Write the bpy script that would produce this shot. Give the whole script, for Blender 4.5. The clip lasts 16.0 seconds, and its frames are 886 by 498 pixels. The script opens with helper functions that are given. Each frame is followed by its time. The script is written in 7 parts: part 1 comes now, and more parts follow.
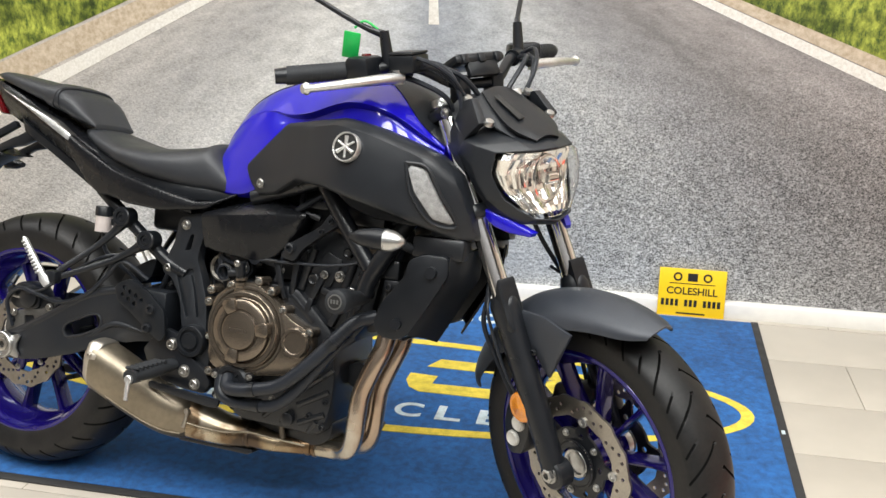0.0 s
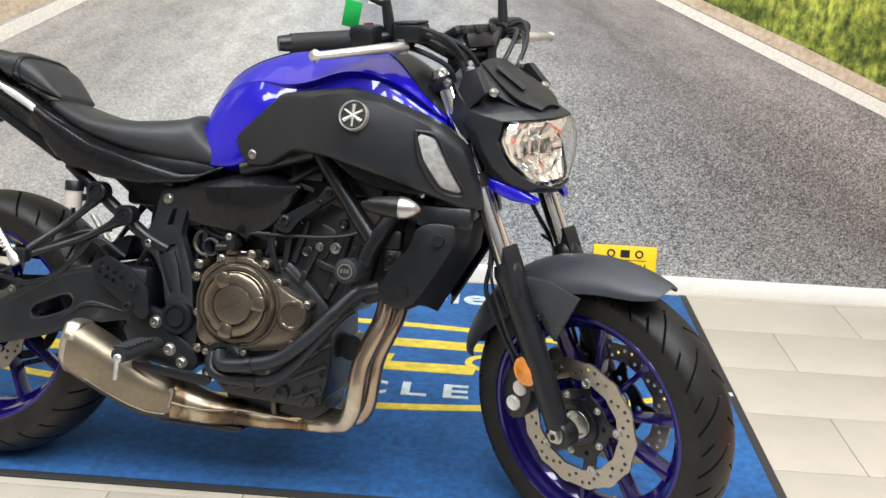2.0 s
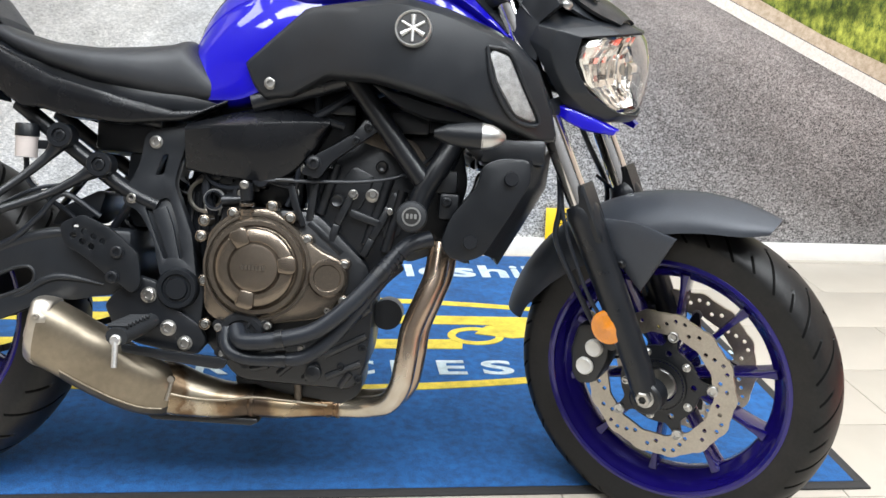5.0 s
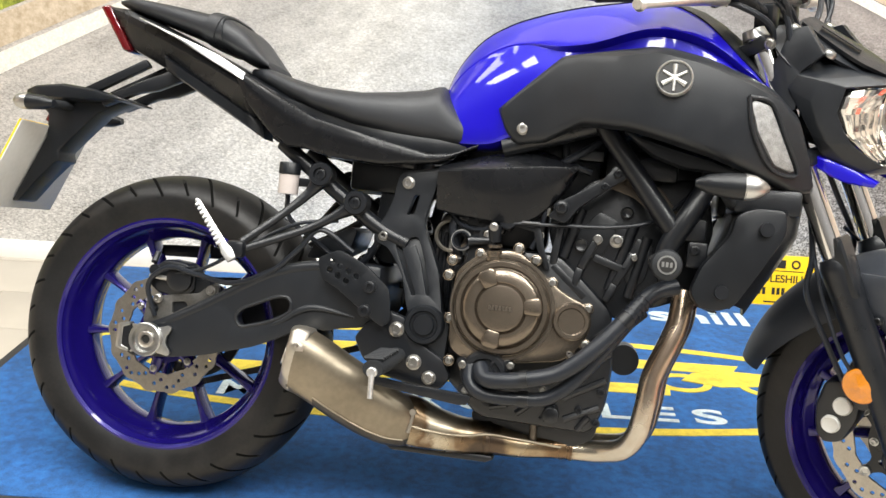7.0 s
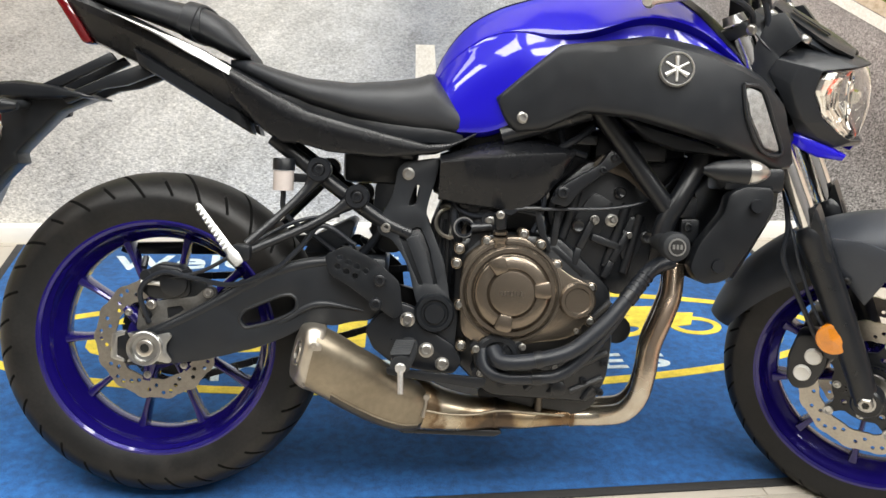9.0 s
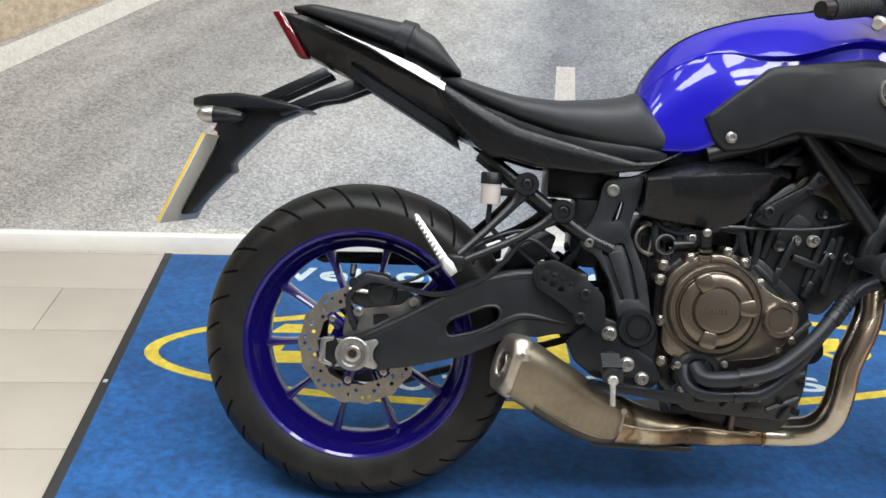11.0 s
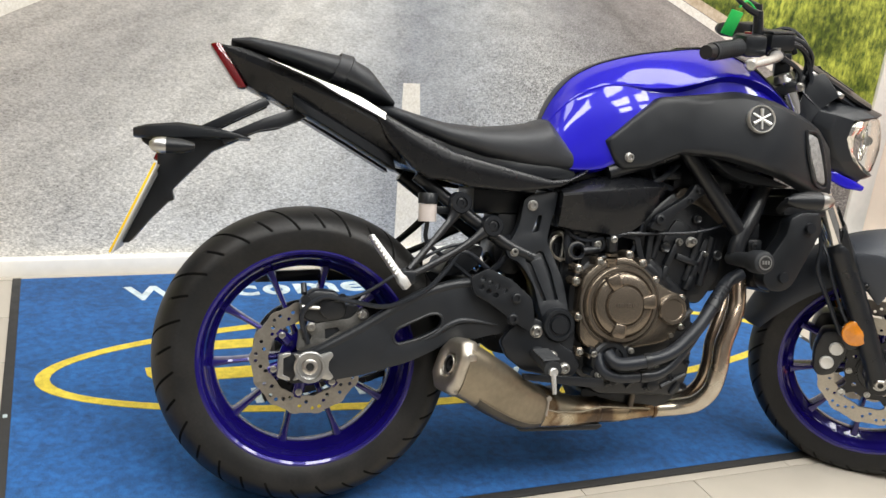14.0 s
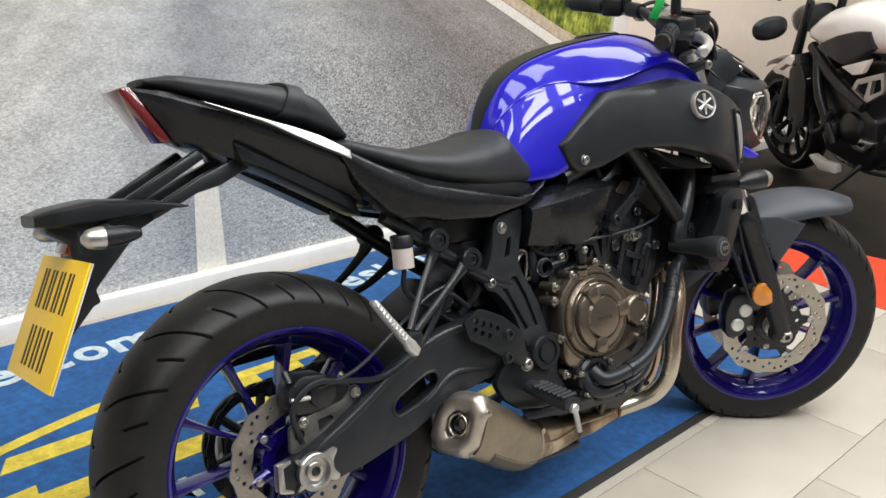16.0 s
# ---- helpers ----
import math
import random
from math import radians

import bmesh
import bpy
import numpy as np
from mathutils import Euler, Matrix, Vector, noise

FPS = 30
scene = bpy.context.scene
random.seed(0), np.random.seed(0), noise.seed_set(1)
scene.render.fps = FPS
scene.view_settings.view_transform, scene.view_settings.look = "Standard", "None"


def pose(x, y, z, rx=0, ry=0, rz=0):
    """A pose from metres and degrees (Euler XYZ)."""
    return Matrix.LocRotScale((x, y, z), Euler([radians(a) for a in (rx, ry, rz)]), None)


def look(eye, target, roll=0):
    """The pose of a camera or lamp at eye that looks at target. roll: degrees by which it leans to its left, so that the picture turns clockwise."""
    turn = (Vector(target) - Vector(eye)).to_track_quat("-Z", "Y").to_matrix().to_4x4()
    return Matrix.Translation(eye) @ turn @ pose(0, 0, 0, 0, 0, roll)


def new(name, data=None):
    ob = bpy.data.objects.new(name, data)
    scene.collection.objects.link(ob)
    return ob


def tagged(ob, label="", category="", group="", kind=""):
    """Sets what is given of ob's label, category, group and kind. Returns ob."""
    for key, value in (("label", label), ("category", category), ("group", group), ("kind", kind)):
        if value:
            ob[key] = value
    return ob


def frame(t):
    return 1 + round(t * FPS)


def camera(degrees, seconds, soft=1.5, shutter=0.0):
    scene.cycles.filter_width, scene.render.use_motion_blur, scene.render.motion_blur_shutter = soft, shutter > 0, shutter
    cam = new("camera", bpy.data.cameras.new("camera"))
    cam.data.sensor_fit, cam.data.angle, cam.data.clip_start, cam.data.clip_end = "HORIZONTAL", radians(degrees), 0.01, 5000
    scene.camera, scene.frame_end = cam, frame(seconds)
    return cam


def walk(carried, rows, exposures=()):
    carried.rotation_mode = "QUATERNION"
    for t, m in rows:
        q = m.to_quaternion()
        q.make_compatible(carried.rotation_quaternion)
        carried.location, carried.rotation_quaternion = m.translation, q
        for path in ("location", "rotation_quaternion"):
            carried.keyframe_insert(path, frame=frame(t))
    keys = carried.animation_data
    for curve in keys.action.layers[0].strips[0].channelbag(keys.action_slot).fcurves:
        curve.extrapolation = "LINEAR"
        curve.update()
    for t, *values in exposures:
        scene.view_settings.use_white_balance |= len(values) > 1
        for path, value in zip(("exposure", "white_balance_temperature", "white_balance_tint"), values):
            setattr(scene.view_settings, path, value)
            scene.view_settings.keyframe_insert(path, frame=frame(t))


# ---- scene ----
cam = camera(50.5, 16.0)
PATH = [
    (0, (1.451, -1.813, 1.271), (1.062, 0.048, 0.650), 0.60),
    (0.5, (1.462, -1.821, 1.252), (1.069, 0.031, 0.607), 0.60),
    (1, (1.470, -1.832, 1.232), (1.071, 0.015, 0.577), 1.40),
    (1.5, (1.367, -1.850, 1.214), (1.094, 0.027, 0.579), 2.70),
    (2, (1.178, -1.885, 1.222), (1.078, 0.012, 0.596), 2.50),
    (2.5, (1.074, -1.800, 1.184), (1.099, 0.086, 0.520), 1.70),
    (3, (1.006, -1.711, 1.142), (1.128, 0.157, 0.437), 2.00),
    (3.2, (0.978, -1.674, 1.115), (1.156, 0.184, 0.397), 2.40),
    (5.3, (0.729, -1.629, 1.019), (1.008, 0.261, 0.425), 3.70),
    (5.5, (0.721, -1.631, 1.016), (0.947, 0.269, 0.432), 3.60),
    (6, (0.672, -1.635, 1.014), (0.796, 0.278, 0.444), 3.40),
    (6.5, (0.619, -1.638, 1.023), (0.623, 0.281, 0.461), 3.10),
    (7, (0.569, -1.636, 1.037), (0.540, 0.282, 0.471), 3.20),
    (7.5, (0.519, -1.652, 1.058), (0.577, 0.258, 0.469), 4.60),
    (8, (0.421, -1.689, 1.122), (0.629, 0.199, 0.495), 5.80),
    (8.5, (0.341, -1.650, 1.124), (0.604, 0.206, 0.428), 3.90),
    (9, (0.242, -1.602, 1.154), (0.582, 0.235, 0.440), 3.30),
    (9.5, (0.090, -1.621, 1.167), (0.465, 0.238, 0.534), 3.70),
    (10, (-0.048, -1.624, 1.188), (0.277, 0.243, 0.549), 4.70),
    (10.2, (-0.046, -1.632, 1.186), (0.244, 0.238, 0.539), 4.40),
    (12.5, (-0.055, -1.534, 1.022), (0.158, 0.329, 0.328), 3.40),
    (13, (-0.158, -1.619, 1.104), (0.194, 0.243, 0.464), 5.10),
    (13.5, (-0.340, -1.696, 1.188), (0.274, 0.109, 0.583), 6.10),
    (14, (-0.462, -1.658, 1.190), (0.294, 0.082, 0.556), 6.30),
    (14.5, (-0.579, -1.551, 1.212), (0.316, 0.111, 0.551), 6.20),
    (15, (-0.741, -1.419, 1.200), (0.415, 0.070, 0.532), 8.70),
    (15.5, (-0.887, -1.250, 1.223), (0.429, 0.094, 0.544), 6.80),
    (16, (-0.853, -1.039, 1.216), (0.529, 0.243, 0.549), 4.50),
]
walk(cam, [(t, look(eye, target, roll)) for t, eye, target, roll in PATH], [(0.0, -0.76, 6560, 10), (2.0, -0.74, 6450, 10), (3.0, -0.80, 6350, 10), (5.5, -0.46, 6150, 10), (6.5, -0.38, 6680, 10), (7.5, -0.41, 6730, 10), (8.5, -0.58, 6680, 10), (9.0, -0.61, 6700, 10), (9.5, -0.50, 6610, 10), (10.0, -0.86, 6450, 10), (12.5, -0.94, 6250, 10), (14.0, -0.80, 6660, 10), (16.0, -1.0, 6400, 10)])

# ---- light ----
world = bpy.data.worlds.new("sky")
scene.world = world
world.use_nodes = True
wn = world.node_tree.nodes
sky = wn.new("ShaderNodeTexSky")
sky.sky_type, sky.sun_disc = "NISHITA", False
sky.sun_elevation, sky.sun_rotation = radians(40), radians(190)
world.node_tree.links.new(sky.outputs[0], wn["Background"].inputs[0])
wn["Background"].inputs[1].default_value = 0.12


def area_lamp(name, m, sx, sy, watts, colour):
    data = bpy.data.lights.new(name, "AREA")
    data.shape, data.size, data.size_y, data.energy, data.color = "RECTANGLE", sx, sy, watts, colour
    ob = new(name, data)
    ob.matrix_world = m
    return ob


# ---- materials ----
def material(name, colour, rough=0.5, metal=0.0, scale=40.0, vary=0.15, bump=0.0, coat=0.0, rough_vary=0.1, bump_scale=None, specular=0.5, blotch=0.0, blotch_scale=3.0):
    """A surface with blotches and grain at two scales."""
    m = bpy.data.materials.new(name)
    m.use_nodes = True
    n, l = m.node_tree.nodes, m.node_tree.links
    p = n["Principled BSDF"]
    tc = n.new("ShaderNodeTexCoord")
    big, fine = n.new("ShaderNodeTexNoise"), n.new("ShaderNodeTexNoise")
    big.inputs["Scale"].default_value, fine.inputs["Scale"].default_value = scale * 0.12, scale
    big.inputs["Detail"].default_value, fine.inputs["Detail"].default_value = 4, 6
    mix = n.new("ShaderNodeMath")
    mix.operation = "ADD"
    for t in (big, fine):
        l.new(tc.outputs["Object"], t.inputs["Vector"])
    l.new(big.outputs["Fac"], mix.inputs[0])
    l.new(fine.outputs["Fac"], mix.inputs[1])
    ramp = n.new("ShaderNodeMapRange")
    ramp.inputs["From Min"].default_value, ramp.inputs["From Max"].default_value = 0.7, 1.3
    ramp.inputs["To Min"].default_value, ramp.inputs["To Max"].default_value = 1 - vary, 1 + vary
    l.new(mix.outputs[0], ramp.inputs["Value"])
    mul = n.new("ShaderNodeVectorMath")
    mul.operation = "SCALE"
    mul.inputs[0].default_value = colour
    l.new(ramp.outputs[0], mul.inputs["Scale"])
    if blotch:
        stain, sr, sm = n.new("ShaderNodeTexNoise"), n.new("ShaderNodeMapRange"), n.new("ShaderNodeVectorMath")
        stain.inputs["Scale"].default_value, stain.inputs["Detail"].default_value, stain.inputs["Roughness"].default_value = blotch_scale, 7, 0.62
        sr.inputs["From Min"].default_value, sr.inputs["From Max"].default_value = 0.38, 0.62
        sr.inputs["To Min"].default_value, sr.inputs["To Max"].default_value = 1 - blotch, 1 + blotch * 0.35
        sm.operation = "SCALE"
        l.new(tc.outputs["Object"], stain.inputs["Vector"])
        l.new(stain.outputs["Fac"], sr.inputs["Value"])
        l.new(mul.outputs[0], sm.inputs[0])
        l.new(sr.outputs[0], sm.inputs["Scale"])
        l.new(sm.outputs[0], p.inputs["Base Color"])
    else:
        l.new(mul.outputs[0], p.inputs["Base Color"])
    rr = n.new("ShaderNodeMapRange")
    rr.inputs["From Min"].default_value, rr.inputs["From Max"].default_value = 0.3, 0.7
    rr.inputs["To Min"].default_value, rr.inputs["To Max"].default_value = max(rough - rough_vary * rough, 0.0), min(rough + rough_vary * rough, 1.0)
    l.new(big.outputs["Fac"], rr.inputs["Value"])
    l.new(rr.outputs[0], p.inputs["Roughness"])
    p.inputs["Metallic"].default_value = metal
    p.inputs["Specular IOR Level"].default_value = specular
    p.inputs["Coat Weight"].default_value = coat
    p.inputs["Coat Roughness"].default_value = 0.04
    if bump:
        b = n.new("ShaderNodeBump")
        b.inputs["Strength"].default_value = bump
        b.inputs["Distance"].default_value = 0.001
        src = fine
        if bump_scale:
            src = n.new("ShaderNodeTexNoise")
            src.inputs["Scale"].default_value = bump_scale
            l.new(tc.outputs["Object"], src.inputs["Vector"])
        l.new(src.outputs["Fac"], b.inputs["Height"])
        l.new(b.outputs[0], p.inputs["Normal"])
    return m


M_BLUE = material("blue_tank_paint", (0.006, 0.002, 0.40), 0.35, 0.1, 40, 0.03, coat=1.0, specular=0.2)
M_BLUEWHEEL = material("blue_wheel_paint", (0.008, 0.004, 0.118), 0.24, 0.3, 60, 0.08, coat=0.8, specular=0.3)
M_PLASTIC = material("matt_black_plastic", (0.0070, 0.0083, 0.0106), 0.33, 0, 300, 0.12, 0.12, bump_scale=1800, specular=0.36)
M_COVER = material("dark_grey_satin_paint", (0.0111, 0.0129, 0.0162), 0.38, 0, 250, 0.1, 0.05, bump_scale=1500, specular=0.40)
M_FENDER = material("graphite_fender_paint", (0.0306, 0.0350, 0.0441), 0.45, 0.2, 250, 0.08)
M_GLOSS = material("gloss_black_paint", (0.0090, 0.0100, 0.0128), 0.22, 0, 200, 0.1, coat=0.4)
M_FRAME = material("black_frame_paint", (0.0082, 0.0094, 0.0119), 0.30, 0, 200, 0.1, specular=0.40)
M_TAIL = material("satin_black_fairing_paint", (0.0055, 0.0060, 0.0075), 0.27, 0, 200, 0.1, specular=0.36)
M_REFLECTOR = material("headlight_reflector", (0.93, 0.92, 0.90), 0.16, 1.0, 60, 0.04)
M_DISPLAY = material("grey_display_glass", (0.10, 0.103, 0.106), 0.2, 0, 30, 0.05, coat=0.5)
M_SEAT = material("black_vinyl", (0.0140, 0.0160, 0.0203), 0.46, 0, 120, 0.12, 0.35, bump_scale=1400, specular=0.5)
M_TYRE = material("tyre_rubber", (0.0085, 0.0086, 0.0090), 0.46, 0, 160, 0.25, 0.2, specular=0.3, blotch=0.2, blotch_scale=9)
tn, tl = M_TYRE.node_tree.nodes, M_TYRE.node_tree.links
dust, dust_ramp, dust_mix = tn.new("ShaderNodeTexNoise"), tn.new("ShaderNodeMapRange"), tn.new("ShaderNodeMix")
dust.inputs["Scale"].default_value, dust.inputs["Detail"].default_value, dust.inputs["Roughness"].default_value = 5, 8, 0.7
dust_ramp.inputs["From Min"].default_value, dust_ramp.inputs["From Max"].default_value, dust_ramp.inputs["To Max"].default_value = 0.46, 0.72, 0.42
dust_mix.data_type = "RGBA"
dust_mix.inputs[7].default_value = (0.034, 0.029, 0.025, 1)
tl.new([q for q in tn if q.type == "TEX_COORD"][0].outputs["Object"], dust.inputs["Vector"])
tl.new(dust.outputs["Fac"], dust_ramp.inputs["Value"])
tl.new(dust_ramp.outputs[0], dust_mix.inputs[0])
tl.new(tn["Principled BSDF"].inputs["Base Color"].links[0].from_socket, dust_mix.inputs[6])
tl.new(dust_mix.outputs[2], tn["Principled BSDF"].inputs["Base Color"])
M_CHROME = material("chrome", (0.82, 0.81, 0.80), 0.08, 1.0, 60, 0.04)
M_STEEL = material("brushed_steel", (0.56, 0.53, 0.49), 0.30, 1.0, 180, 0.12, 0.1)
M_MUFFLER = material("satin_titanium_steel", (0.2622, 0.2254, 0.1702), 0.40, 0.9, 90, 0.1, 0.08, blotch=0.14, blotch_scale=12)
# Muffler steel darkened: the shade on its lower side is in the colour.
M_UNDERSHADE = material("shaded_muffler_steel", (0.085, 0.078, 0.070), 0.45, 0.9, 60, 0.2, 0.1, blotch=0.2, blotch_scale=14)
M_CAP = material("satin_steel_cap", (0.50, 0.465, 0.41), 0.42, 1.0, 90, 0.08)
M_BRONZE = material("bronze_grey_cover", (0.185, 0.154, 0.122), 0.24, 0.85, 140, 0.12, 0.08)
M_ENGINE = material("black_engine_casting", (0.0089, 0.0103, 0.0130), 0.33, 0.2, 300, 0.18, 0.25, specular=0.6)
M_HEAD = material("dark_bronze_head", (0.09, 0.075, 0.06), 0.42, 0.6, 140, 0.15, 0.1)
M_DISC = material("brake_disc_steel", (0.41, 0.38, 0.335), 0.38, 1.0, 220, 0.12, 0.1)
M_ALU = material("silver_aluminium", (0.50, 0.50, 0.49), 0.33, 1.0, 160, 0.08)
M_CAST = material("grey_cast_aluminium", (0.115, 0.112, 0.106), 0.5, 0.7, 220, 0.22, 0.4)
M_PEG = material("pale_cast_aluminium", (0.66, 0.66, 0.65), 0.36, 0.9, 300, 0.15, 0.3)
M_BOLT = material("zinc_bolt", (0.42, 0.41, 0.39), 0.32, 1.0, 100, 0.1)
M_RUBBER = material("black_rubber", (0.0162, 0.0180, 0.0209), 0.6, 0, 200, 0.15, 0.2, specular=0.3)
M_HOSE = material("black_hose", (0.0144, 0.0168, 0.0220), 0.33, 0, 200, 0.12, specular=0.3)
M_MESH = material("silver_mesh", (0.30, 0.30, 0.30), 0.5, 0.4, 900, 0.4, 0.8, bump_scale=900)
M_ORANGE = material("amber_reflector", (0.60, 0.20, 0.008), 0.2, 0, 500, 0.12, 0.4, coat=1.0, bump_scale=500)
M_RED = material("red_lens", (0.10, 0.002, 0.004), 0.12, 0, 200, 0.12, coat=1.0)
M_WHITE = material("white_plastic", (0.55, 0.54, 0.51), 0.35, 0, 100, 0.05)
M_GREEN = material("green_plastic_tag", (0.01, 0.42, 0.08), 0.4, 0, 100, 0.08)
M_YELLOW = material("yellow_plate", (0.86, 0.56, 0.012), 0.35, 0, 60, 0.04)
M_INK = material("black_print", (0.012, 0.012, 0.012), 0.45)
M_MAT = material("blue_carpet", (0.017, 0.100, 0.30), 0.95, 0, 420, 0.45, 0.8, bump_scale=900, blotch=0.22, blotch_scale=3.5)
M_MATYEL = material("yellow_carpet_print", (0.66, 0.52, 0.06), 0.95, 0, 420, 0.25, 0.8, bump_scale=900, blotch=0.16, blotch_scale=14)
M_MATWHT = material("pale_carpet_print", (0.52, 0.62, 0.66), 0.95, 0, 420, 0.25, 0.8, bump_scale=900, blotch=0.16, blotch_scale=14)
M_EDGE = material("rubber_mat_edge", (0.022, 0.022, 0.023), 0.7, 0, 200, 0.2, 0.3)
M_TILE = material("beige_floor_tile", (0.438, 0.398, 0.342), 0.42, 0, 9, 0.05)
for node in [q for q in M_TILE.node_tree.nodes if q.type == "TEX_NOISE"]:
    geo = M_TILE.node_tree.nodes.new("ShaderNodeNewGeometry")
    M_TILE.node_tree.links.new(geo.outputs["Position"], node.inputs["Vector"])
M_GROUT = material("grey_grout", (0.34, 0.30, 0.25), 0.9, 0, 80, 0.1)
M_SKIRT = material("white_skirting_paint", (0.80, 0.78, 0.74), 0.4, 0, 30, 0.05)
M_WALL = material("warm_white_wall", (0.76, 0.65, 0.55), 0.7, 0, 14, 0.04)
M_GREYWALL = material("dark_grey_wall", (0.12, 0.12, 0.125), 0.7, 0, 14, 0.06)
M_CEIL = material("grey_ceiling", (0.11, 0.11, 0.115), 0.8, 0, 20, 0.04)
M_DARKFLOOR = material("dark_display_floor", (0.0105, 0.0098, 0.0092), 0.5, 0, 30, 0.25, specular=0.15, blotch=0.3, blotch_scale=2)
M_REDFLOOR = material("orange_red_floor_band", (0.62, 0.06, 0.02), 0.5, 0, 30, 0.08)
M_WHITEPAINT = material("white_bike_paint", (0.80, 0.79, 0.78), 0.2, 0, 60, 0.03, coat=1.0)


def glass(name, colour=(1, 1, 1), rough=0.0, ior=1.45):
    m = bpy.data.materials.new(name)
    m.use_nodes = True
    p = m.node_tree.nodes["Principled BSDF"]
    p.inputs["Base Color"].default_value = (*colour, 1)
    p.inputs["Transmission Weight"].default_value, p.inputs["Roughness"].default_value, p.inputs["IOR"].default_value = 1, rough, ior
    return m


M_GLASS = glass("clear_lens", (0.98, 0.98, 0.97), 0.02, 1.2)
M_RESERVOIR = material("cloudy_white_plastic", (0.46, 0.41, 0.39), 0.3, 0, 60, 0.08)


def road_material():
    """Printed asphalt: lanes run to one far point, with worn pale wheel tracks and coarse grain that grows towards the foot."""
    m = bpy.data.materials.new("printed_asphalt")
    m.use_nodes = True
    n, l = m.node_tree.nodes, m.node_tree.links
    p = n["Principled BSDF"]
    p.inputs["Roughness"].default_value = 0.5
    tc, sep = n.new("ShaderNodeTexCoord"), n.new("ShaderNodeSeparateXYZ")
    l.new(tc.outputs["Object"], sep.inputs[0])

    def maths(op, a, b=None):
        q = n.new("ShaderNodeMath")
        q.operation = op
        for i, v in enumerate((a, b)):
            if v is None:
                continue
            if isinstance(v, (int, float)):
                q.inputs[i].default_value = v
            else:
                l.new(v, q.inputs[i])
        return q.outputs[0]
    depth = maths("SUBTRACT", 1.50, sep.outputs["Z"])
    lane = maths("DIVIDE", maths("SUBTRACT", sep.outputs["X"], 0.715), depth)
    ramp = n.new("ShaderNodeValToRGB")
    l.new(maths("MULTIPLY_ADD", lane, 0.2), ramp.inputs["Fac"])
    ramp.inputs["Fac"].default_value = 0.5
    madd = ramp.inputs["Fac"].links[0].from_node
    madd.inputs[2].default_value = 0.5
    e = ramp.color_ramp.elements
    e[0].position, e[0].color = 0.0, (0.33, 0.30, 0.27, 1)
    e[1].position, e[1].color = 1.0, (0.14, 0.13, 0.125, 1)
    for pos, c in ((0.12, (0.30, 0.28, 0.26)), (0.24, (0.26, 0.25, 0.24)), (0.36, (0.398, 0.388, 0.368)), (0.44, (0.350, 0.354, 0.354)), (0.50, (0.205, 0.215, 0.232)),
                   (0.56, (0.27, 0.28, 0.29)), (0.64, (0.30, 0.30, 0.295)), (0.72, (0.20, 0.195, 0.195)), (0.80, (0.155, 0.145, 0.14)), (0.9, (0.22, 0.20, 0.19))):
        q = e.new(pos)
        q.color = (*c, 1)
    comb = n.new("ShaderNodeCombineXYZ")
    l.new(lane, comb.inputs[0])
    l.new(maths("DIVIDE", 1.0, depth), comb.inputs[1])
    streak = n.new("ShaderNodeTexNoise")
    streak.inputs["Scale"].default_value, streak.inputs["Detail"].default_value = 7, 5
    l.new(comb.outputs[0], streak.inputs["Vector"])
    grain, grain2 = n.new("ShaderNodeTexNoise"), n.new("ShaderNodeTexVoronoi")
    grain.inputs["Scale"].default_value, grain.inputs["Detail"].default_value, grain.inputs["Roughness"].default_value = 170, 5, 0.75
    grain2.inputs["Scale"].default_value = 230
    flat = n.new("ShaderNodeMapping")
    flat.inputs["Scale"].default_value = (0.55, 1.0, 1.1)
    l.new(tc.outputs["Object"], flat.inputs[0])
    for g in (grain, grain2):
        l.new(flat.outputs[0], g.inputs["Vector"])
    near = maths("MINIMUM", maths("MULTIPLY", depth, 0.95), 1.3)
    g1 = maths("MULTIPLY", maths("SUBTRACT", grain.outputs["Fac"], 0.5), maths("MULTIPLY", near, 2.5))
    g2 = maths("MULTIPLY", maths("SUBTRACT", grain2.outputs["Distance"], 0.35), maths("MULTIPLY", near, 0.6))
    coarse = n.new("ShaderNodeTexVoronoi")
    coarse.inputs["Scale"].default_value = 185
    l.new(tc.outputs["Object"], coarse.inputs["Vector"])
    s1 = maths("MULTIPLY", maths("SUBTRACT", streak.outputs["Fac"], 0.5), 0.9)
    grainy = maths("MAXIMUM", maths("ADD", maths("ADD", maths("ADD", g1, g2), s1), 1.0), 0.12)
    right, low = n.new("ShaderNodeMapRange"), n.new("ShaderNodeMapRange")
    for q, v, lo, hi in ((right, lane, 0.0, 0.7), (low, depth, 0.40, 1.15)):
        q.interpolation_type = "SMOOTHSTEP"
        q.inputs["From Min"].default_value, q.inputs["From Max"].default_value = lo, hi
        l.new(v, q.inputs["Value"])
    foot = maths("MULTIPLY", right.outputs[0], low.outputs[0])
    speck = maths("MULTIPLY", maths("SUBTRACT", coarse.outputs["Distance"], 0.42), maths("MULTIPLY", foot, 2.8))
    grainy = maths("MAXIMUM", maths("ADD", maths("ADD", grainy, speck), maths("MULTIPLY", g1, maths("MULTIPLY", foot, 1.4))), 0.08)
    worn = maths("SUBTRACT", 1.38, maths("MULTIPLY", maths("MULTIPLY", right.outputs[0], low.outputs[0]), 0.62))
    total = maths("MULTIPLY", grainy, worn)
    mul = n.new("ShaderNodeVectorMath")
    mul.operation = "SCALE"
    l.new(ramp.outputs[0], mul.inputs[0])
    l.new(total, mul.inputs["Scale"])
    l.new(mul.outputs[0], p.inputs["Base Color"])
    return m


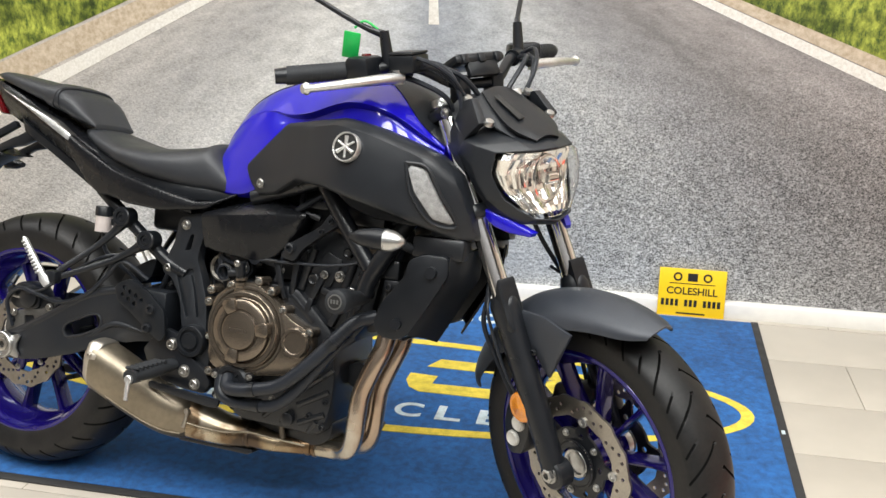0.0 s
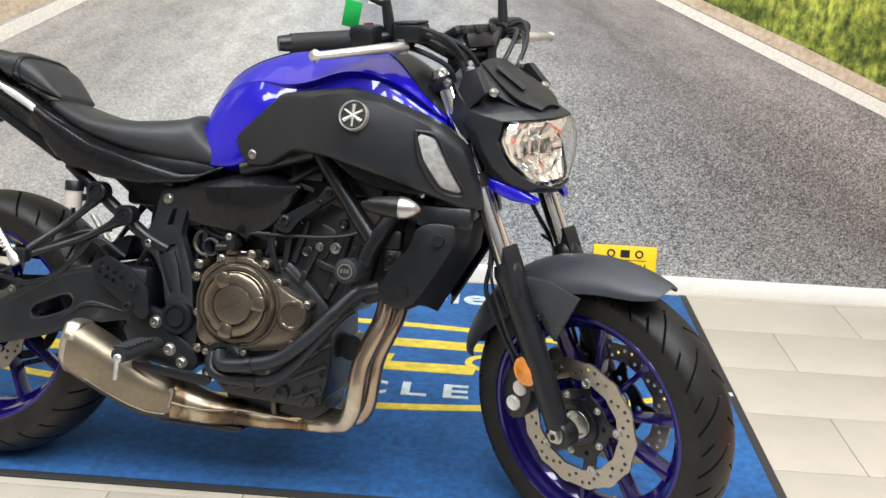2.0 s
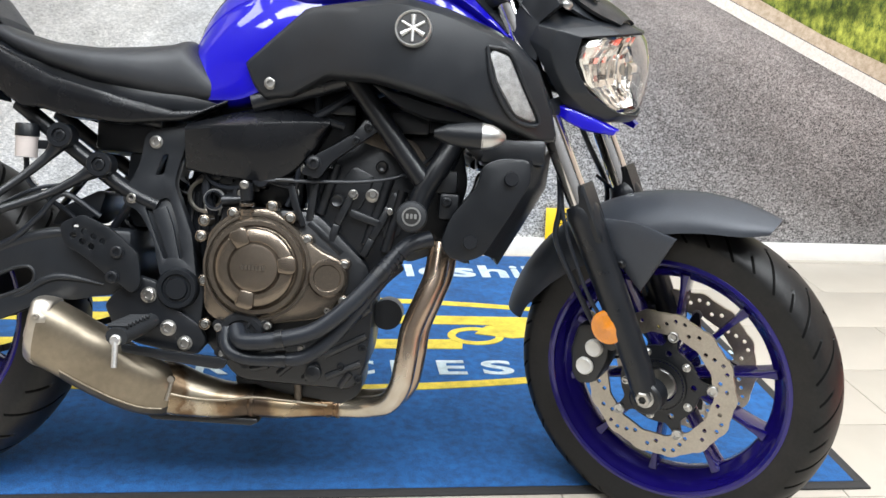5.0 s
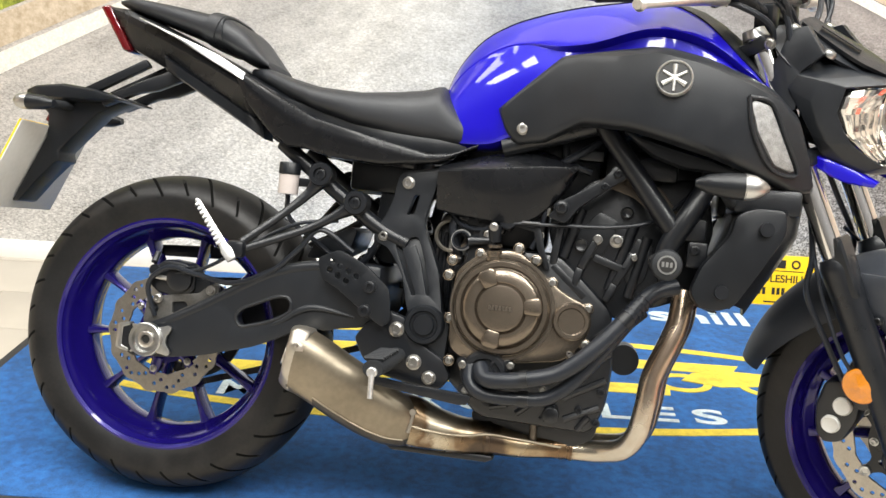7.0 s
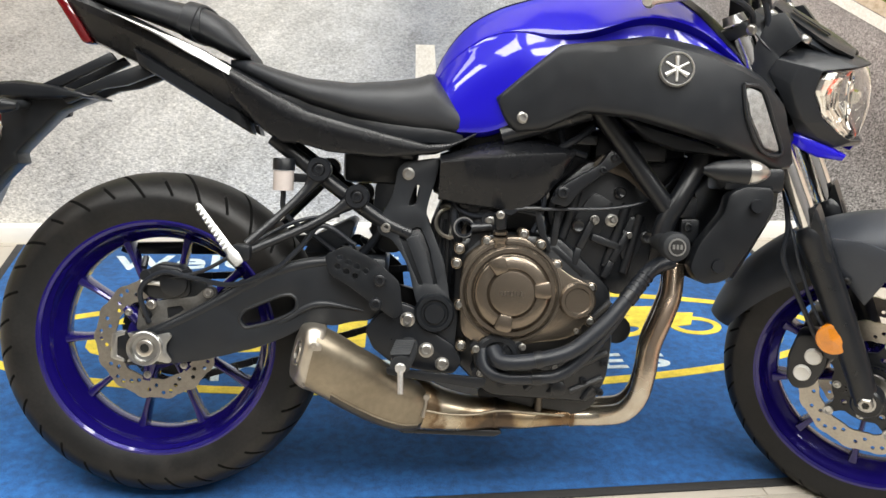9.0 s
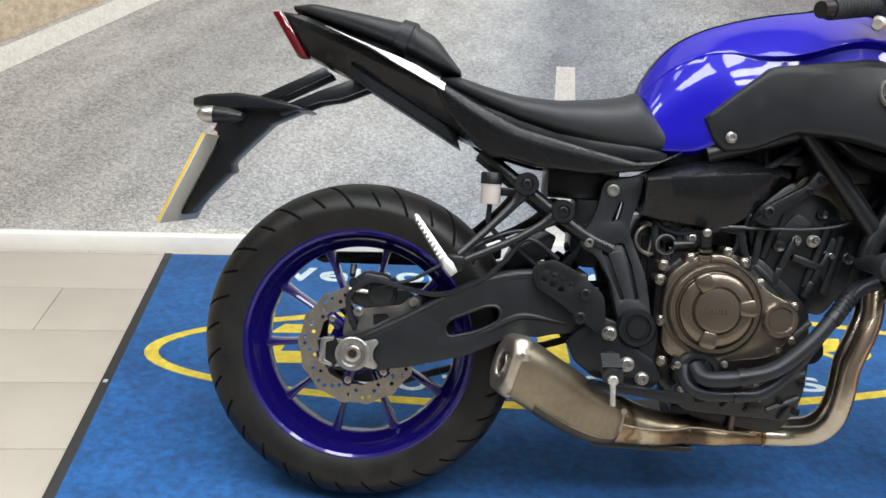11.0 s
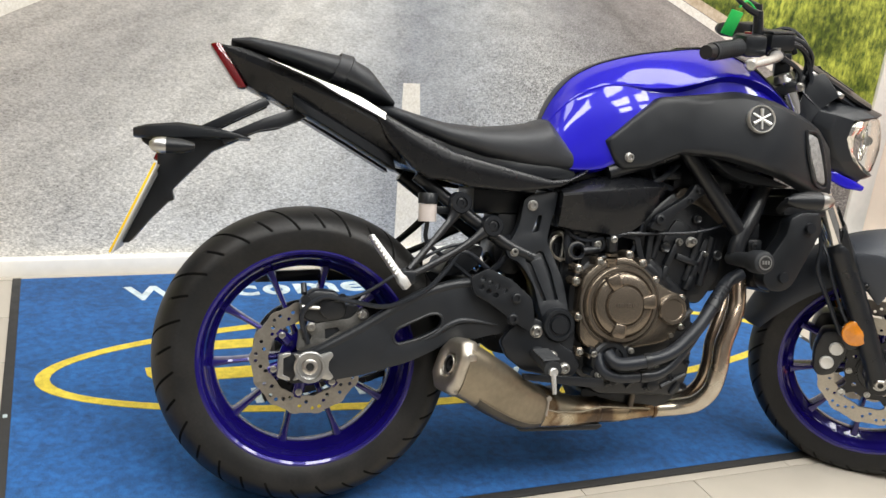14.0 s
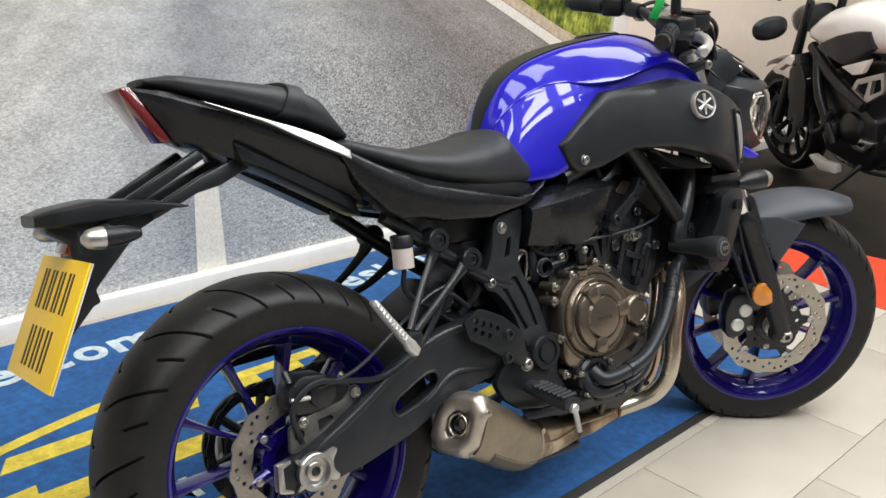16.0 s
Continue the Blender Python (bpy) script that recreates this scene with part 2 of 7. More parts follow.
def two_tone(name, a, b, scale, rough=0.5, stretch=(1, 1, 1), detail=8):
    m = bpy.data.materials.new(name)
    m.use_nodes = True
    n, l = m.node_tree.nodes, m.node_tree.links
    tc, mp, t, r = n.new("ShaderNodeTexCoord"), n.new("ShaderNodeMapping"), n.new("ShaderNodeTexNoise"), n.new("ShaderNodeValToRGB")
    mp.inputs["Scale"].default_value = stretch
    t.inputs["Scale"].default_value, t.inputs["Detail"].default_value, t.inputs["Roughness"].default_value = scale, detail, 0.7
    r.color_ramp.elements[0].position, r.color_ramp.elements[0].color = 0.36, (*a, 1)
    r.color_ramp.elements[1].position, r.color_ramp.elements[1].color = 0.64, (*b, 1)
    l.new(tc.outputs["Object"], mp.inputs[0])
    l.new(mp.outputs[0], t.inputs["Vector"])
    l.new(t.outputs["Fac"], r.inputs["Fac"])
    l.new(r.outputs[0], n["Principled BSDF"].inputs["Base Color"])
    n["Principled BSDF"].inputs["Roughness"].default_value = rough
    return m


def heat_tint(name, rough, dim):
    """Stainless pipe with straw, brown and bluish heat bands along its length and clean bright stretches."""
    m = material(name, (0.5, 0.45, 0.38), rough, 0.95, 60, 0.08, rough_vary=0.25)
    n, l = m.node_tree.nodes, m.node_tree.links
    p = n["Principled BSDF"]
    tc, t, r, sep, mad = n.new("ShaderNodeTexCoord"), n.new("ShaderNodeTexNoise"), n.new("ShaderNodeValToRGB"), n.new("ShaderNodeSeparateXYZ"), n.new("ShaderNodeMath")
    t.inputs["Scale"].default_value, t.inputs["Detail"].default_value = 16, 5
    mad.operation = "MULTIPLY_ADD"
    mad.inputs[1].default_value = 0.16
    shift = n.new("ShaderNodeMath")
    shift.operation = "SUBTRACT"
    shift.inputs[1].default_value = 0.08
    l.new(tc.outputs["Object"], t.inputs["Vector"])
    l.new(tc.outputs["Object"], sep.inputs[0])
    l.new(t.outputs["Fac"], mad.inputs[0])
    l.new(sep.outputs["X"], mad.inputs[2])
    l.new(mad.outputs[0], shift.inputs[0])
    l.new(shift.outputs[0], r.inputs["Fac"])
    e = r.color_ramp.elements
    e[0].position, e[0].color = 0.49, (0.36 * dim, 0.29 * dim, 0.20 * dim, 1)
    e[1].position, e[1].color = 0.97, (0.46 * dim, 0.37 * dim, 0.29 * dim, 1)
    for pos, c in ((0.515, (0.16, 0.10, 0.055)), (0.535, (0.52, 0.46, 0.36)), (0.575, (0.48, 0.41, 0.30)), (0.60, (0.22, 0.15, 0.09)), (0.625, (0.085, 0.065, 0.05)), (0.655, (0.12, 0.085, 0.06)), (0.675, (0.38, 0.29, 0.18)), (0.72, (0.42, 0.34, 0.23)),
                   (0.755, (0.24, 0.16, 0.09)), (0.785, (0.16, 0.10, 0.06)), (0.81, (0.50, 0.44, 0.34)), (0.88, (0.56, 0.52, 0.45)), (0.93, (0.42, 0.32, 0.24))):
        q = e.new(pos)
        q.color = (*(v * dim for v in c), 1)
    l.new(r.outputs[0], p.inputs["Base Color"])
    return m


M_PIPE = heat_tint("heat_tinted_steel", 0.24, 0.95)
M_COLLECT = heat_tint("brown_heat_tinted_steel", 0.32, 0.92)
M_ROAD = road_material()
M_GRASS = two_tone("printed_grass", (0.040, 0.085, 0.010), (0.54, 0.58, 0.09), 55, 0.5, (1, 1, 0.5))
gn, gl = M_GRASS.node_tree.nodes, M_GRASS.node_tree.links
tuft, tuft_ramp, tint = gn.new("ShaderNodeTexNoise"), gn.new("ShaderNodeValToRGB"), gn.new("ShaderNodeVectorMath")
tuft.inputs["Scale"].default_value, tuft.inputs["Detail"].default_value, tuft.inputs["Roughness"].default_value = 11, 6, 0.65
for q, pos, c in ((0, 0.36, (0.16, 0.22, 0.12, 1)), (1, 0.60, (1.0, 1.0, 1.0, 1))):
    tuft_ramp.color_ramp.elements[q].position, tuft_ramp.color_ramp.elements[q].color = pos, c
tint.operation = "MULTIPLY"
gl.new([q for q in gn if q.type == "TEX_COORD"][0].outputs["Object"], tuft.inputs["Vector"])
gl.new(tuft.outputs["Fac"], tuft_ramp.inputs["Fac"])
gl.new([q for q in gn if q.type == "VALTORGB" and q != tuft_ramp][0].outputs[0], tint.inputs[0])
gl.new(tuft_ramp.outputs[0], tint.inputs[1])
gl.new(tint.outputs[0], gn["Principled BSDF"].inputs["Base Color"])
M_VERGE = two_tone("printed_verge", (0.40, 0.31, 0.21), (0.62, 0.52, 0.40), 40)
M_LINE = two_tone("printed_white_line", (0.64, 0.60, 0.53), (0.82, 0.79, 0.73), 120)


# ---- mesh helpers ----
def part(name, bm, mat, parent=None, label="", sharp=38):
    """Links a bmesh as one mesh object, under a thing or a part."""
    bmesh.ops.recalc_face_normals(bm, faces=bm.faces)
    me = bpy.data.meshes.new(name)
    bm.to_mesh(me)
    bm.free()
    me.polygons.foreach_set("use_smooth", [True] * len(me.polygons))
    me.set_sharp_from_angle(angle=radians(sharp))
    me.materials.append(mat)
    ob = new(name, me)
    if parent is not None:
        ob.parent = parent
    if label:
        tagged(ob, label)
    return ob


def rounded(bm, width, segments=2, angle=30):
    edges = [e for e in bm.edges if len(e.link_faces) == 2 and e.calc_face_angle(0) > radians(angle)]
    if width and edges:
        bmesh.ops.bevel(bm, geom=edges, offset=width, segments=segments, affect="EDGES", profile=0.5, clamp_overlap=True)
    return bm


def box(lo, hi, bevel=0.0, m=None):
    bm = bmesh.new()
    bmesh.ops.create_cube(bm, size=1, matrix=Matrix.LocRotScale([(a + b) / 2 for a, b in zip(lo, hi)], None, [b - a for a, b in zip(lo, hi)]))
    rounded(bm, bevel)
    if m is not None:
        bm.transform(m)
    return bm


def plate(outline, y0, y1, bevel=0.003, corner=0.0):
    """An outline in x, z, given depth from y0 to y1. y may lean: a function of x, z."""
    bm = bmesh.new()
    f0 = y0 if callable(y0) else (lambda x, z: y0)
    f1 = y1 if callable(y1) else (lambda x, z: y1)
    if corner:
        outline = cut_corners(outline, corner)
    a = [bm.verts.new((x, f0(x, z), z)) for x, z in outline]
    b = [bm.verts.new((x, f1(x, z), z)) for x, z in outline]
    bm.faces.new(a)
    bm.faces.new(b[::-1])
    k = len(a)
    for i in range(k):
        bm.faces.new((a[i], b[i], b[(i + 1) % k], a[(i + 1) % k]))
    bmesh.ops.recalc_face_normals(bm, faces=bm.faces)
    return rounded(bm, bevel)


def pierced(outline, holes, y0, y1, bevel=0.003, corner=0.0, hole_corner=0.0):
    """As plate, with holes right through."""
    bm = bmesh.new()
    f1 = y1 if callable(y1) else (lambda x, z: y1)
    loops = [cut_corners(outline, corner) if corner else outline] + [cut_corners(h, hole_corner) if hole_corner else h for h in holes]
    sides = [[], []]
    for pts in loops:
        a = [bm.verts.new((x, y0, z)) for x, z in pts]
        b = [bm.verts.new((x, f1(x, z), z)) for x, z in pts]
        for ring, store in ((a, sides[0]), (b, sides[1])):
            store += [bm.edges.new((ring[i], ring[(i + 1) % len(ring)])) for i in range(len(ring))]
        for i in range(len(a)):
            k = (i + 1) % len(a)
            bm.faces.new((a[i], b[i], b[k], a[k]))
    for store in sides:
        bmesh.ops.triangle_fill(bm, use_beauty=True, edges=store)
    bmesh.ops.recalc_face_normals(bm, faces=bm.faces)
    return rounded(bm, bevel)


def circle(x, z, r, n=14):
    return [(x + r * math.cos(2 * math.pi * i / n), z + r * math.sin(2 * math.pi * i / n)) for i in range(n)]


def cut_corners(pts, size, steps=3):
    """Rounds the corners of a closed outline."""
    out = []
    k = len(pts)
    for i in range(k):
        p, c, q = Vector(pts[i - 1]), Vector(pts[i]), Vector(pts[(i + 1) % k])
        d = min(size, (p - c).length * 0.45, (q - c).length * 0.45)
        a, b = c + (p - c).normalized() * d, c + (q - c).normalized() * d
        for j in range(steps + 1):
            t = j / steps
            out.append(tuple(a.lerp(c, t).lerp(c.lerp(b, t), t)))
    return out


def curve_points(pts, steps=6, closed=False):
    """A smooth way through the points (Catmull-Rom)."""
    v = [Vector(p) for p in pts]
    k = len(v)
    out = []
    for i in range(k if closed else k - 1):
        p1, p2 = v[i], v[(i + 1) % k]
        p0 = v[i - 1] if closed or i else p1 * 2 - p2
        p3 = v[(i + 2) % k] if closed or i + 2 < k else p2 * 2 - p1
        for j in range(steps):
            t = j / steps
            out.append(0.5 * (2 * p1 + (p2 - p0) * t + (2 * p0 - 5 * p1 + 4 * p2 - p3) * t * t + (3 * p1 - p0 - 3 * p2 + p3) * t ** 3))
    if not closed:
        out.append(v[-1])
    return out


def tube(pts, r, seg=14, steps=6, smooth=True, flat=1.0, caps=True):
    """A round bar or hose through the points; r is a number or one for each point."""
    way = curve_points(pts, steps) if smooth and len(pts) > 2 else [Vector(p) for p in pts]
    rr = [r] * len(way) if isinstance(r, (int, float)) else [float(np.interp(i / (len(way) - 1), np.linspace(0, 1, len(r)), r)) for i in range(len(way))]
    bm = bmesh.new()
    rings = []
    side = None
    for i, p in enumerate(way):
        d = (way[min(i + 1, len(way) - 1)] - way[max(i - 1, 0)]).normalized()
        if side is None:
            side = d.cross(Vector((0, 0, 1)) if abs(d.z) < 0.9 else Vector((0, 1, 0))).normalized()
        side = (side - d * side.dot(d)).normalized()
        up = d.cross(side)
        rings.append([bm.verts.new(p + (side * math.cos(a) * flat + up * math.sin(a)) * rr[i]) for a in (2 * math.pi * j / seg for j in range(seg))])
    for a, b in zip(rings, rings[1:]):
        for j in range(seg):
            bm.faces.new((a[j], a[(j + 1) % seg], b[(j + 1) % seg], b[j]))
    if caps:
        bm.faces.new(rings[0][::-1])
        bm.faces.new(rings[-1])
    return bm


def lathe(profile, centre=(0, 0), seg=64, closed=False):
    """A profile of (y, radius), turned round the cross axis through x, z = centre."""
    bm = bmesh.new()
    cx, cz = centre
    rings = [[bm.verts.new((cx + r * math.cos(a), y, cz + r * math.sin(a))) for a in (2 * math.pi * j / seg for j in range(seg))] if r > 1e-6 else [bm.verts.new((cx, y, cz))] * seg
             for y, r in profile]
    pairs = list(zip(rings, rings[1:])) + ([(rings[-1], rings[0])] if closed else [])
    for a, b in pairs:
        for j in range(seg):
            q = []
            for v in (a[j], a[(j + 1) % seg], b[(j + 1) % seg], b[j]):
                if v not in q:
                    q.append(v)
            if len(q) > 2:
                bm.faces.new(q)
    return bm


def loft(sections, closed=True, caps=True):
    """Joins rings of points of equal count."""
    bm = bmesh.new()
    rings = [[bm.verts.new(p) for p in s] for s in sections]
    k = len(rings[0])
    for a, b in zip(rings, rings[1:]):
        for j in range(k if closed else k - 1):
            bm.faces.new((a[j], a[(j + 1) % k], b[(j + 1) % k], b[j]))
    if caps and closed:
        bm.faces.new(rings[0][::-1])
        bm.faces.new(rings[-1])
    return bm


def smooth_rings(rings, steps=4):
    """More rings along smooth lines through matching points."""
    lines = [curve_points([r[j] for r in rings], steps) for j in range(len(rings[0]))]
    return [[tuple(line[i]) for line in lines] for i in range(len(lines[0]))]


def at(x, table):
    """A smooth value at x from a short table of (x, value)."""
    xs, vs = [t[0] for t in table], [t[1] for t in table]
    return float(np.interp(x, xs, vs))


def body(table, n=28, k=28, power=2.6, base=1.6):
    """A rounded body along x: rows of (x, half width, z bottom, z top); sections are full above and flatter below."""
    xs = [t[0] for t in table]
    out = []
    for i in range(n):
        u = i / (n - 1)
        x = xs[0] + (xs[-1] - xs[0]) * (0.5 - 0.5 * math.cos(math.pi * u))
        w, lo, hi = (at(x, [(t[0], t[c]) for t in table]) for c in (1, 2, 3))
        c, h = (lo + hi) / 2, (hi - lo) / 2
        ring = []
        for j in range(k):
            a = 2 * math.pi * j / k
            ca, sa = math.cos(a), math.sin(a)
            e = 2 / power
            ring.append((x, w * math.copysign(abs(ca) ** e, ca), c + h * math.copysign(abs(sa) ** e, sa)))
        out.append(ring)
    return loft(out)


def skin(top, bottom, face, n=30, m=10, thick=0.025, roll=0.012, mirror=False, side=-1):
    """A curved panel between a top and a bottom line in x, z. face gives the distance out from the middle; its edges roll in."""
    def even(line, count):
        v = [Vector(p) for p in line]
        d = [0.0]
        for a, b in zip(v, v[1:]):
            d.append(d[-1] + (b - a).length)
        return [(np.interp(d[-1] * i / (count - 1), d, [p.x for p in v]), np.interp(d[-1] * i / (count - 1), d, [p.y for p in v])) for i in range(count)]
    t, b = even(top, n), even(bottom, n)
    bm = bmesh.new()
    grid = []
    for i in range(n):
        col = []
        for j in range(m):
            v = j / (m - 1)
            v = 0.5 - 0.5 * math.cos(math.pi * v)
            x, z = t[i][0] * (1 - v) + b[i][0] * v, t[i][1] * (1 - v) + b[i][1] * v
            u = i / (n - 1)
            edge = min(v, 1 - v) * math.hypot(t[i][0] - b[i][0], t[i][1] - b[i][1])
            edge = min(edge, min(u, 1 - u) * 3 * math.hypot(top[0][0] - top[-1][0], top[0][1] - top[-1][1]) / 3)
            q = min(edge / roll, 1.0) if roll else 1
            col.append(bm.verts.new((x, side * (face(x, z) - roll * (1 - math.sqrt(max(1 - (1 - q) ** 2, 0)))), z)))
        grid.append(col)
    for i in range(n - 1):
        for j in range(m - 1):
            bm.faces.new((grid[i][j], grid[i + 1][j], grid[i + 1][j + 1], grid[i][j + 1]))
    rim = [grid[i][0] for i in range(n)] + [grid[-1][j] for j in range(1, m)] + [grid[i][-1] for i in range(n - 2, -1, -1)] + [grid[0][j] for j in range(m - 2, 0, -1)]
    back = [bm.verts.new((v.co.x, v.co.y - side * thick, v.co.z)) for v in rim]
    for i in range(len(rim)):
        k = (i + 1) % len(rim)
        bm.faces.new((rim[i], back[i], back[k], rim[k]))
    bm.faces.new(back)
    return bm


def mirrored(bm):
    bm.transform(Matrix.Diagonal((1, -1, 1, 1)))
    bmesh.ops.reverse_faces(bm, faces=bm.faces)
    return bm


def joined(*bms):
    out = bmesh.new()
    for b in bms:
        me = bpy.data.meshes.new("scratch")
        b.to_mesh(me)
        b.free()
        out.from_mesh(me)
        bpy.data.meshes.remove(me)
    return out


def text_mesh(words, size, m, mat, name, parent=None, extrude=0.0006, align="CENTER", bold=0.0, label="", fit=None):
    cu = bpy.data.curves.new(name, "FONT")
    cu.body, cu.size, cu.align_x, cu.align_y, cu.extrude, cu.offset = words, size, align, "CENTER", extrude, bold
    ob = bpy.data.objects.new(name, cu)
    me = bpy.data.meshes.new_from_object(ob)
    bpy.data.objects.remove(ob)
    if fit:
        x0, x1, y0, y1 = (f(v.co[c] for v in me.vertices) for c in (0, 1) for f in (min, max))
        me.transform(Matrix.LocRotScale((fit[0] - x0 * (fit[1] - fit[0]) / (x1 - x0), fit[2] - y0 * (fit[3] - fit[2]) / (y1 - y0), 0), None, ((fit[1] - fit[0]) / (x1 - x0), (fit[3] - fit[2]) / (y1 - y0), 1)))
    me.materials.clear()
    me.materials.append(mat)
    whole = bmesh.new()
    whole.from_mesh(me)
    whole.verts.index_update()
    seen, islands = set(), []
    for v in whole.verts:
        if v.index in seen:
            continue
        stack, group = [v], []
        seen.add(v.index)
        while stack:
            u = stack.pop()
            group.append(u)
            for e in u.link_edges:
                o = e.other_vert(u)
                if o.index not in seen:
                    seen.add(o.index)
                    stack.append(o)
        islands.append((min(u.co.x for u in group), max(u.co.x for u in group), [u.index for u in group]))
    letters = []
    for lo, hi, ids in sorted(islands, key=lambda q: q[0]):
        if letters and (lo + hi) / 2 < letters[-1][1]:
            letters[-1] = (letters[-1][0], max(hi, letters[-1][1]), letters[-1][2] + ids)
        else:
            letters.append((lo, hi, ids))
    for lo, hi, ids in letters:
        keep = set(ids)
        one = bmesh.new()
        made_v = {q: one.verts.new(m @ whole.verts[q].co) for q in ids} if not whole.verts.ensure_lookup_table() else None
        for f in whole.faces:
            if f.verts[0].index in keep:
                one.faces.new([made_v[q.index] for q in f.verts])
        part("letter", one, mat, parent)
    whole.free()


def empty(name, m, label, category, group=""):
    ob = new(name)
    ob.matrix_world = m
    ob.empty_display_size = 0.1
    return tagged(ob, label, category, group)


# ---- the room ----
WALL_Y = 1.5
def structure(name, bm, mat, label=""):
    return tagged(part(name, bm, mat), label, kind="structure")


ground = structure("floor", box((-6, -4.3, -0.12), (7.2, 1.62, -0.012)), M_GROUT, "beige tiled showroom floor with narrow grey joints")
structure("wall_north", box((-6, WALL_Y, -0.1), (7.2, WALL_Y + 0.15, 4.4)), M_WALL, "warm white painted showroom wall")
# Unseen wall, kept pale to bounce light onto the bike from the west.
structure("wall_west_bounce", box((-6.15, -4.35, -0.1), (-6, 1.65, 4.4)), M_WALL, "warm white painted wall")
structure("wall_east", box((7.2, -4.35, -0.1), (7.35, 1.65, 4.4)), M_WALL, "warm white painted wall")
# Unseen ceiling; its grey is kept dark to limit bounce and reflections.
structure("ceiling", box((-6.15, -4.4, 4.4), (7.35, 1.65, 4.5)), M_CEIL, "grey showroom ceiling")

M_FRONT = material("white_lamp_frame", (0.72, 0.72, 0.71), 0.4, 0, 30, 0.04)
# Unseen wall behind the camera, made dark to cut the fill light.
structure("wall_south", box((-6, -4.35, -0.1), (7.2, -4.2, 4.4)), M_GREYWALL, "unseen dark grey wall that holds back bounce light")
for x in (-3.4, -1.9, -0.4, 1.1, 2.6, 4.1):
    for y in (-3.35, -2.20, -1.05, 0.55):
        if x < -1.5 and y < -2:
            continue
        p = tagged(new("ceiling_light"), "long white ceiling light panel", "ceiling light", "ceiling lights")
        p.location = (x, y, 4.4)
        part("frame", box((-0.54, -0.40, -0.03), (0.54, 0.40, -0.002), 0.004), M_FRONT, p)
        area_lamp("panel_glow", pose(x, y, 4.36), 1.00, 0.72, {-3.35: 80, -2.20: 76, -1.05: 66, 0.55: 34}[y], (0.98, 0.99, 0.97))

# printed road on the wall
def flat_on_wall(outline, proud):
    bm = bmesh.new()
    a = [bm.verts.new((x, WALL_Y - proud, z)) for x, z in outline]
    b = [bm.verts.new((x, WALL_Y - 0.0005, z)) for x, z in outline]
    bm.faces.new(a)
    bm.faces.new(b[::-1])
    for i in range(len(a)):
        k = (i + 1) % len(a)
        bm.faces.new((a[i], b[i], b[k], a[k]))
    return bm


mural = tagged(new("wall_mural"), "large printed wall mural of an empty country road", "mural")
part("road_print", flat_on_wall([(-5.0, 0.05), (2.9, 0.05), (2.9, 2.6), (-5.0, 2.6)], 0.003), M_ROAD, mural)
part("white_edge_line", flat_on_wall([(-2.40, 0.06), (-2.15, 0.06), (0.62, 1.42), (0.60, 1.42)], 0.0042), M_LINE, mural)
part("white_edge_line", flat_on_wall([(2.9, 0.535), (2.9, 0.588), (0.88, 1.42), (0.84, 1.42)], 0.0042), M_LINE, mural)
part("dashed_line", flat_on_wall([(0.706, 0.052), (0.818, 0.052), (0.748, 0.673), (0.685, 0.673)], 0.0042), M_LINE, mural)
part("dashed_line", flat_on_wall([(0.699, 0.995), (0.737, 0.995), (0.728, 1.17), (0.702, 1.17)], 0.0042), M_LINE, mural)
part("verge_print", flat_on_wall([(-5.0, 0.06), (-2.45, 0.06), (0.585, 1.42), (0.50, 1.43), (-1.04, 0.80), (-3.2, 0.06)], 0.0036), M_VERGE, mural)
part("verge_print", flat_on_wall([(2.9, 0.592), (0.885, 1.42), (0.95, 1.43), (2.9, 0.675)], 0.0036), M_VERGE, mural)
part("grass_print", flat_on_wall([(-5.0, 0.06), (-3.0, 0.06), (-1.04, 0.81), (0.45, 1.43), (-5.0, 1.43)], 0.004), M_GRASS, mural)
part("grass_print", flat_on_wall([(2.9, 0.665), (2.49, 0.806), (2.22, 0.920), (1.75, 1.10), (0.95, 1.43), (2.9, 1.43)], 0.004), M_GRASS, mural)
structure("trim", box((2.9, WALL_Y - 0.02, 0.05), (3.02, WALL_Y - 0.0005, 4.4), 0.003), M_SKIRT, "white edge strip beside the mural")
structure("baseboard", box((-6, WALL_Y - 0.045, -0.01), (7.2, WALL_Y - 0.0006, 0.055), 0.006), M_SKIRT, "white painted low skirting along the wall")

# display floor beyond the tiles: an orange red tapering band, then dark vinyl
def floor_sheet(outline, top):
    bm = bmesh.new()
    a = [bm.verts.new((x, y, top)) for x, y in outline]
    b = [bm.verts.new((x, y, 0.0004)) for x, y in outline]
    bm.faces.new(a)
    bm.faces.new(b[::-1])
    for i in range(len(a)):
        k = (i + 1) % len(a)
        bm.faces.new((a[i], b[i], b[k], a[k]))
    return bm


structure("floor_band", floor_sheet([(2.50, -1.5), (2.55, 0.0), (2.64, 0.4), (2.80, 1.0), (2.86, 1.0), (2.97, 0.6), (3.12, 0.25), (3.16, 0.0), (3.2, -1.5)], 0.0022), M_REDFLOOR, "orange red tapering floor band")
structure("floor_dark", floor_sheet([(3.204, -1.5), (3.164, 0.0), (3.124, 0.25), (2.974, 0.6), (2.864, 1.0), (2.88, 1.45), (7.19, 1.45), (7.19, -1.5)], 0.0024), M_DARKFLOOR, "dark vinyl display floor")

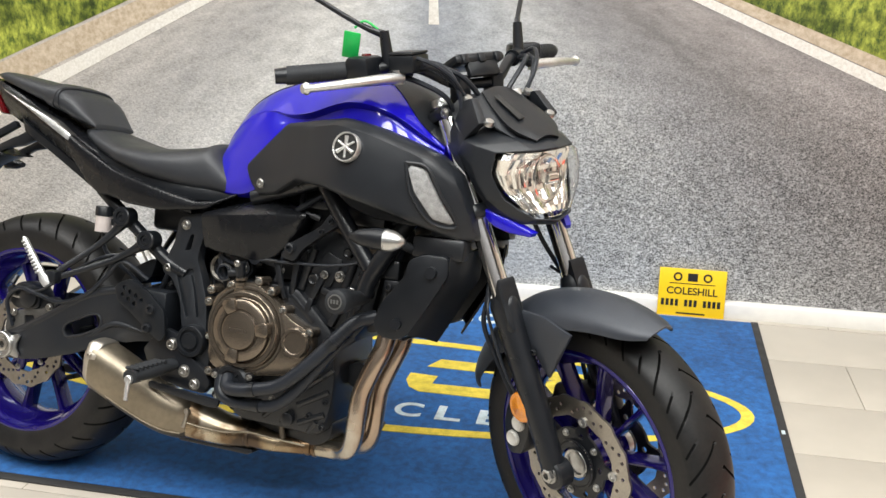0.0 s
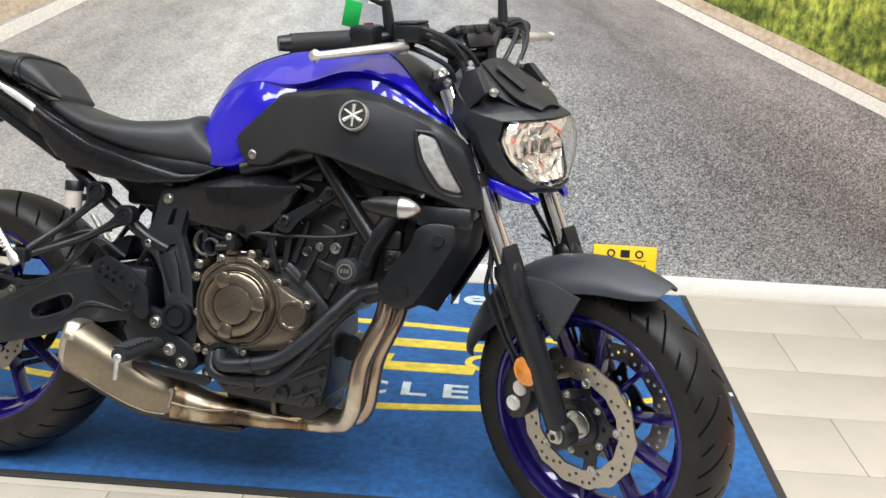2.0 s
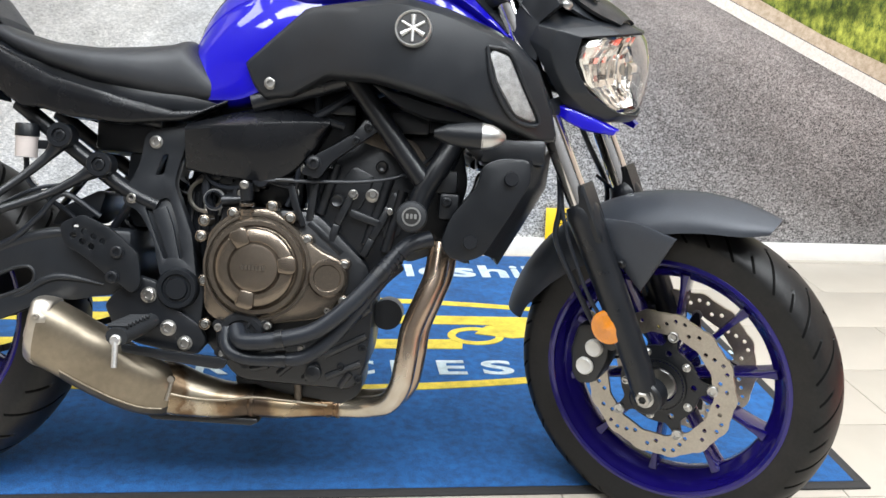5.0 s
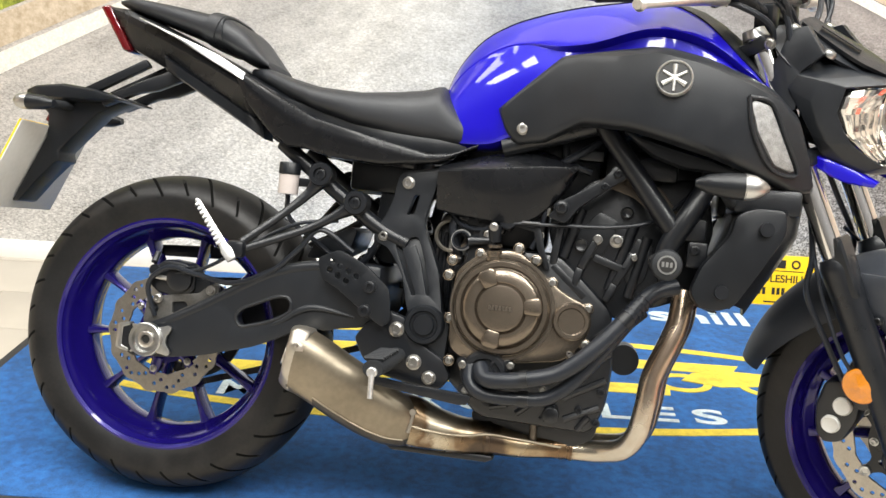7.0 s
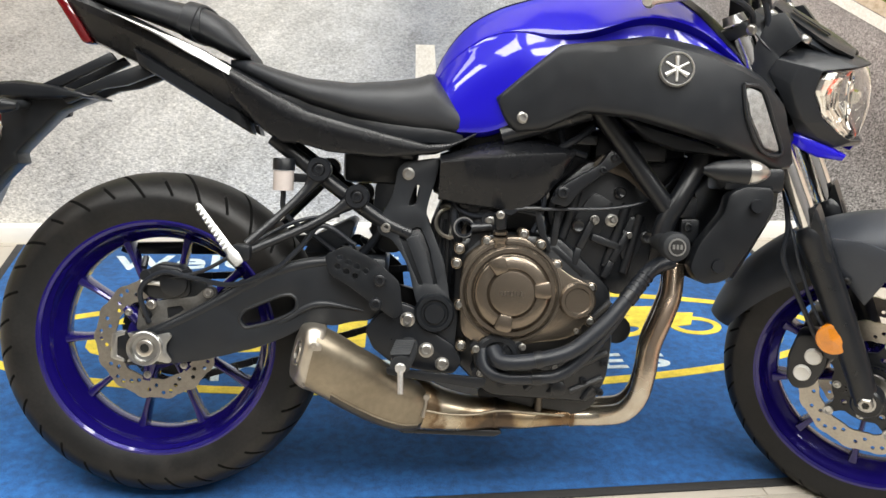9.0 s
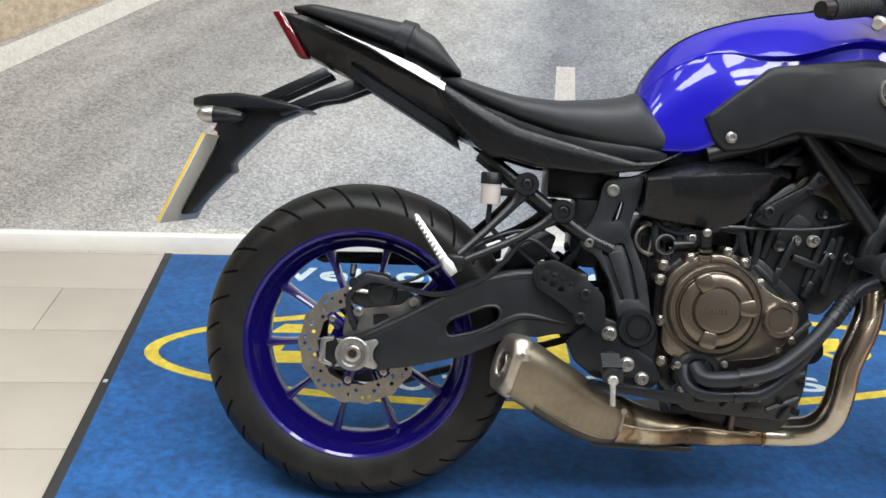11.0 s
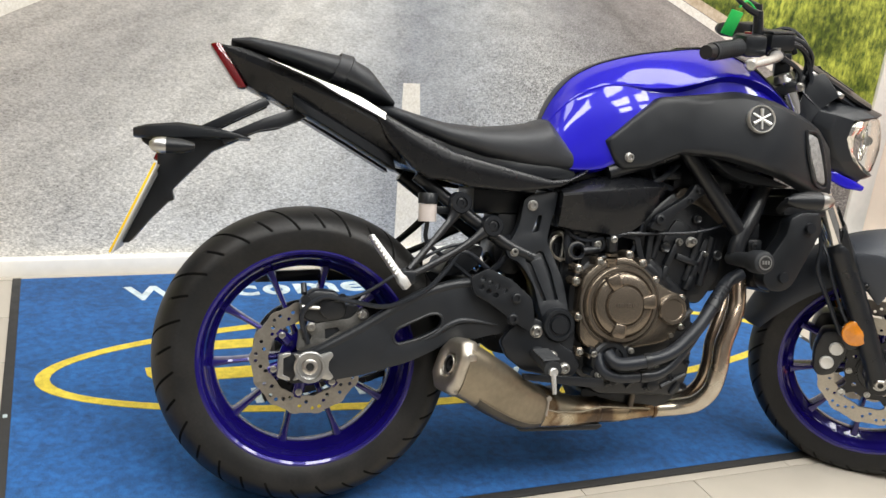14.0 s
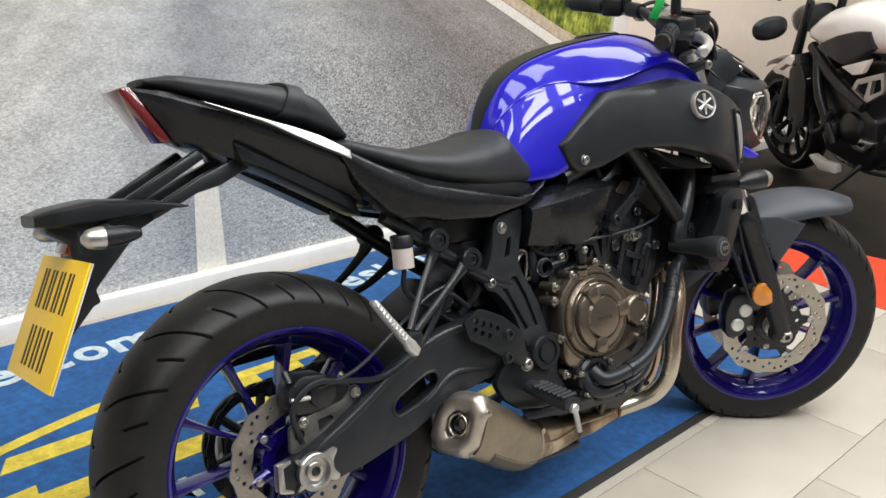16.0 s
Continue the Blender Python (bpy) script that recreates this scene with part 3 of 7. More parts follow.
# mat
MX0, MX1, MY0, MY1 = -0.603, 1.913, -0.055, 1.428
mat_thing = tagged(new("floor_mat"), "blue carpet floor mat with yellow and white printed lettering", "mat")
part("carpet", box((MX0 + 0.025, MY0 + 0.025, 0.0005), (MX1 - 0.025, MY1 - 0.01, 0.007), 0.002), M_MAT, mat_thing)
part("rubber_edge", joined(box((MX0, MY0, 0.0), (MX1, MY0 + 0.026, 0.0055), 0.002), box((MX0, MY0 + 0.026, 0.0), (MX0 + 0.026, MY1, 0.0055), 0.002),
                           box((MX1 - 0.026, MY0 + 0.026, 0.0), (MX1, MY1, 0.0055), 0.002)), M_EDGE, mat_thing, "black rubber border")


for x, y, w, h in ((MX0 + 0.012, 0.52, 0.010, 0.016), (MX1 - 0.014, 0.62, 0.010, 0.022)):
    part("scuff", box((x - w / 2, y - h / 2, 0.0050), (x + w / 2, y + h / 2, 0.0061), 0.0005), M_MATWHT, mat_thing)


def on_mat(outline, mat, name="print", top=0.0083):
    bm = bmesh.new()
    a = [bm.verts.new((x, y, top)) for x, y in outline]
    b = [bm.verts.new((x, y, 0.006)) for x, y in outline]
    bm.faces.new(a)
    bm.faces.new(b[::-1])
    for i in range(len(a)):
        k = (i + 1) % len(a)
        bm.faces.new((a[i], b[i], b[k], a[k]))
    return part(name, bm, mat, mat_thing)


ADVANCE = {"W": 0.944, "e": 0.556, "l": 0.222, "c": 0.5, "o": 0.556, "m": 0.833, " ": 0.278, "t": 0.278, "C": 0.722, "s": 0.5, "h": 0.556, "i": 0.222}
pen, unit = -0.275, 0.193
for letter in "Welcome to Coleshill":
    if letter != " ":
        tall = letter in "WlChi"
        edge = 0.0 if letter == "W" else 0.045
        text_mesh(letter, 0.16, pose(0, 0, 0.0076), M_MATWHT, "lettering", mat_thing, 0.0007, bold=0.004,
                  fit=(pen + edge * unit, pen + (ADVANCE[letter] - edge) * unit, 1.193, 1.308 if tall else 1.300 if letter == "t" else 1.280))
    pen += ADVANCE[letter] * unit
for i, letter in enumerate("MOTORCYCLES"):
    half = 0.047 if letter == "M" else 0.040 if letter in "OCRS" else 0.036
    text_mesh(letter, 0.12, pose(0, 0, 0.0076), M_MATWHT, "lettering", mat_thing, 0.0007, bold=0.003, fit=(0.042 + 0.1182 * i - half, 0.042 + 0.1182 * i + half, 0.474, 0.556))


# ---- the motorcycle ----
LEAN_LEFT, HEADING, STEER = 15.67, -8.52, 34.35
bike = empty("motorcycle", pose(0.0151, 0.0359, 0.002, 0, 0, HEADING) @ pose(0, 0, 0, -LEAN_LEFT), "blue and black naked motorcycle leaning on its side stand", "motorcycle")
RAKE = radians(24.8)
AXIS = Vector((-math.sin(RAKE), 0, math.cos(RAKE)))
PIVOT = Vector((1.40, 0, 0.30)) - 0.044 * Vector((math.cos(RAKE), 0, math.sin(RAKE)))
TURN_FRONT = Matrix.Translation(PIVOT) @ Matrix.Rotation(-radians(STEER), 4, AXIS) @ Matrix.Translation(-PIVOT)


def add(name, bm, mat, parent=None, label="", sharp=38):
    return part(name, bm, mat, parent or bike, label, sharp)


def addf(name, bm, mat, parent=None, label="", sharp=38):
    bm.transform(TURN_FRONT)
    return part(name, bm, mat, parent or bike, label, sharp)


def bolt(x, y, z, r=0.009, h=0.006, mat=None, parent=None, front=False, side=-1, put=None):
    s = side
    bm = lathe([(y, r * 1.05), (y + s * h * 0.25, r * 1.05), (y + s * h * 0.3, r * 0.86), (y + s * h * 0.85, r * 0.80), (y + s * h, r * 0.66), (y + s * h, r * 0.42), (y + s * h * 0.45, r * 0.40), (y + s * h * 0.45, 0.0)], (x, z), 16)
    return (put or (addf if front else add))("bolt", bm, mat or M_BOLT, parent)


REAR_SET = Matrix.Translation((-0.011, 0.013, 0.007))
FRONT_SET = Matrix.Translation((0.0175, 0.0215, 0.0015))


def put_rear(name, bm, mat, parent=None, label="", sharp=38):
    bm.transform(REAR_SET)
    return part(name, bm, mat, parent or bike, label, sharp)


def put_front(name, bm, mat, parent=None, label="", sharp=38):
    bm.transform(FRONT_SET @ TURN_FRONT)
    return part(name, bm, mat, parent or bike, label, sharp)


# Blackened tyre rubber: the shade inside the grooves, painted in.
M_GROOVE_SHADE = material("tyre_groove_shade", (0.004, 0.004, 0.004), 0.9, 0, 100, 0.1, specular=0.1)


def tyre_mesh(centre, rim_r, out_r, half, rim_half, phase, cuts=16):
    """A road tyre: sidewall, round tread and cut slanting grooves. Gives the mesh and which of its faces lie in grooves."""
    seg, k = 560, 84
    prof = []
    for i in range(k + 1):
        a = -1 + 2 * i / k
        t = abs(a)
        y0 = half * math.sin(math.pi / 2 * 0.94)
        r0 = out_r - half * 0.62 * (1 - math.cos(math.pi / 2 * 0.94)) * 0.95
        if t < 0.62:
            y = half * math.sin(t / 0.62 * math.pi / 2 * 0.94)
            r = out_r - (half * 0.62) * (1 - math.cos(t / 0.62 * math.pi / 2 * 0.94)) * 0.95
        else:
            q = (t - 0.62) / 0.38
            y = y0 + (half - y0) * math.sin(q * math.pi) + (rim_half - y0) * q * q
            r = r0 + (rim_r - 0.004 - r0) * q
        prof.append((math.copysign(y, a), r, a))

    pitch = seg // cuts

    def groove(a, j):
        """How deep the tread is cut at this column: grooves follow the columns, which slant with the profile."""
        t, c = abs(a), (j + (pitch // 2 if a > 0 else 0)) % pitch
        return c if (c in (0, 1, 2) and 0.02 < t < 0.60) else c - pitch // 2 if (c - pitch // 2 in (0, 1, 2) and 0.30 < t < 0.55) else None
    bm = bmesh.new()
    rings = []
    for y, r, a in prof:
        slant = phase + max(min(abs(a), 0.62) - 0.05, 0.0) ** 0.8 * 0.34
        rings.append([bm.verts.new((centre[0] + rr * math.cos(g), y, centre[1] + rr * math.sin(g))) for g, rr in ((2 * math.pi * q / seg - slant, r - (0.006 if groove(a, q) == 1 else 0)) for q in range(seg))])
    for (p, q), (u, v) in zip(zip(prof, prof[1:]), zip(rings, rings[1:])):
        for j in range(seg):
            f = bm.faces.new((u[j], u[(j + 1) % seg], v[(j + 1) % seg], v[j]))
            # Groove faces take the blacker rubber, so their shade is in the colour.
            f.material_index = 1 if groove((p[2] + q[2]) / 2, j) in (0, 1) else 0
    return bm


def disc_mesh(centre, y, r_in, r_out, thick, waves, holes=True, depth=0.004):
    """A wavy brake disc with drilled holes."""
    def wavy(r, cut, turn, n):
        return [(centre[0] + q * math.cos(a), centre[1] + q * math.sin(a)) for a, q in ((2 * math.pi * k / n, r - cut + cut * max(0.0, math.cos(waves * 2 * math.pi * k / n + turn)) ** 0.6) for k in range(n))]
    cut = [wavy(r_in + depth * 0.6, depth * 0.6, 0.6, waves * 8)]
    if holes:
        wide = r_out - depth - r_in
        for k in range(waves):
            for turn, f in ((0.10, 0.74), (0.38, 0.50), (0.66, 0.28)) if k % 2 else ((0.22, 0.62), (0.52, 0.36), (0.80, 0.76)):
                a, r = 2 * math.pi * (k + turn) / waves, r_in + wide * f
                cut.append(circle(centre[0] + r * math.cos(a), centre[1] + r * math.sin(a), 0.0041, 10))
    return pierced(wavy(r_out, depth, 0.0, waves * 14), cut, y - thick / 2, y + thick / 2, 0)


def wheel(name, centre, rim_r, out_r, half, rim_half, put, phase, spokes=10):
    cx, cz = centre
    edge = [(rim_half, rim_r + 0.010), (rim_half + 0.004, rim_r + 0.007), (rim_half + 0.005, rim_r + 0.001), (rim_half + 0.002, rim_r - 0.004), (rim_half - 0.003, rim_r - 0.005), (rim_half - 0.008, rim_r - 0.010), (rim_half - 0.020, rim_r - 0.014), (rim_half * 0.45, rim_r - 0.019), (rim_half * 0.3, rim_r - 0.030), (rim_half * 0.22, rim_r - 0.033)]
    root = put(name, lathe([(-y, r) for y, r in edge] + edge[::-1] + [(rim_half * 0.6, rim_r - 0.004), (-rim_half * 0.6, rim_r - 0.004)], centre, 120, True), M_BLUEWHEEL, None, "glossy blue ten-spoke alloy wheel")
    put("tyre", tyre_mesh(centre, rim_r, out_r, half, rim_half, phase, 16 if half > 0.08 else 20), M_TYRE, root, "black road tyre with slanting grooves", 50).data.materials.append(M_GROOVE_SHADE)
    for i in range(spokes):
        a = 2 * math.pi * i / spokes + phase
        ca, sa = math.cos(a), math.sin(a)
        secs = []
        for t in np.linspace(0, 1, 9):
            r = 0.038 + (rim_r - 0.024 - 0.038) * t
            w = 0.0060 + 0.003 * abs(2 * t - 1) ** 2 + (0.003 * max(0, t - 0.85) / 0.15)
            d = 0.016 + 0.010 * (1 - t) + 0.008 * t * t
            ring = []
            for q in range(12):
                b = 2 * math.pi * q / 12
                u, v = math.copysign(abs(math.cos(b)) ** 0.6, math.cos(b)) * w, math.copysign(abs(math.sin(b)) ** 0.6, math.sin(b)) * d
                ring.append((cx + ca * r - sa * u, v, cz + sa * r + ca * u))
            secs.append(ring)
        put("spoke", loft(secs), M_BLUEWHEEL, root)
    put("hub", lathe([(-0.052, 0.0), (-0.052, 0.034), (-0.044, 0.042), (-0.02, 0.044), (0.02, 0.044), (0.044, 0.042), (0.052, 0.034), (0.052, 0.0)], centre, 40), M_BLUEWHEEL, root)
    return root


def rear_brake(root):
    put = put_rear
    d = put("brake_disc", disc_mesh((0, 0.315), -0.072, 0.078, 0.1185, 0.005, 14), M_DISC, root, "wavy drilled steel brake disc")
    put("carrier", lathe([(-0.070, 0.035), (-0.070, 0.058), (-0.064, 0.058), (-0.064, 0.035)], (0, 0.315), 60, True), M_BLUEWHEEL, root)
    for i in range(6):
        a = 2 * math.pi * i / 6 + 0.3
        put("carrier_arm", tube([(0.050 * math.cos(a), -0.066, 0.315 + 0.050 * math.sin(a)), (0.084 * math.cos(a), -0.068, 0.315 + 0.084 * math.sin(a))], [0.013, 0.010], 10), M_BLUEWHEEL, root)
    for i in range(6):
        a = 2 * math.pi * i / 6 + 0.3
        bolt(0.072 * math.cos(a), -0.077, 0.315 + 0.072 * math.sin(a), 0.007, 0.004, None, root, put=put_rear)


rear = wheel("rear_wheel", (0, 0.315), 0.2212, 0.3145, 0.089, 0.076, put_rear, 0.10)
rear_brake(rear)
frontw = wheel("front_wheel", (1.40, 0.30), 0.2225, 0.3005, 0.0590, 0.051, put_front, 0.22)
for s in (-1, 1):
    put_front("brake_disc", disc_mesh((1.40, 0.30), s * 0.068, 0.098, 0.1415, 0.005, 14), M_DISC, frontw, "wavy drilled steel brake disc")
    star = [(1.40 + r * math.cos(b), 0.30 + r * math.sin(b)) for b, r in ((2 * math.pi * k / 100, 0.074 + 0.031 * max(0.0, math.cos(5 * (2 * math.pi * k / 100 - 0.1))) ** 5) for k in range(100))]
    carrier_holes = [circle(1.40, 0.30, 0.045, 40)] + [circle(1.40 + 0.063 * math.cos(b), 0.30 + 0.063 * math.sin(b), 0.006, 12) for b in (0.1 + 2 * math.pi * k / 5 for k in range(5))]
    front_carrier = put_front("carrier", pierced(star, carrier_holes, s * 0.066 - 0.003, s * 0.066 + 0.003, 0), M_FRAME, frontw, "black star-shaped disc carrier")
    for i in range(5):
        a = 0.1 + 2 * math.pi * i / 5
        put_front("bobbin", lathe([(s * 0.064, 0.0), (s * 0.064, 0.010), (s * 0.0735, 0.010), (s * 0.0745, 0.0085), (s * 0.0735, 0.0055), (s * 0.0715, 0.005), (s * 0.0715, 0.0)], (1.40 + 0.098 * math.cos(a), 0.30 + 0.098 * math.sin(a)), 20), M_ALU, front_carrier)
        a += math.pi / 5
        bolt(1.40 + 0.064 * math.cos(a), s * 0.069, 0.30 + 0.064 * math.sin(a), 0.0075, 0.006, M_ALU, front_carrier, True, s, put_front)
    if s < 0:
        slots = [circle(1.40 + 0.0465 * math.cos(b), 0.30 + 0.0465 * math.sin(b), 0.0022, 6) for b in (2 * math.pi * k / 44 for k in range(44))]
        put_front("sensor_ring", pierced(circle(1.40, 0.30, 0.0505, 60), [circle(1.40, 0.30, 0.034, 40)] + slots, -0.0745, -0.0725, 0), M_ENGINE, frontw, "thin slotted sensor ring")
    put_front("hub_collar", lathe([(s * 0.050, 0.0), (s * 0.050, 0.031), (s * 0.070, 0.031), (s * 0.072, 0.029), (s * 0.072, 0.024), (s * 0.066, 0.023), (s * 0.066, 0.0)], (1.40, 0.30), 36), M_ALU, frontw)


# tank and body panels
def hermite(x, table):
    """A smooth curve through a table of (x, value)."""
    xs, vs = [t[0] for t in table], [t[1] for t in table]
    if x <= xs[0]:
        return vs[0]
    if x >= xs[-1]:
        return vs[-1]
    i = max(j for j in range(len(xs) - 1) if xs[j] <= x)
    s = [(vs[min(j + 1, len(vs) - 1)] - vs[max(j - 1, 0)]) / (xs[min(j + 1, len(xs) - 1)] - xs[max(j - 1, 0)]) for j in (i, i + 1)]
    h = xs[i + 1] - xs[i]
    t = (x - xs[i]) / h
    return (2 * t ** 3 - 3 * t * t + 1) * vs[i] + (t ** 3 - 2 * t * t + t) * h * s[0] + (3 * t * t - 2 * t ** 3) * vs[i + 1] + (t ** 3 - t * t) * h * s[1]


TANK = [  # x, top, crease half width, crease height, low half width, low height, sharpness of crease
    (0.488, 0.832, 0.030, 0.812, 0.076, 0.755, 0.0), (0.51, 0.885, 0.048, 0.852, 0.086, 0.742, 0.0), (0.55, 0.938, 0.066, 0.892, 0.098, 0.738, 0.0), (0.60, 0.971, 0.086, 0.918, 0.112, 0.742, 0.0), (0.65, 0.990, 0.107, 0.924, 0.124, 0.765, 0.08), (0.70, 1.004, 0.130, 0.918, 0.140, 0.785, 0.5),
    (0.76, 1.015, 0.155, 0.922, 0.160, 0.800, 1.0), (0.86, 1.025, 0.176, 0.948, 0.174, 0.850, 1.0), (0.95, 1.010, 0.174, 0.933, 0.174, 0.860, 0.9), (1.03, 0.958, 0.150, 0.888, 0.148, 0.840, 0.6), (1.055, 0.930, 0.130, 0.872, 0.120, 0.835, 0.3)]


def tank_ring(x, grow=0.0):
    top, wc, zc, wl, zl, sh = (hermite(x, [(r[0], r[c]) for r in TANK]) for c in range(1, 7))
    h = top - zc
    ay, az = 0.46 * wc, top - 0.10 * h
    upper = [(0, top), (0.20 * wc, top - 0.010 * h), (0.36 * wc, top - 0.045 * h), (ay, az)]
    upper += [(ay + (wc - ay) * t + 0.05 * h * t * (1 - t) * 4 * 0.5, az + (zc - az) * t + 0.05 * h * t * (1 - t) * 4) for t in (0.33, 0.66)] + [(wc - 0.001, zc + 0.004), (wc, zc)]
    lower = [(wc - sh * 0.016, zc - sh * 0.008 - 0.001)] + [(wc + (wl - wc) * t - sh * 0.018 * (1 - t) + 0.014 * t * (1 - t) * 4 * (1 - sh), zc + (zl - zc) * t) for t in (0.2, 0.4, 0.7)] + [(wl, zl), (wl * 0.6, zl - 0.01)]
    half = [tuple(p) for p in curve_points(upper, 3) + curve_points(lower, 3)]
    half[0] = (0.0, top)
    half = [(y + grow * (1 if y else 0), z + grow) for y, z in half]
    return [(x, y, z) for y, z in half] + [(x, -y, z) for y, z in half[:0:-1]]


xs_tank = np.linspace(0.488, 1.055, 80)
tank = add("fuel_tank", loft([tank_ring(x) for x in xs_tank]), M_BLUE, None, "glossy metallic blue fuel tank", 24)
strip = []
for x in np.linspace(0.492, 1.055, 44):
    half = [(p[1], p[2]) for p in tank_ring(x, 0.002) if p[1] >= 0][:22]
    wide = half[21][0] * hermite(x, [(0.49, 0.40), (0.80, 0.40), (0.87, 0.44), (0.94, 0.66), (1.0, 0.88), (1.055, 0.97)])
    strip.append([(x, wide * v, float(np.interp(abs(wide * v), [h[0] for h in half], [h[1] for h in half]))) for v in np.linspace(-1, 1, 17)])
bm = loft(strip, False, False)
bmesh.ops.recalc_face_normals(bm, faces=bm.faces)
bmesh.ops.solidify(bm, geom=bm.faces[:], thickness=0.003)
add("tank_pad", bm, M_PLASTIC, tank, "matt black centre strip")
add("filler_cap", loft([[(0.86 + r * math.cos(a), r * math.sin(a), z) for a in (2 * math.pi * j / 32 for j in range(32))] for r, z in ((0.048, 1.015), (0.050, 1.028), (0.044, 1.031), (0.040, 1.029))]), M_GLOSS, tank)


COVER_TOP = [(0.606, 0.803), (0.66, 0.853), (0.713, 0.899), (0.762, 0.903), (0.862, 0.917), (0.888, 0.914), (0.95, 0.901), (1.03, 0.874), (1.064, 0.860), (1.108, 0.824), (1.132, 0.77), (1.153, 0.708)]


def cover_face(x, z):
    base = hermite(x, [(0.60, 0.130), (0.66, 0.146), (0.73, 0.176), (0.80, 0.212), (0.86, 0.236), (0.90, 0.245), (0.95, 0.245), (1.0, 0.236), (1.04, 0.223), (1.08, 0.205), (1.12, 0.182), (1.16, 0.158)])
    d = z - 0.815
    top = float(np.interp(x, [p[0] for p in COVER_TOP], [p[1] for p in COVER_TOP]))
    facet = 1.5 * max(0.0, z - top + 0.016) * min(1.0, max(0.0, (x - 0.76) / 0.08))
    return base - (1.3 * d * d if d > 0 else 1.6 * d * d) - facet


COVER_LOW = [(0.607, 0.798), (0.622, 0.764), (0.643, 0.741), (0.693, 0.748), (0.722, 0.763), (0.756, 0.781), (0.828, 0.775), (0.842, 0.773), (0.973, 0.740), (1.046, 0.718), (1.118, 0.694), (1.151, 0.702)]
for s in (-1, 1):
    cov = add("side_cover", skin(COVER_TOP, COVER_LOW, cover_face, 60, 18, 0.04, 0.010, side=s), M_COVER, None, "dark grey satin tank side cover", 30)
    add("intake_mesh", skin([(1.027, 0.834), (1.054, 0.828), (1.080, 0.780), (1.108, 0.731)], [(1.022, 0.826), (1.036, 0.782), (1.070, 0.734), (1.100, 0.727)], lambda x, z: cover_face(x, z) + 0.004, 20, 7, 0.012, 0.004, side=s), M_MESH, cov, "pale silver mesh intake")
    add("intake_lip", tube([(x, s * (cover_face(x, z) + 0.003), z) for x, z in ((1.018, 0.838), (1.056, 0.832), (1.084, 0.782), (1.114, 0.726), (1.068, 0.728), (1.030, 0.782), (1.018, 0.838))], 0.0035, 8, 4), M_COVER, cov)
    bx_, bz_ = 0.897, 0.856
    tilt = Vector(((cover_face(bx_ - 0.01, bz_) - cover_face(bx_ + 0.01, bz_)) / 0.02, s, (cover_face(bx_, bz_ - 0.01) - cover_face(bx_, bz_ + 0.01)) / 0.02))
    seat_m = Matrix.Translation((bx_, s * (cover_face(bx_, bz_) + 0.0055), bz_)) @ Vector((0, s, 0)).rotation_difference(tilt).to_matrix().to_4x4()
    badge = add("badge", lathe([(-0.014 * s, 0.0295), (0.004 * s, 0.0295), (0.006 * s, 0.0280), (0.004 * s, 0.0262), (0.001 * s, 0.0258)], (0, 0), 40), M_PEG, cov, "round chrome badge")
    field = add("badge_field", lathe([(-0.004 * s, 0.026), (0.002 * s, 0.026), (0.002 * s, 0.0)], (0, 0), 32), M_INK, badge)
    badge.data.transform(seat_m)
    field.data.transform(seat_m)
    for i in range(6):
        a = radians(90 + 60 * i)
        add("badge_bar", tube([(0, 0.003 * s, 0), (0.0215 * math.cos(a), 0.003 * s, 0.0215 * math.sin(a))], [0.0030, 0.0022] if i % 2 else [0.0026, 0.0046], 10), M_PEG, badge).data.transform(seat_m)
    bolt(0.654, s * (cover_face(0.654, 0.768) - 0.001), 0.768, 0.0105, 0.008, None, cov, False, s)
    # lower black fillet under the cover
    add("lower_cover", skin([(0.83, 0.776), (0.90, 0.757), (0.973, 0.740), (1.03, 0.722)], [(0.84, 0.768), (0.88, 0.738), (0.93, 0.722), (1.02, 0.716)], lambda x, z: 0.165, 16, 6, 0.03, 0.004, side=s), M_PLASTIC, cov)

seat = add("rider_seat", body([(0.112, 0.05, 0.836, 0.856), (0.15, 0.088, 0.818, 0.855), (0.20, 0.112, 0.794, 0.840), (0.26, 0.130, 0.768, 0.826), (0.34, 0.138, 0.744, 0.822), (0.415, 0.132, 0.728, 0.830),
                               (0.465, 0.120, 0.720, 0.839), (0.49, 0.114, 0.719, 0.850), (0.535, 0.102, 0.722, 0.795), (0.582, 0.088, 0.738, 0.757)], 60, 48, 2.8), M_SEAT, None, "black vinyl rider seat", 60)
add("seat_base", body([(0.09, 0.085, 0.780, 0.850), (0.18, 0.108, 0.745, 0.822), (0.30, 0.118, 0.715, 0.785), (0.42, 0.120, 0.700, 0.760), (0.55, 0.090, 0.705, 0.750)], 20, 20, 3.2), M_PLASTIC, seat)
pill = add("pillion_seat", body([(-0.180, 0.040, 0.962, 0.972), (-0.14, 0.070, 0.948, 0.976), (-0.05, 0.092, 0.920, 0.963), (0.06, 0.100, 0.882, 0.947), (0.10, 0.094, 0.862, 0.928), (0.152, 0.070, 0.850, 0.866)], 34, 36, 3.0), M_SEAT, None, "black vinyl pillion seat", 60)
STRAP = []
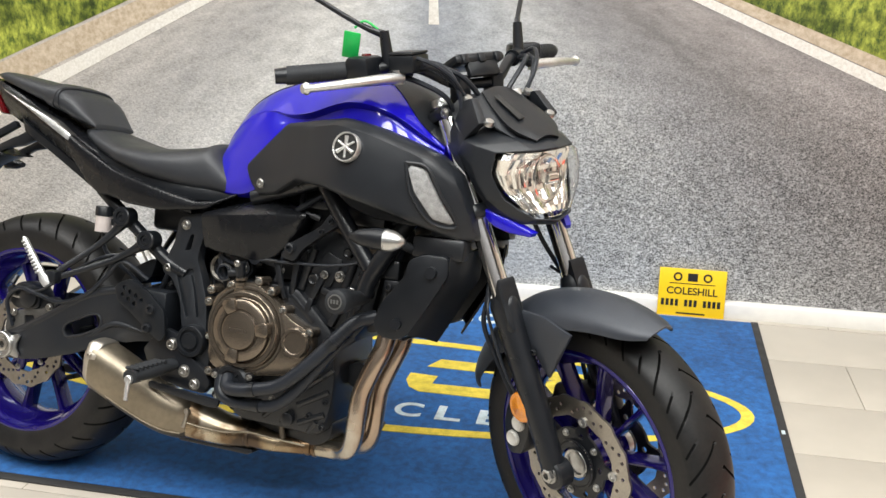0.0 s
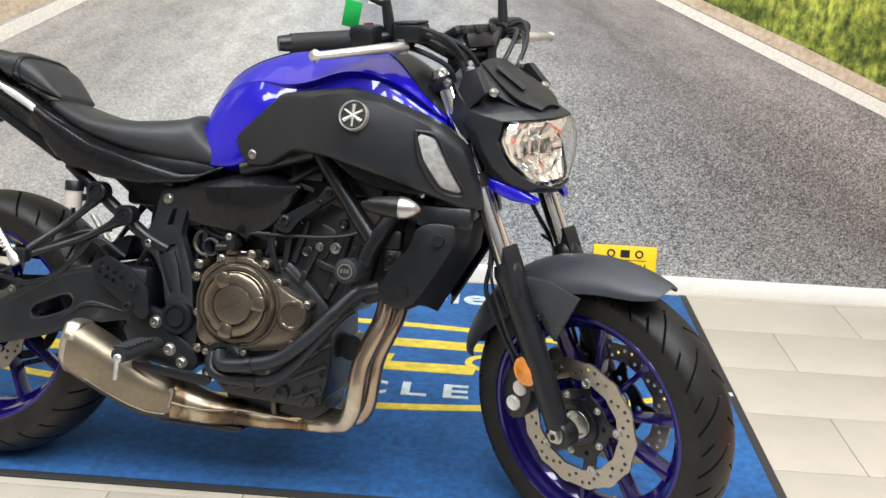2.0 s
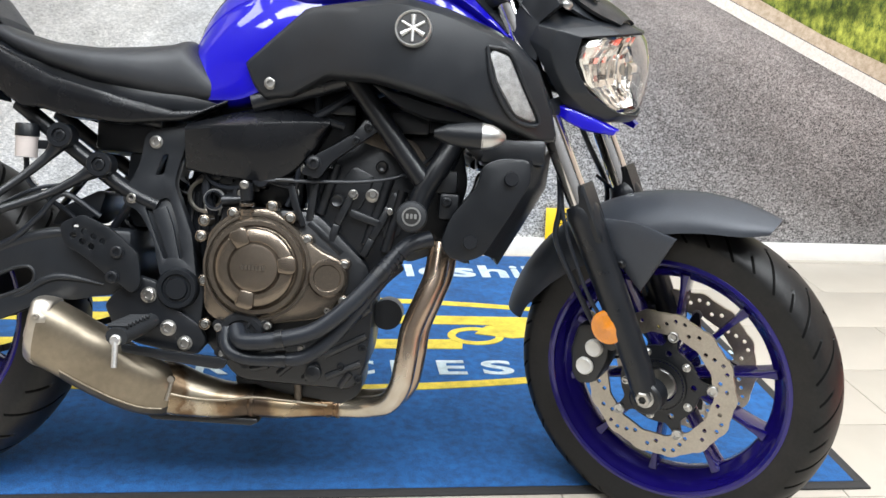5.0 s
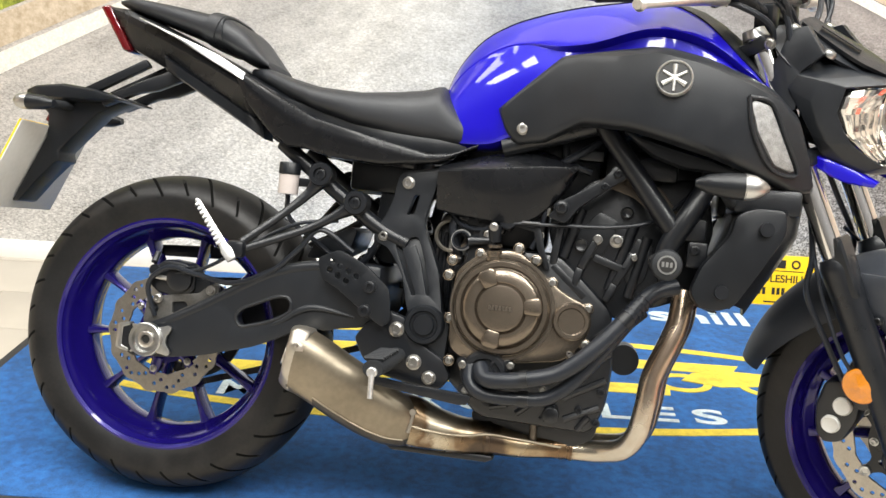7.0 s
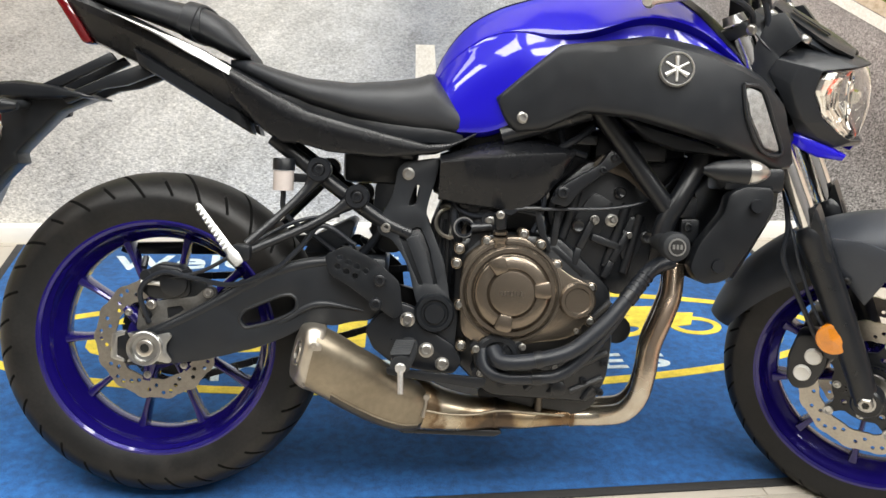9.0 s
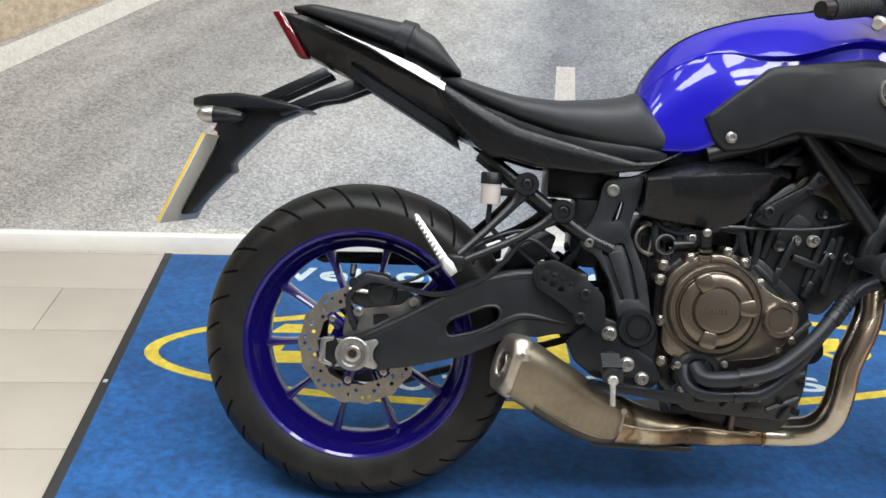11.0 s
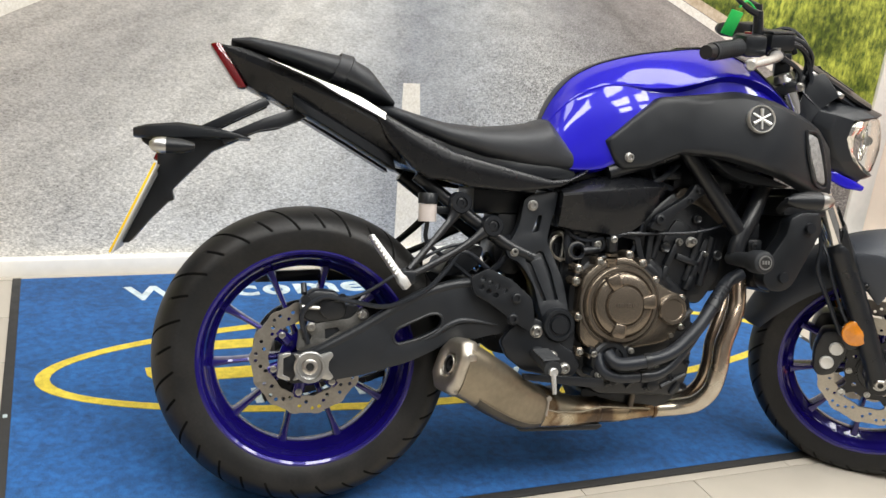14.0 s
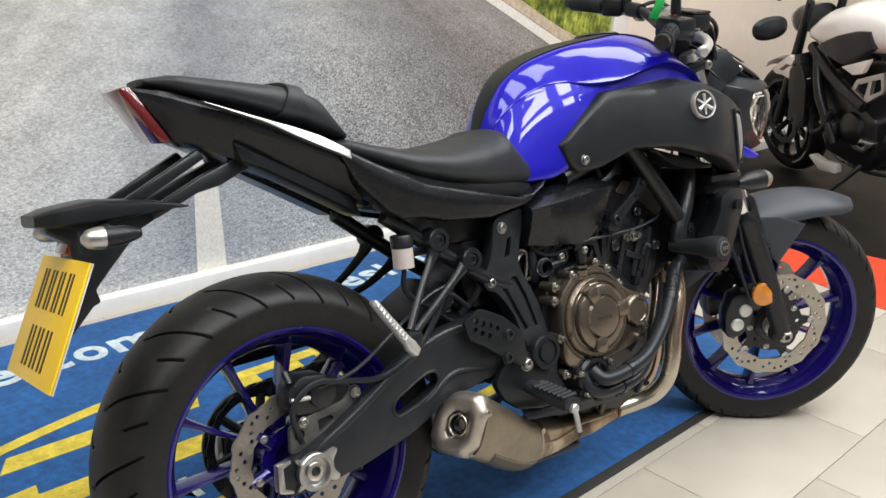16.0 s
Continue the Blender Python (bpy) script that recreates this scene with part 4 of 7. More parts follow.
for x0, proud in ((0.028, 0.001), (0.029, 0.0042), (0.053, 0.0042), (0.055, 0.001)):
    ring = []
    for j in range(36):
        a = 2 * math.pi * j / 36
        e = 2 / 3.0
        u, v = math.copysign(abs(math.cos(a)) ** e, math.cos(a)), math.copysign(abs(math.sin(a)) ** e, math.sin(a))
        x = x0 + 0.012 * v
        w, lo, hi = (float(np.interp(x, (-0.05, 0.06, 0.10), q)) for q in ((0.092, 0.100, 0.094), (0.920, 0.882, 0.862), (0.967, 0.949, 0.928)))
        ring.append((x, u * (w + proud), (lo + hi) / 2 + v * ((hi - lo) / 2 + proud)))
    STRAP.append(ring)
add("strap", loft(STRAP, False, False), M_SEAT, pill, "black vinyl grab strap", 40)
add("strap", body([(0.044, 0.1015, 0.886, 0.9545), (0.064, 0.1020, 0.879, 0.9500)], 6, 40, 3.0), M_SEAT, pill, "black seat strap", 30)
def side_face(x, z):
    fold = hermite(x, [(0.10, 0.834), (0.18, 0.778), (0.27, 0.738), (0.40, 0.712), (0.50, 0.704), (0.58, 0.735)])
    return hermite(x, [(0.1, 0.122), (0.25, 0.138), (0.4, 0.143), (0.58, 0.112)]) - 0.18 * max(0.0, z - fold) - 0.22 * max(0.0, fold - z)


TAIL = [(-0.208, 0.034, 0.944, 0.960), (-0.15, 0.060, 0.876, 0.952), (-0.06, 0.084, 0.836, 0.919), (0.03, 0.104, 0.796, 0.880), (0.10, 0.114, 0.762, 0.848), (0.17, 0.116, 0.730, 0.814), (0.26, 0.104, 0.708, 0.772)]
rings = []
for x in np.linspace(-0.208, 0.26, 30):
    w, lo, hi = (float(np.interp(x, [q[0] for q in TAIL], [q[c] for q in TAIL])) for c in (1, 2, 3))
    d = hi - lo
    half = [(0.0, hi), (0.72 * w, hi), (0.90 * w, hi - 0.05 * d), (0.985 * w, hi - 0.18 * d), (w, hi - 0.36 * d), (0.975 * w, hi - 0.42 * d), (0.80 * w, hi - 0.72 * d), (0.60 * w, lo + 0.04 * d), (0.40 * w, lo), (0.0, lo)]
    rings.append([(x, y, z) for y, z in half] + [(x, -y, z) for y, z in half[-2:0:-1]])
tail = add("tail_fairing", loft(rings), M_TAIL, None, "black tapered tail fairing", 22)
add("tail_light", plate([(-0.224, 0.957), (-0.203, 0.962), (-0.146, 0.872), (-0.166, 0.870)], -0.042, 0.042, 0.006), M_RED, tail, "red tail light lens")
for s in (-1, 1):
    add("silver_trim", skin([(-0.110, 0.929), (-0.02, 0.896), (0.03, 0.879), (0.075, 0.862), (0.126, 0.833)], [(-0.108, 0.926), (-0.02, 0.889), (0.03, 0.863), (0.075, 0.841), (0.124, 0.818)], lambda x, z: (0.112 + 0.09 * (x + 0.02) if x > -0.02 else 0.112 + 0.20 * (x + 0.02)) - 0.30 * (z - (0.893 - 0.45 * (x + 0.02))), 18, 6, 0.02, 0.003, side=s), M_ALU, tail, "bright silver side trim")
    add("side_panel", skin([(0.104, 0.842), (0.178, 0.803), (0.268, 0.761), (0.399, 0.730), (0.486, 0.712), (0.53, 0.717), (0.575, 0.738)], [(0.105, 0.829), (0.132, 0.779), (0.186, 0.724), (0.22, 0.703), (0.252, 0.703), (0.307, 0.690), (0.404, 0.684), (0.508, 0.697), (0.571, 0.731)],
                           side_face, 44, 16, 0.03, 0.005, side=s), M_TAIL, tail, "matt black side panel below the seat", 24)
    add("under_tail", skin([(-0.06, 0.862), (0.05, 0.805), (0.15, 0.750)], [(-0.05, 0.832), (0.06, 0.772), (0.16, 0.716)], lambda x, z: 0.082, 14, 5, 0.05, 0.006, side=s), M_PLASTIC, tail)

# plate carrier
carrier = add("plate_carrier", plate([(-0.352, 0.772), (-0.30, 0.790), (-0.225, 0.785), (-0.154, 0.770), (-0.213, 0.741), (-0.262, 0.690), (-0.290, 0.660), (-0.284, 0.640), (-0.296, 0.636), (-0.330, 0.600), (-0.368, 0.552), (-0.384, 0.550), (-0.350, 0.622), (-0.318, 0.690), (-0.320, 0.735), (-0.350, 0.755)], -0.034, 0.034, 0.005), M_PLASTIC, None, "black plastic number plate carrier")
add("hood", body([(-0.366, 0.040, 0.764, 0.782), (-0.34, 0.056, 0.760, 0.790), (-0.28, 0.062, 0.758, 0.797), (-0.21, 0.064, 0.764, 0.790), (-0.165, 0.060, 0.768, 0.780), (-0.138, 0.052, 0.768, 0.772)], 20, 20, 4.5), M_PLASTIC, carrier)
for s in (-1, 1):
    add("arm", plate([(-0.112, 0.856), (-0.100, 0.842), (-0.232, 0.772), (-0.246, 0.786)], s * 0.034, s * 0.050, 0.003), M_FRAME, carrier)
    add("arm", plate([(-0.040, 0.842), (-0.026, 0.820), (-0.080, 0.796), (-0.120, 0.788), (-0.190, 0.756), (-0.202, 0.770), (-0.115, 0.812)], s * 0.034, s * 0.052, 0.003), M_FRAME, carrier)
    ind = add("indicator", body([(-0.345, 0.012, 0.742, 0.758), (-0.33, 0.020, 0.732, 0.768), (-0.29, 0.019, 0.734, 0.766), (-0.265, 0.010, 0.742, 0.758)], 14, 18, 2.2), M_PLASTIC, carrier, "black indicator with clear lens")
    shrink = Matrix.Translation((-0.285, s * 0.132, 0.745)) @ Matrix.Scale(0.86, 4) @ Matrix.Translation((0.310, 0, -0.750))
    ind.data.transform(shrink)
    len_ = add("lens", body([(-0.362, 0.006, 0.744, 0.756), (-0.352, 0.017, 0.734, 0.766), (-0.335, 0.0205, 0.731, 0.769), (-0.326, 0.0205, 0.731, 0.769)], 10, 18, 2.0), M_ALU, ind, "silvery clear lens")
    len_.data.transform(shrink)
    add("stalk", tube([(-0.270, s * 0.03, 0.752), (-0.275, s * 0.125, 0.746)], 0.009, 10), M_RUBBER, ind)
PT, PB = Vector((-0.319, 0, 0.711)), Vector((-0.398, 0, 0.538))
pd = (PT - PB).normalized()
pm = Matrix.Translation((PT + PB) / 2) @ Matrix(((0, pd.x, -pd.z, 0), (-1, pd.y, 0, 0), (0, pd.z, pd.x, 0), (0, 0, 0, 1)))
number_plate = add("number_plate", box((-0.125, -0.0955, -0.002), (0.125, 0.0955, 0.002), 0.0015, pm), M_YELLOW, carrier, "yellow number plate with dark characters")
add("plate_back", box((-0.125, -0.0955, -0.0052), (0.125, 0.0955, -0.0024), 0.001, pm), M_WHITE, number_plate, "pale plastic backing")
for row, count, w in ((0.044, 4, 0.030), (-0.044, 3, 0.032)):
    for i in range(count):
        x = (i - (count - 1) / 2) * 0.044
        add("bar", box((x - w / 2 + 0.003, row - 0.031, 0.0015), (x - w / 2 + 0.010, row + 0.031, 0.0030), 0, pm), M_INK, number_plate)
        add("bar", box((x + w / 2 - 0.010, row - 0.031, 0.0015), (x + w / 2 - 0.003, row + 0.031, 0.0030), 0, pm), M_INK, number_plate)
add("reflector", box((-0.030, 0.100, 0.001), (0.030, 0.125, 0.012), 0.003, pm), M_RED, carrier, "red rear reflector")

# frame, hangers, swingarm
frame_part = add("main_frame", joined(*[tube([(0.790, s * 0.120, 0.800), (0.80, s * 0.130, 0.780), (0.862, s * 0.136, 0.700), (0.926, s * 0.140, 0.618)], 0.0175, 16) for s in (-1, 1)],
                                      *[tube([(0.918, s * 0.142, 0.565), (0.926, s * 0.142, 0.595), (0.955, s * 0.140, 0.650), (1.00, s * 0.115, 0.735), (1.07, s * 0.05, 0.83)], 0.0185, 16) for s in (-1, 1)],
                                      *[tube([(0.62, s * 0.105, 0.735), (0.80, s * 0.11, 0.795), (1.07, s * 0.05, 0.90)], 0.018, 14) for s in (-1, 1)],
                                      *[tube([(0.20, s * 0.085, 0.712), (0.30, s * 0.09, 0.640), (0.40, s * 0.095, 0.572), (0.46, s * 0.095, 0.545)], 0.0145, 14) for s in (-1, 1)],
                                      *[tube([(0.17, s * 0.085, 0.745), (0.30, s * 0.09, 0.725), (0.46, s * 0.09, 0.69)], 0.0125, 14) for s in (-1, 1)],
                                      tube([(1.03, 0, 0.95), (1.115, 0, 0.77)], 0.034, 20)), M_FRAME, None, "black tubular frame")
FP = [(0.434, 0.668), (0.446, 0.679), (0.510, 0.690), (0.504, 0.650), (0.493, 0.611), (0.488, 0.583), (0.506, 0.544), (0.527, 0.496), (0.540, 0.425), (0.556, 0.410), (0.552, 0.345), (0.560, 0.300), (0.530, 0.300), (0.512, 0.345), (0.492, 0.385), (0.472, 0.440), (0.460, 0.486), (0.440, 0.519), (0.424, 0.538), (0.404, 0.543), (0.396, 0.564), (0.414, 0.590), (0.426, 0.618)]
GROOVE = [(0.440, 0.541), (0.444, 0.548), (0.475, 0.561), (0.482, 0.557), (0.498, 0.520), (0.515, 0.457), (0.508, 0.455), (0.491, 0.514), (0.476, 0.547), (0.453, 0.538), (0.476, 0.484), (0.489, 0.455), (0.481, 0.453), (0.465, 0.486)]
for s in (-1, 1):
    fp = add("frame_plate", pierced(FP, [[(0.454, 0.598), (0.469, 0.602), (0.476, 0.638), (0.466, 0.636)], GROOVE], s * 0.078, lambda x, z: s * (0.104 + 0.135 * max(0, 0.56 - z) if z > 0.43 else 0.122), 0.005, 0.012, 0.004), M_COVER, frame_part, "black pressed frame plate")
    add("groove_floor", plate([(0.434, 0.542), (0.478, 0.567), (0.522, 0.456), (0.478, 0.446)], s * 0.082, lambda x, z: s * (0.096 + 0.135 * max(0, 0.56 - z)), 0.001), M_COVER, fp)
    bolt(0.453, s * 0.104, 0.657, 0.011, 0.008, None, fp, False, s)
    bolt(0.416, s * 0.104, 0.557, 0.010, 0.008, None, fp, False, s)
    piv = add("pivot_cap", lathe([(s * 0.115, 0.036), (s * 0.138, 0.036), (s * 0.142, 0.033), (s * 0.142, 0.026), (s * 0.138, 0.024), (s * 0.138, 0.020), (s * 0.143, 0.018), (s * 0.143, 0.0)], (0.512, 0.405), 36), M_PLASTIC, fp, "round black pivot cap")
    hang = add("peg_plate", plate([(0.385, 0.368), (0.402, 0.392), (0.440, 0.424), (0.476, 0.414), (0.494, 0.380), (0.552, 0.346), (0.568, 0.316), (0.552, 0.292), (0.500, 0.294), (0.440, 0.306), (0.402, 0.334)], s * 0.112, s * 0.132, 0.005, 0.008), M_FRAME, frame_part, "black rider footpeg bracket")
    for bx, bz, r in ((0.463, 0.391, 0.0135), (0.500, 0.336, 0.0135), (0.530, 0.311, 0.0125)):
        bolt(bx, s * 0.132, bz, r, 0.010, None, hang, False, s)
    add("footpeg", tube([(0.468, s * 0.130, 0.346), (0.462, s * 0.190, 0.341), (0.455, s * 0.262, 0.334)], [0.013, 0.0165, 0.0150], 12, 2, flat=1.25), M_RUBBER, hang, "black ribbed rider footpeg")
    for q in range(7):
        add("rib", tube([(0.478 - 0.0012 * q, s * (0.172 + 0.0135 * q), 0.3580 - 0.001 * q), (0.444 - 0.0012 * q, s * (0.170 + 0.0135 * q), 0.3560 - 0.001 * q)], 0.0042, 6), M_RUBBER, hang)
    add("feeler", joined(tube([(0.455, s * 0.266, 0.326), (0.457, s * 0.272, 0.286)], [0.0052, 0.0048], 10), lathe([(s * 0.258, 0.0), (s * 0.258, 0.0095), (s * 0.268, 0.0090), (s * 0.270, 0.007), (s * 0.270, 0.0)], (0.455, 0.329), 18)), M_PEG, hang, "bright metal peg feeler")
    heel = add("heel_guard", pierced([(0.308, 0.505), (0.348, 0.524), (0.400, 0.500), (0.446, 0.462), (0.453, 0.408), (0.440, 0.392), (0.400, 0.418), (0.352, 0.452), (0.318, 0.470)], [circle(hx, hz, 0.0056, 10) for hx, hz in ((0.336, 0.502), (0.333, 0.486), (0.352, 0.494), (0.349, 0.477), (0.368, 0.487), (0.365, 0.469), (0.384, 0.479))], s * 0.142, s * 0.150, 0.0012, 0.010), M_PLASTIC, frame_part, "matt black perforated heel guard")
    for hx, hz in ((0.410, 0.463), (0.404, 0.419)):
        bolt(hx, s * 0.150, hz, 0.0125, 0.006, M_FRAME, heel, False, s)
    # pillion hanger with two rings
    ph = add("pillion_hanger", joined(*[lathe([(s * 0.092, 0.0125), (s * 0.092, 0.0225), (s * 0.124, 0.0225), (s * 0.127, 0.020), (s * 0.127, 0.0125)], c, 28, True) for c in ((0.290, 0.657), (0.361, 0.611))],
                                      tube([(0.288, s * 0.112, 0.648), (0.270, s * 0.118, 0.620), (0.232, s * 0.136, 0.579), (0.172, s * 0.176, 0.520)], [0.0175, 0.0092, 0.0075, 0.0075], 12, 4, flat=0.75),
                                      tube([(0.356, s * 0.112, 0.606), (0.325, s * 0.118, 0.584), (0.274, s * 0.132, 0.553), (0.170, s * 0.176, 0.505)], [0.0175, 0.0092, 0.0075, 0.0075], 12, 4, flat=0.75),
                                      box((0.152, s * 0.188 - 0.012, 0.492), (0.184, s * 0.188 + 0.012, 0.522), 0.006)), M_FRAME, frame_part, "black forked pillion peg hanger")
    bolt(0.290, s * 0.120, 0.657, 0.0125, 0.005, M_FRAME, ph, False, s)
    bolt(0.361, s * 0.120, 0.611, 0.0125, 0.005, M_FRAME, ph, False, s)
    p0, p1 = Vector((0.157, s * 0.200, 0.499)), Vector((0.090, s * 0.200, 0.588))
    ax = (p1 - p0).normalized()
    out = Vector((0.3, s * 1.0, 0.25))
    out = (out - ax * out.dot(ax)).normalized()
    side = ax.cross(out)
    pegm = Matrix(((ax.x, side.x, out.x, p0.x), (ax.y, side.y, out.y, p0.y), (ax.z, side.z, out.z, p0.z), (0, 0, 0, 1)))
    plan = plate([(-0.016, -0.0085), (0.004, -0.0105), (0.014, -0.0075), (0.106, -0.0050), (0.113, -0.003), (0.113, 0.003), (0.106, 0.0050), (0.014, 0.0075), (0.004, 0.0105), (-0.016, 0.0085)], -0.008, 0.007, 0.003)
    plan.transform(pegm @ Matrix(((1, 0, 0, 0), (0, 0, 1, 0), (0, 1, 0, 0), (0, 0, 0, 1))))
    bmesh.ops.recalc_face_normals(plan, faces=plan.faces)
    peg = add("pillion_peg", plan, M_PEG, ph, "ribbed bright aluminium pillion peg")
    for q in range(10):
        w = 0.0078 - 0.00030 * q
        add("ridge", box((0.020 + 0.0088 * q, -w - 0.0022, 0.004), (0.0250 + 0.0088 * q, w * 0.2, 0.0092), 0.001, pegm), M_PEG, peg)

def put_axle(name, bm, mat, parent=None, label="", sharp=38):
    bm.transform(Matrix.Translation((-0.011, 0.0, 0.003)))
    return part(name, bm, mat, parent or bike, label, sharp)


SW = [(-0.066, 0.296), (-0.066, 0.332), (-0.050, 0.340), (-0.021, 0.346), (0.028, 0.369), (0.086, 0.400), (0.173, 0.452), (0.221, 0.477), (0.280, 0.495), (0.319, 0.500), (0.360, 0.494), (0.415, 0.462), (0.425, 0.420), (0.400, 0.385), (0.358, 0.380), (0.329, 0.371), (0.300, 0.374), (0.279, 0.371), (0.245, 0.350), (0.192, 0.326), (0.093, 0.298), (0.033, 0.288), (-0.048, 0.281)]
SW_HOLE = [(0.153, 0.378), (0.164, 0.395), (0.230, 0.425), (0.250, 0.427), (0.260, 0.416), (0.258, 0.398), (0.240, 0.386), (0.209, 0.372), (0.164, 0.360)]
swing = add("swingarm", joined(*[pierced(SW, [SW_HOLE], s * 0.098, lambda x, z: s * (0.122 + 0.004 * math.sin(x * 9)), 0.010, 0.014, 0.010) for s in (-1, 1)], box((0.33, -0.11, 0.40), (0.42, 0.11, 0.50), 0.01)), M_COVER, None, "dark grey cast swingarm")
for s in (-1, 1):
    add("window_lip", tube([(x, s * (0.1205 + 0.004 * math.sin(x * 9)), z) for x, z in cut_corners(SW_HOLE, 0.010) + [cut_corners(SW_HOLE, 0.010)[0]]], 0.0036, 8, 1, False), M_COVER, swing)
    add("flange", tube([(x, s * 0.1165, z) for x, z in ((0.000, 0.346), (0.028, 0.359), (0.086, 0.390), (0.173, 0.442), (0.221, 0.467), (0.280, 0.485), (0.330, 0.490))], [0.006, 0.009, 0.0105, 0.0115, 0.0115, 0.011, 0.009], 12, 4), M_COVER, swing)
    add("arch", tube([(x, s * 0.1215, z) for x, z in ((0.190, 0.360), (0.222, 0.370), (0.250, 0.385), (0.276, 0.403), (0.300, 0.411), (0.330, 0.410), (0.380, 0.402))], [0.002, 0.0045, 0.0065, 0.0075, 0.0075, 0.006, 0.002], 10, 4), M_COVER, swing)
    put_axle("axle_block", plate([(-0.056, 0.296), (-0.056, 0.334), (-0.040, 0.340), (0.030, 0.338), (0.030, 0.292), (-0.040, 0.288)], s * 0.120, s * 0.1265, 0.002, 0.004), M_FRAME, swing)
    put_axle("end_clip", plate([(-0.066, 0.294), (-0.064, 0.338), (-0.056, 0.340), (-0.040, 0.343), (-0.040, 0.337), (-0.054, 0.332), (-0.054, 0.298), (-0.040, 0.292), (-0.040, 0.286), (-0.058, 0.290)], s * 0.112, s * 0.1285, 0.0015), M_ALU, swing, "bright aluminium end clip")
    adj = put_axle("chain_adjuster", plate([(-0.036, 0.342), (-0.014, 0.337), (0.016, 0.338), (0.040, 0.345), (0.046, 0.338), (0.036, 0.324), (0.036, 0.308), (0.047, 0.294), (0.041, 0.287), (0.016, 0.292), (-0.014, 0.292), (-0.036, 0.286), (-0.026, 0.304), (-0.026, 0.326)], s * 0.126, s * 0.132, 0.002, 0.005), M_ALU, swing, "bright aluminium axle plate")
    put_axle("axle_nut", lathe([(s * 0.130, 0.032), (s * 0.141, 0.032), (s * 0.143, 0.030), (s * 0.143, 0.025), (s * 0.133, 0.023), (s * 0.132, 0.013)], (-0.002, 0.315), 36), M_ALU, adj)
    put_axle("axle_end", lathe([(s * 0.131, 0.016), (s * 0.137, 0.0155), (s * 0.138, 0.014), (s * 0.138, 0.0085), (s * 0.133, 0.0078)], (-0.002, 0.315), 24), M_STEEL, adj)
    # Flat black disc, painted as the shade within the hollow axle.
    put_axle("axle_bore_shade", lathe([(s * 0.1345, 0.0082), (s * 0.1348, 0.0)], (-0.002, 0.315), 20), M_INK, adj)
# rear caliper, hose, chain
cal = add("rear_caliper", joined(plate([(-0.034, 0.420), (-0.028, 0.452), (-0.004, 0.470), (0.040, 0.466), (0.060, 0.446), (0.060, 0.414), (0.036, 0.402), (-0.014, 0.404)], -0.104, -0.052, 0.006, 0.008), plate([(0.040, 0.398), (0.045, 0.436), (0.082, 0.440), (0.096, 0.422), (0.090, 0.398)], -0.098, -0.060, 0.005, 0.006), tube([(-0.026, -0.104, 0.462), (-0.026, -0.09, 0.480)], 0.006, 10)), M_ENGINE, swing, "black rear brake caliper")
bracket = add("caliper_bracket", pierced([(-0.038, 0.344), (0.018, 0.350), (0.060, 0.380), (0.098, 0.402), (0.110, 0.418), (0.104, 0.432), (0.088, 0.430), (0.070, 0.412), (0.032, 0.407), (-0.004, 0.400), (-0.034, 0.390)], [circle(-0.018, 0.374, 0.0095, 14), [(0.020, 0.368), (0.050, 0.386), (0.044, 0.394), (0.018, 0.390)]], -0.104, -0.094, 0.003, 0.007, 0.003), M_CAST, cal, "grey cast caliper bracket")
add("bracket_web", plate([(-0.030, 0.350), (0.015, 0.355), (0.060, 0.388), (0.060, 0.402), (-0.028, 0.386)], -0.098, -0.092, 0.001), M_ENGINE, bracket)
bolt(-0.018, -0.100, 0.374, 0.0075, 0.008, M_FRAME, bracket)
add("pad_pin", tube([(-0.030, -0.108, 0.436), (0.052, -0.108, 0.430)], 0.0045, 8), M_BOLT, cal)
for lx, lz in ((-0.022, 0.448), (0.052, 0.452)):
    add("caliper_lug", lathe([(-0.100, 0.0), (-0.100, 0.011), (-0.110, 0.010), (-0.110, 0.0)], (lx, lz), 16), M_ENGINE, cal)
for bx, bz in ((0.094, 0.420), (-0.010, 0.395)):
    bolt(bx, -0.107, bz, 0.009, 0.007, None, cal)
add("piston_cap", lathe([(-0.105, 0.026), (-0.112, 0.025), (-0.114, 0.020), (-0.114, 0.0)], (0.030, 0.436), 24), M_ENGINE, cal)
add("brake_hose", tube([(-0.015, -0.104, 0.360), (-0.030, -0.112, 0.420), (0.010, -0.118, 0.456), (0.063, -0.121, 0.450), (0.141, -0.124, 0.440), (0.215, -0.126, 0.470), (0.262, -0.124, 0.515), (0.300, -0.118, 0.556), (0.360, -0.10, 0.520)], 0.0052, 8, 6), M_HOSE, cal)
add("sensor_lead", tube([(0.02, -0.110, 0.445), (0.09, -0.125, 0.465), (0.170, -0.130, 0.515), (0.255, -0.124, 0.562), (0.330, -0.112, 0.575)], 0.0036, 8, 6), M_HOSE, cal)
put_rear("sprocket", joined(lathe([(0.070, 0.082), (0.070, 0.104), (0.077, 0.104), (0.077, 0.082)], (0, 0.315), 86, True), *[tube([(0.045 * math.cos(a), 0.072, 0.315 + 0.045 * math.sin(a)), (0.088 * math.cos(a), 0.073, 0.315 + 0.088 * math.sin(a))], 0.009, 8) for a in (0.3 + 2 * math.pi * q / 6 for q in range(6))]), M_ENGINE, rear, "dark chain sprocket")
bm = bmesh.new()
loop = [(0.60 + 0.034 * math.cos(a), 0.44 + 0.034 * math.sin(a)) for a in np.linspace(math.pi / 2, -math.pi / 2, 8)] + [(0.109 * math.cos(a), 0.315 + 0.109 * math.sin(a)) for a in np.linspace(-math.pi / 2, -math.pi * 1.5, 22)]
pts = []
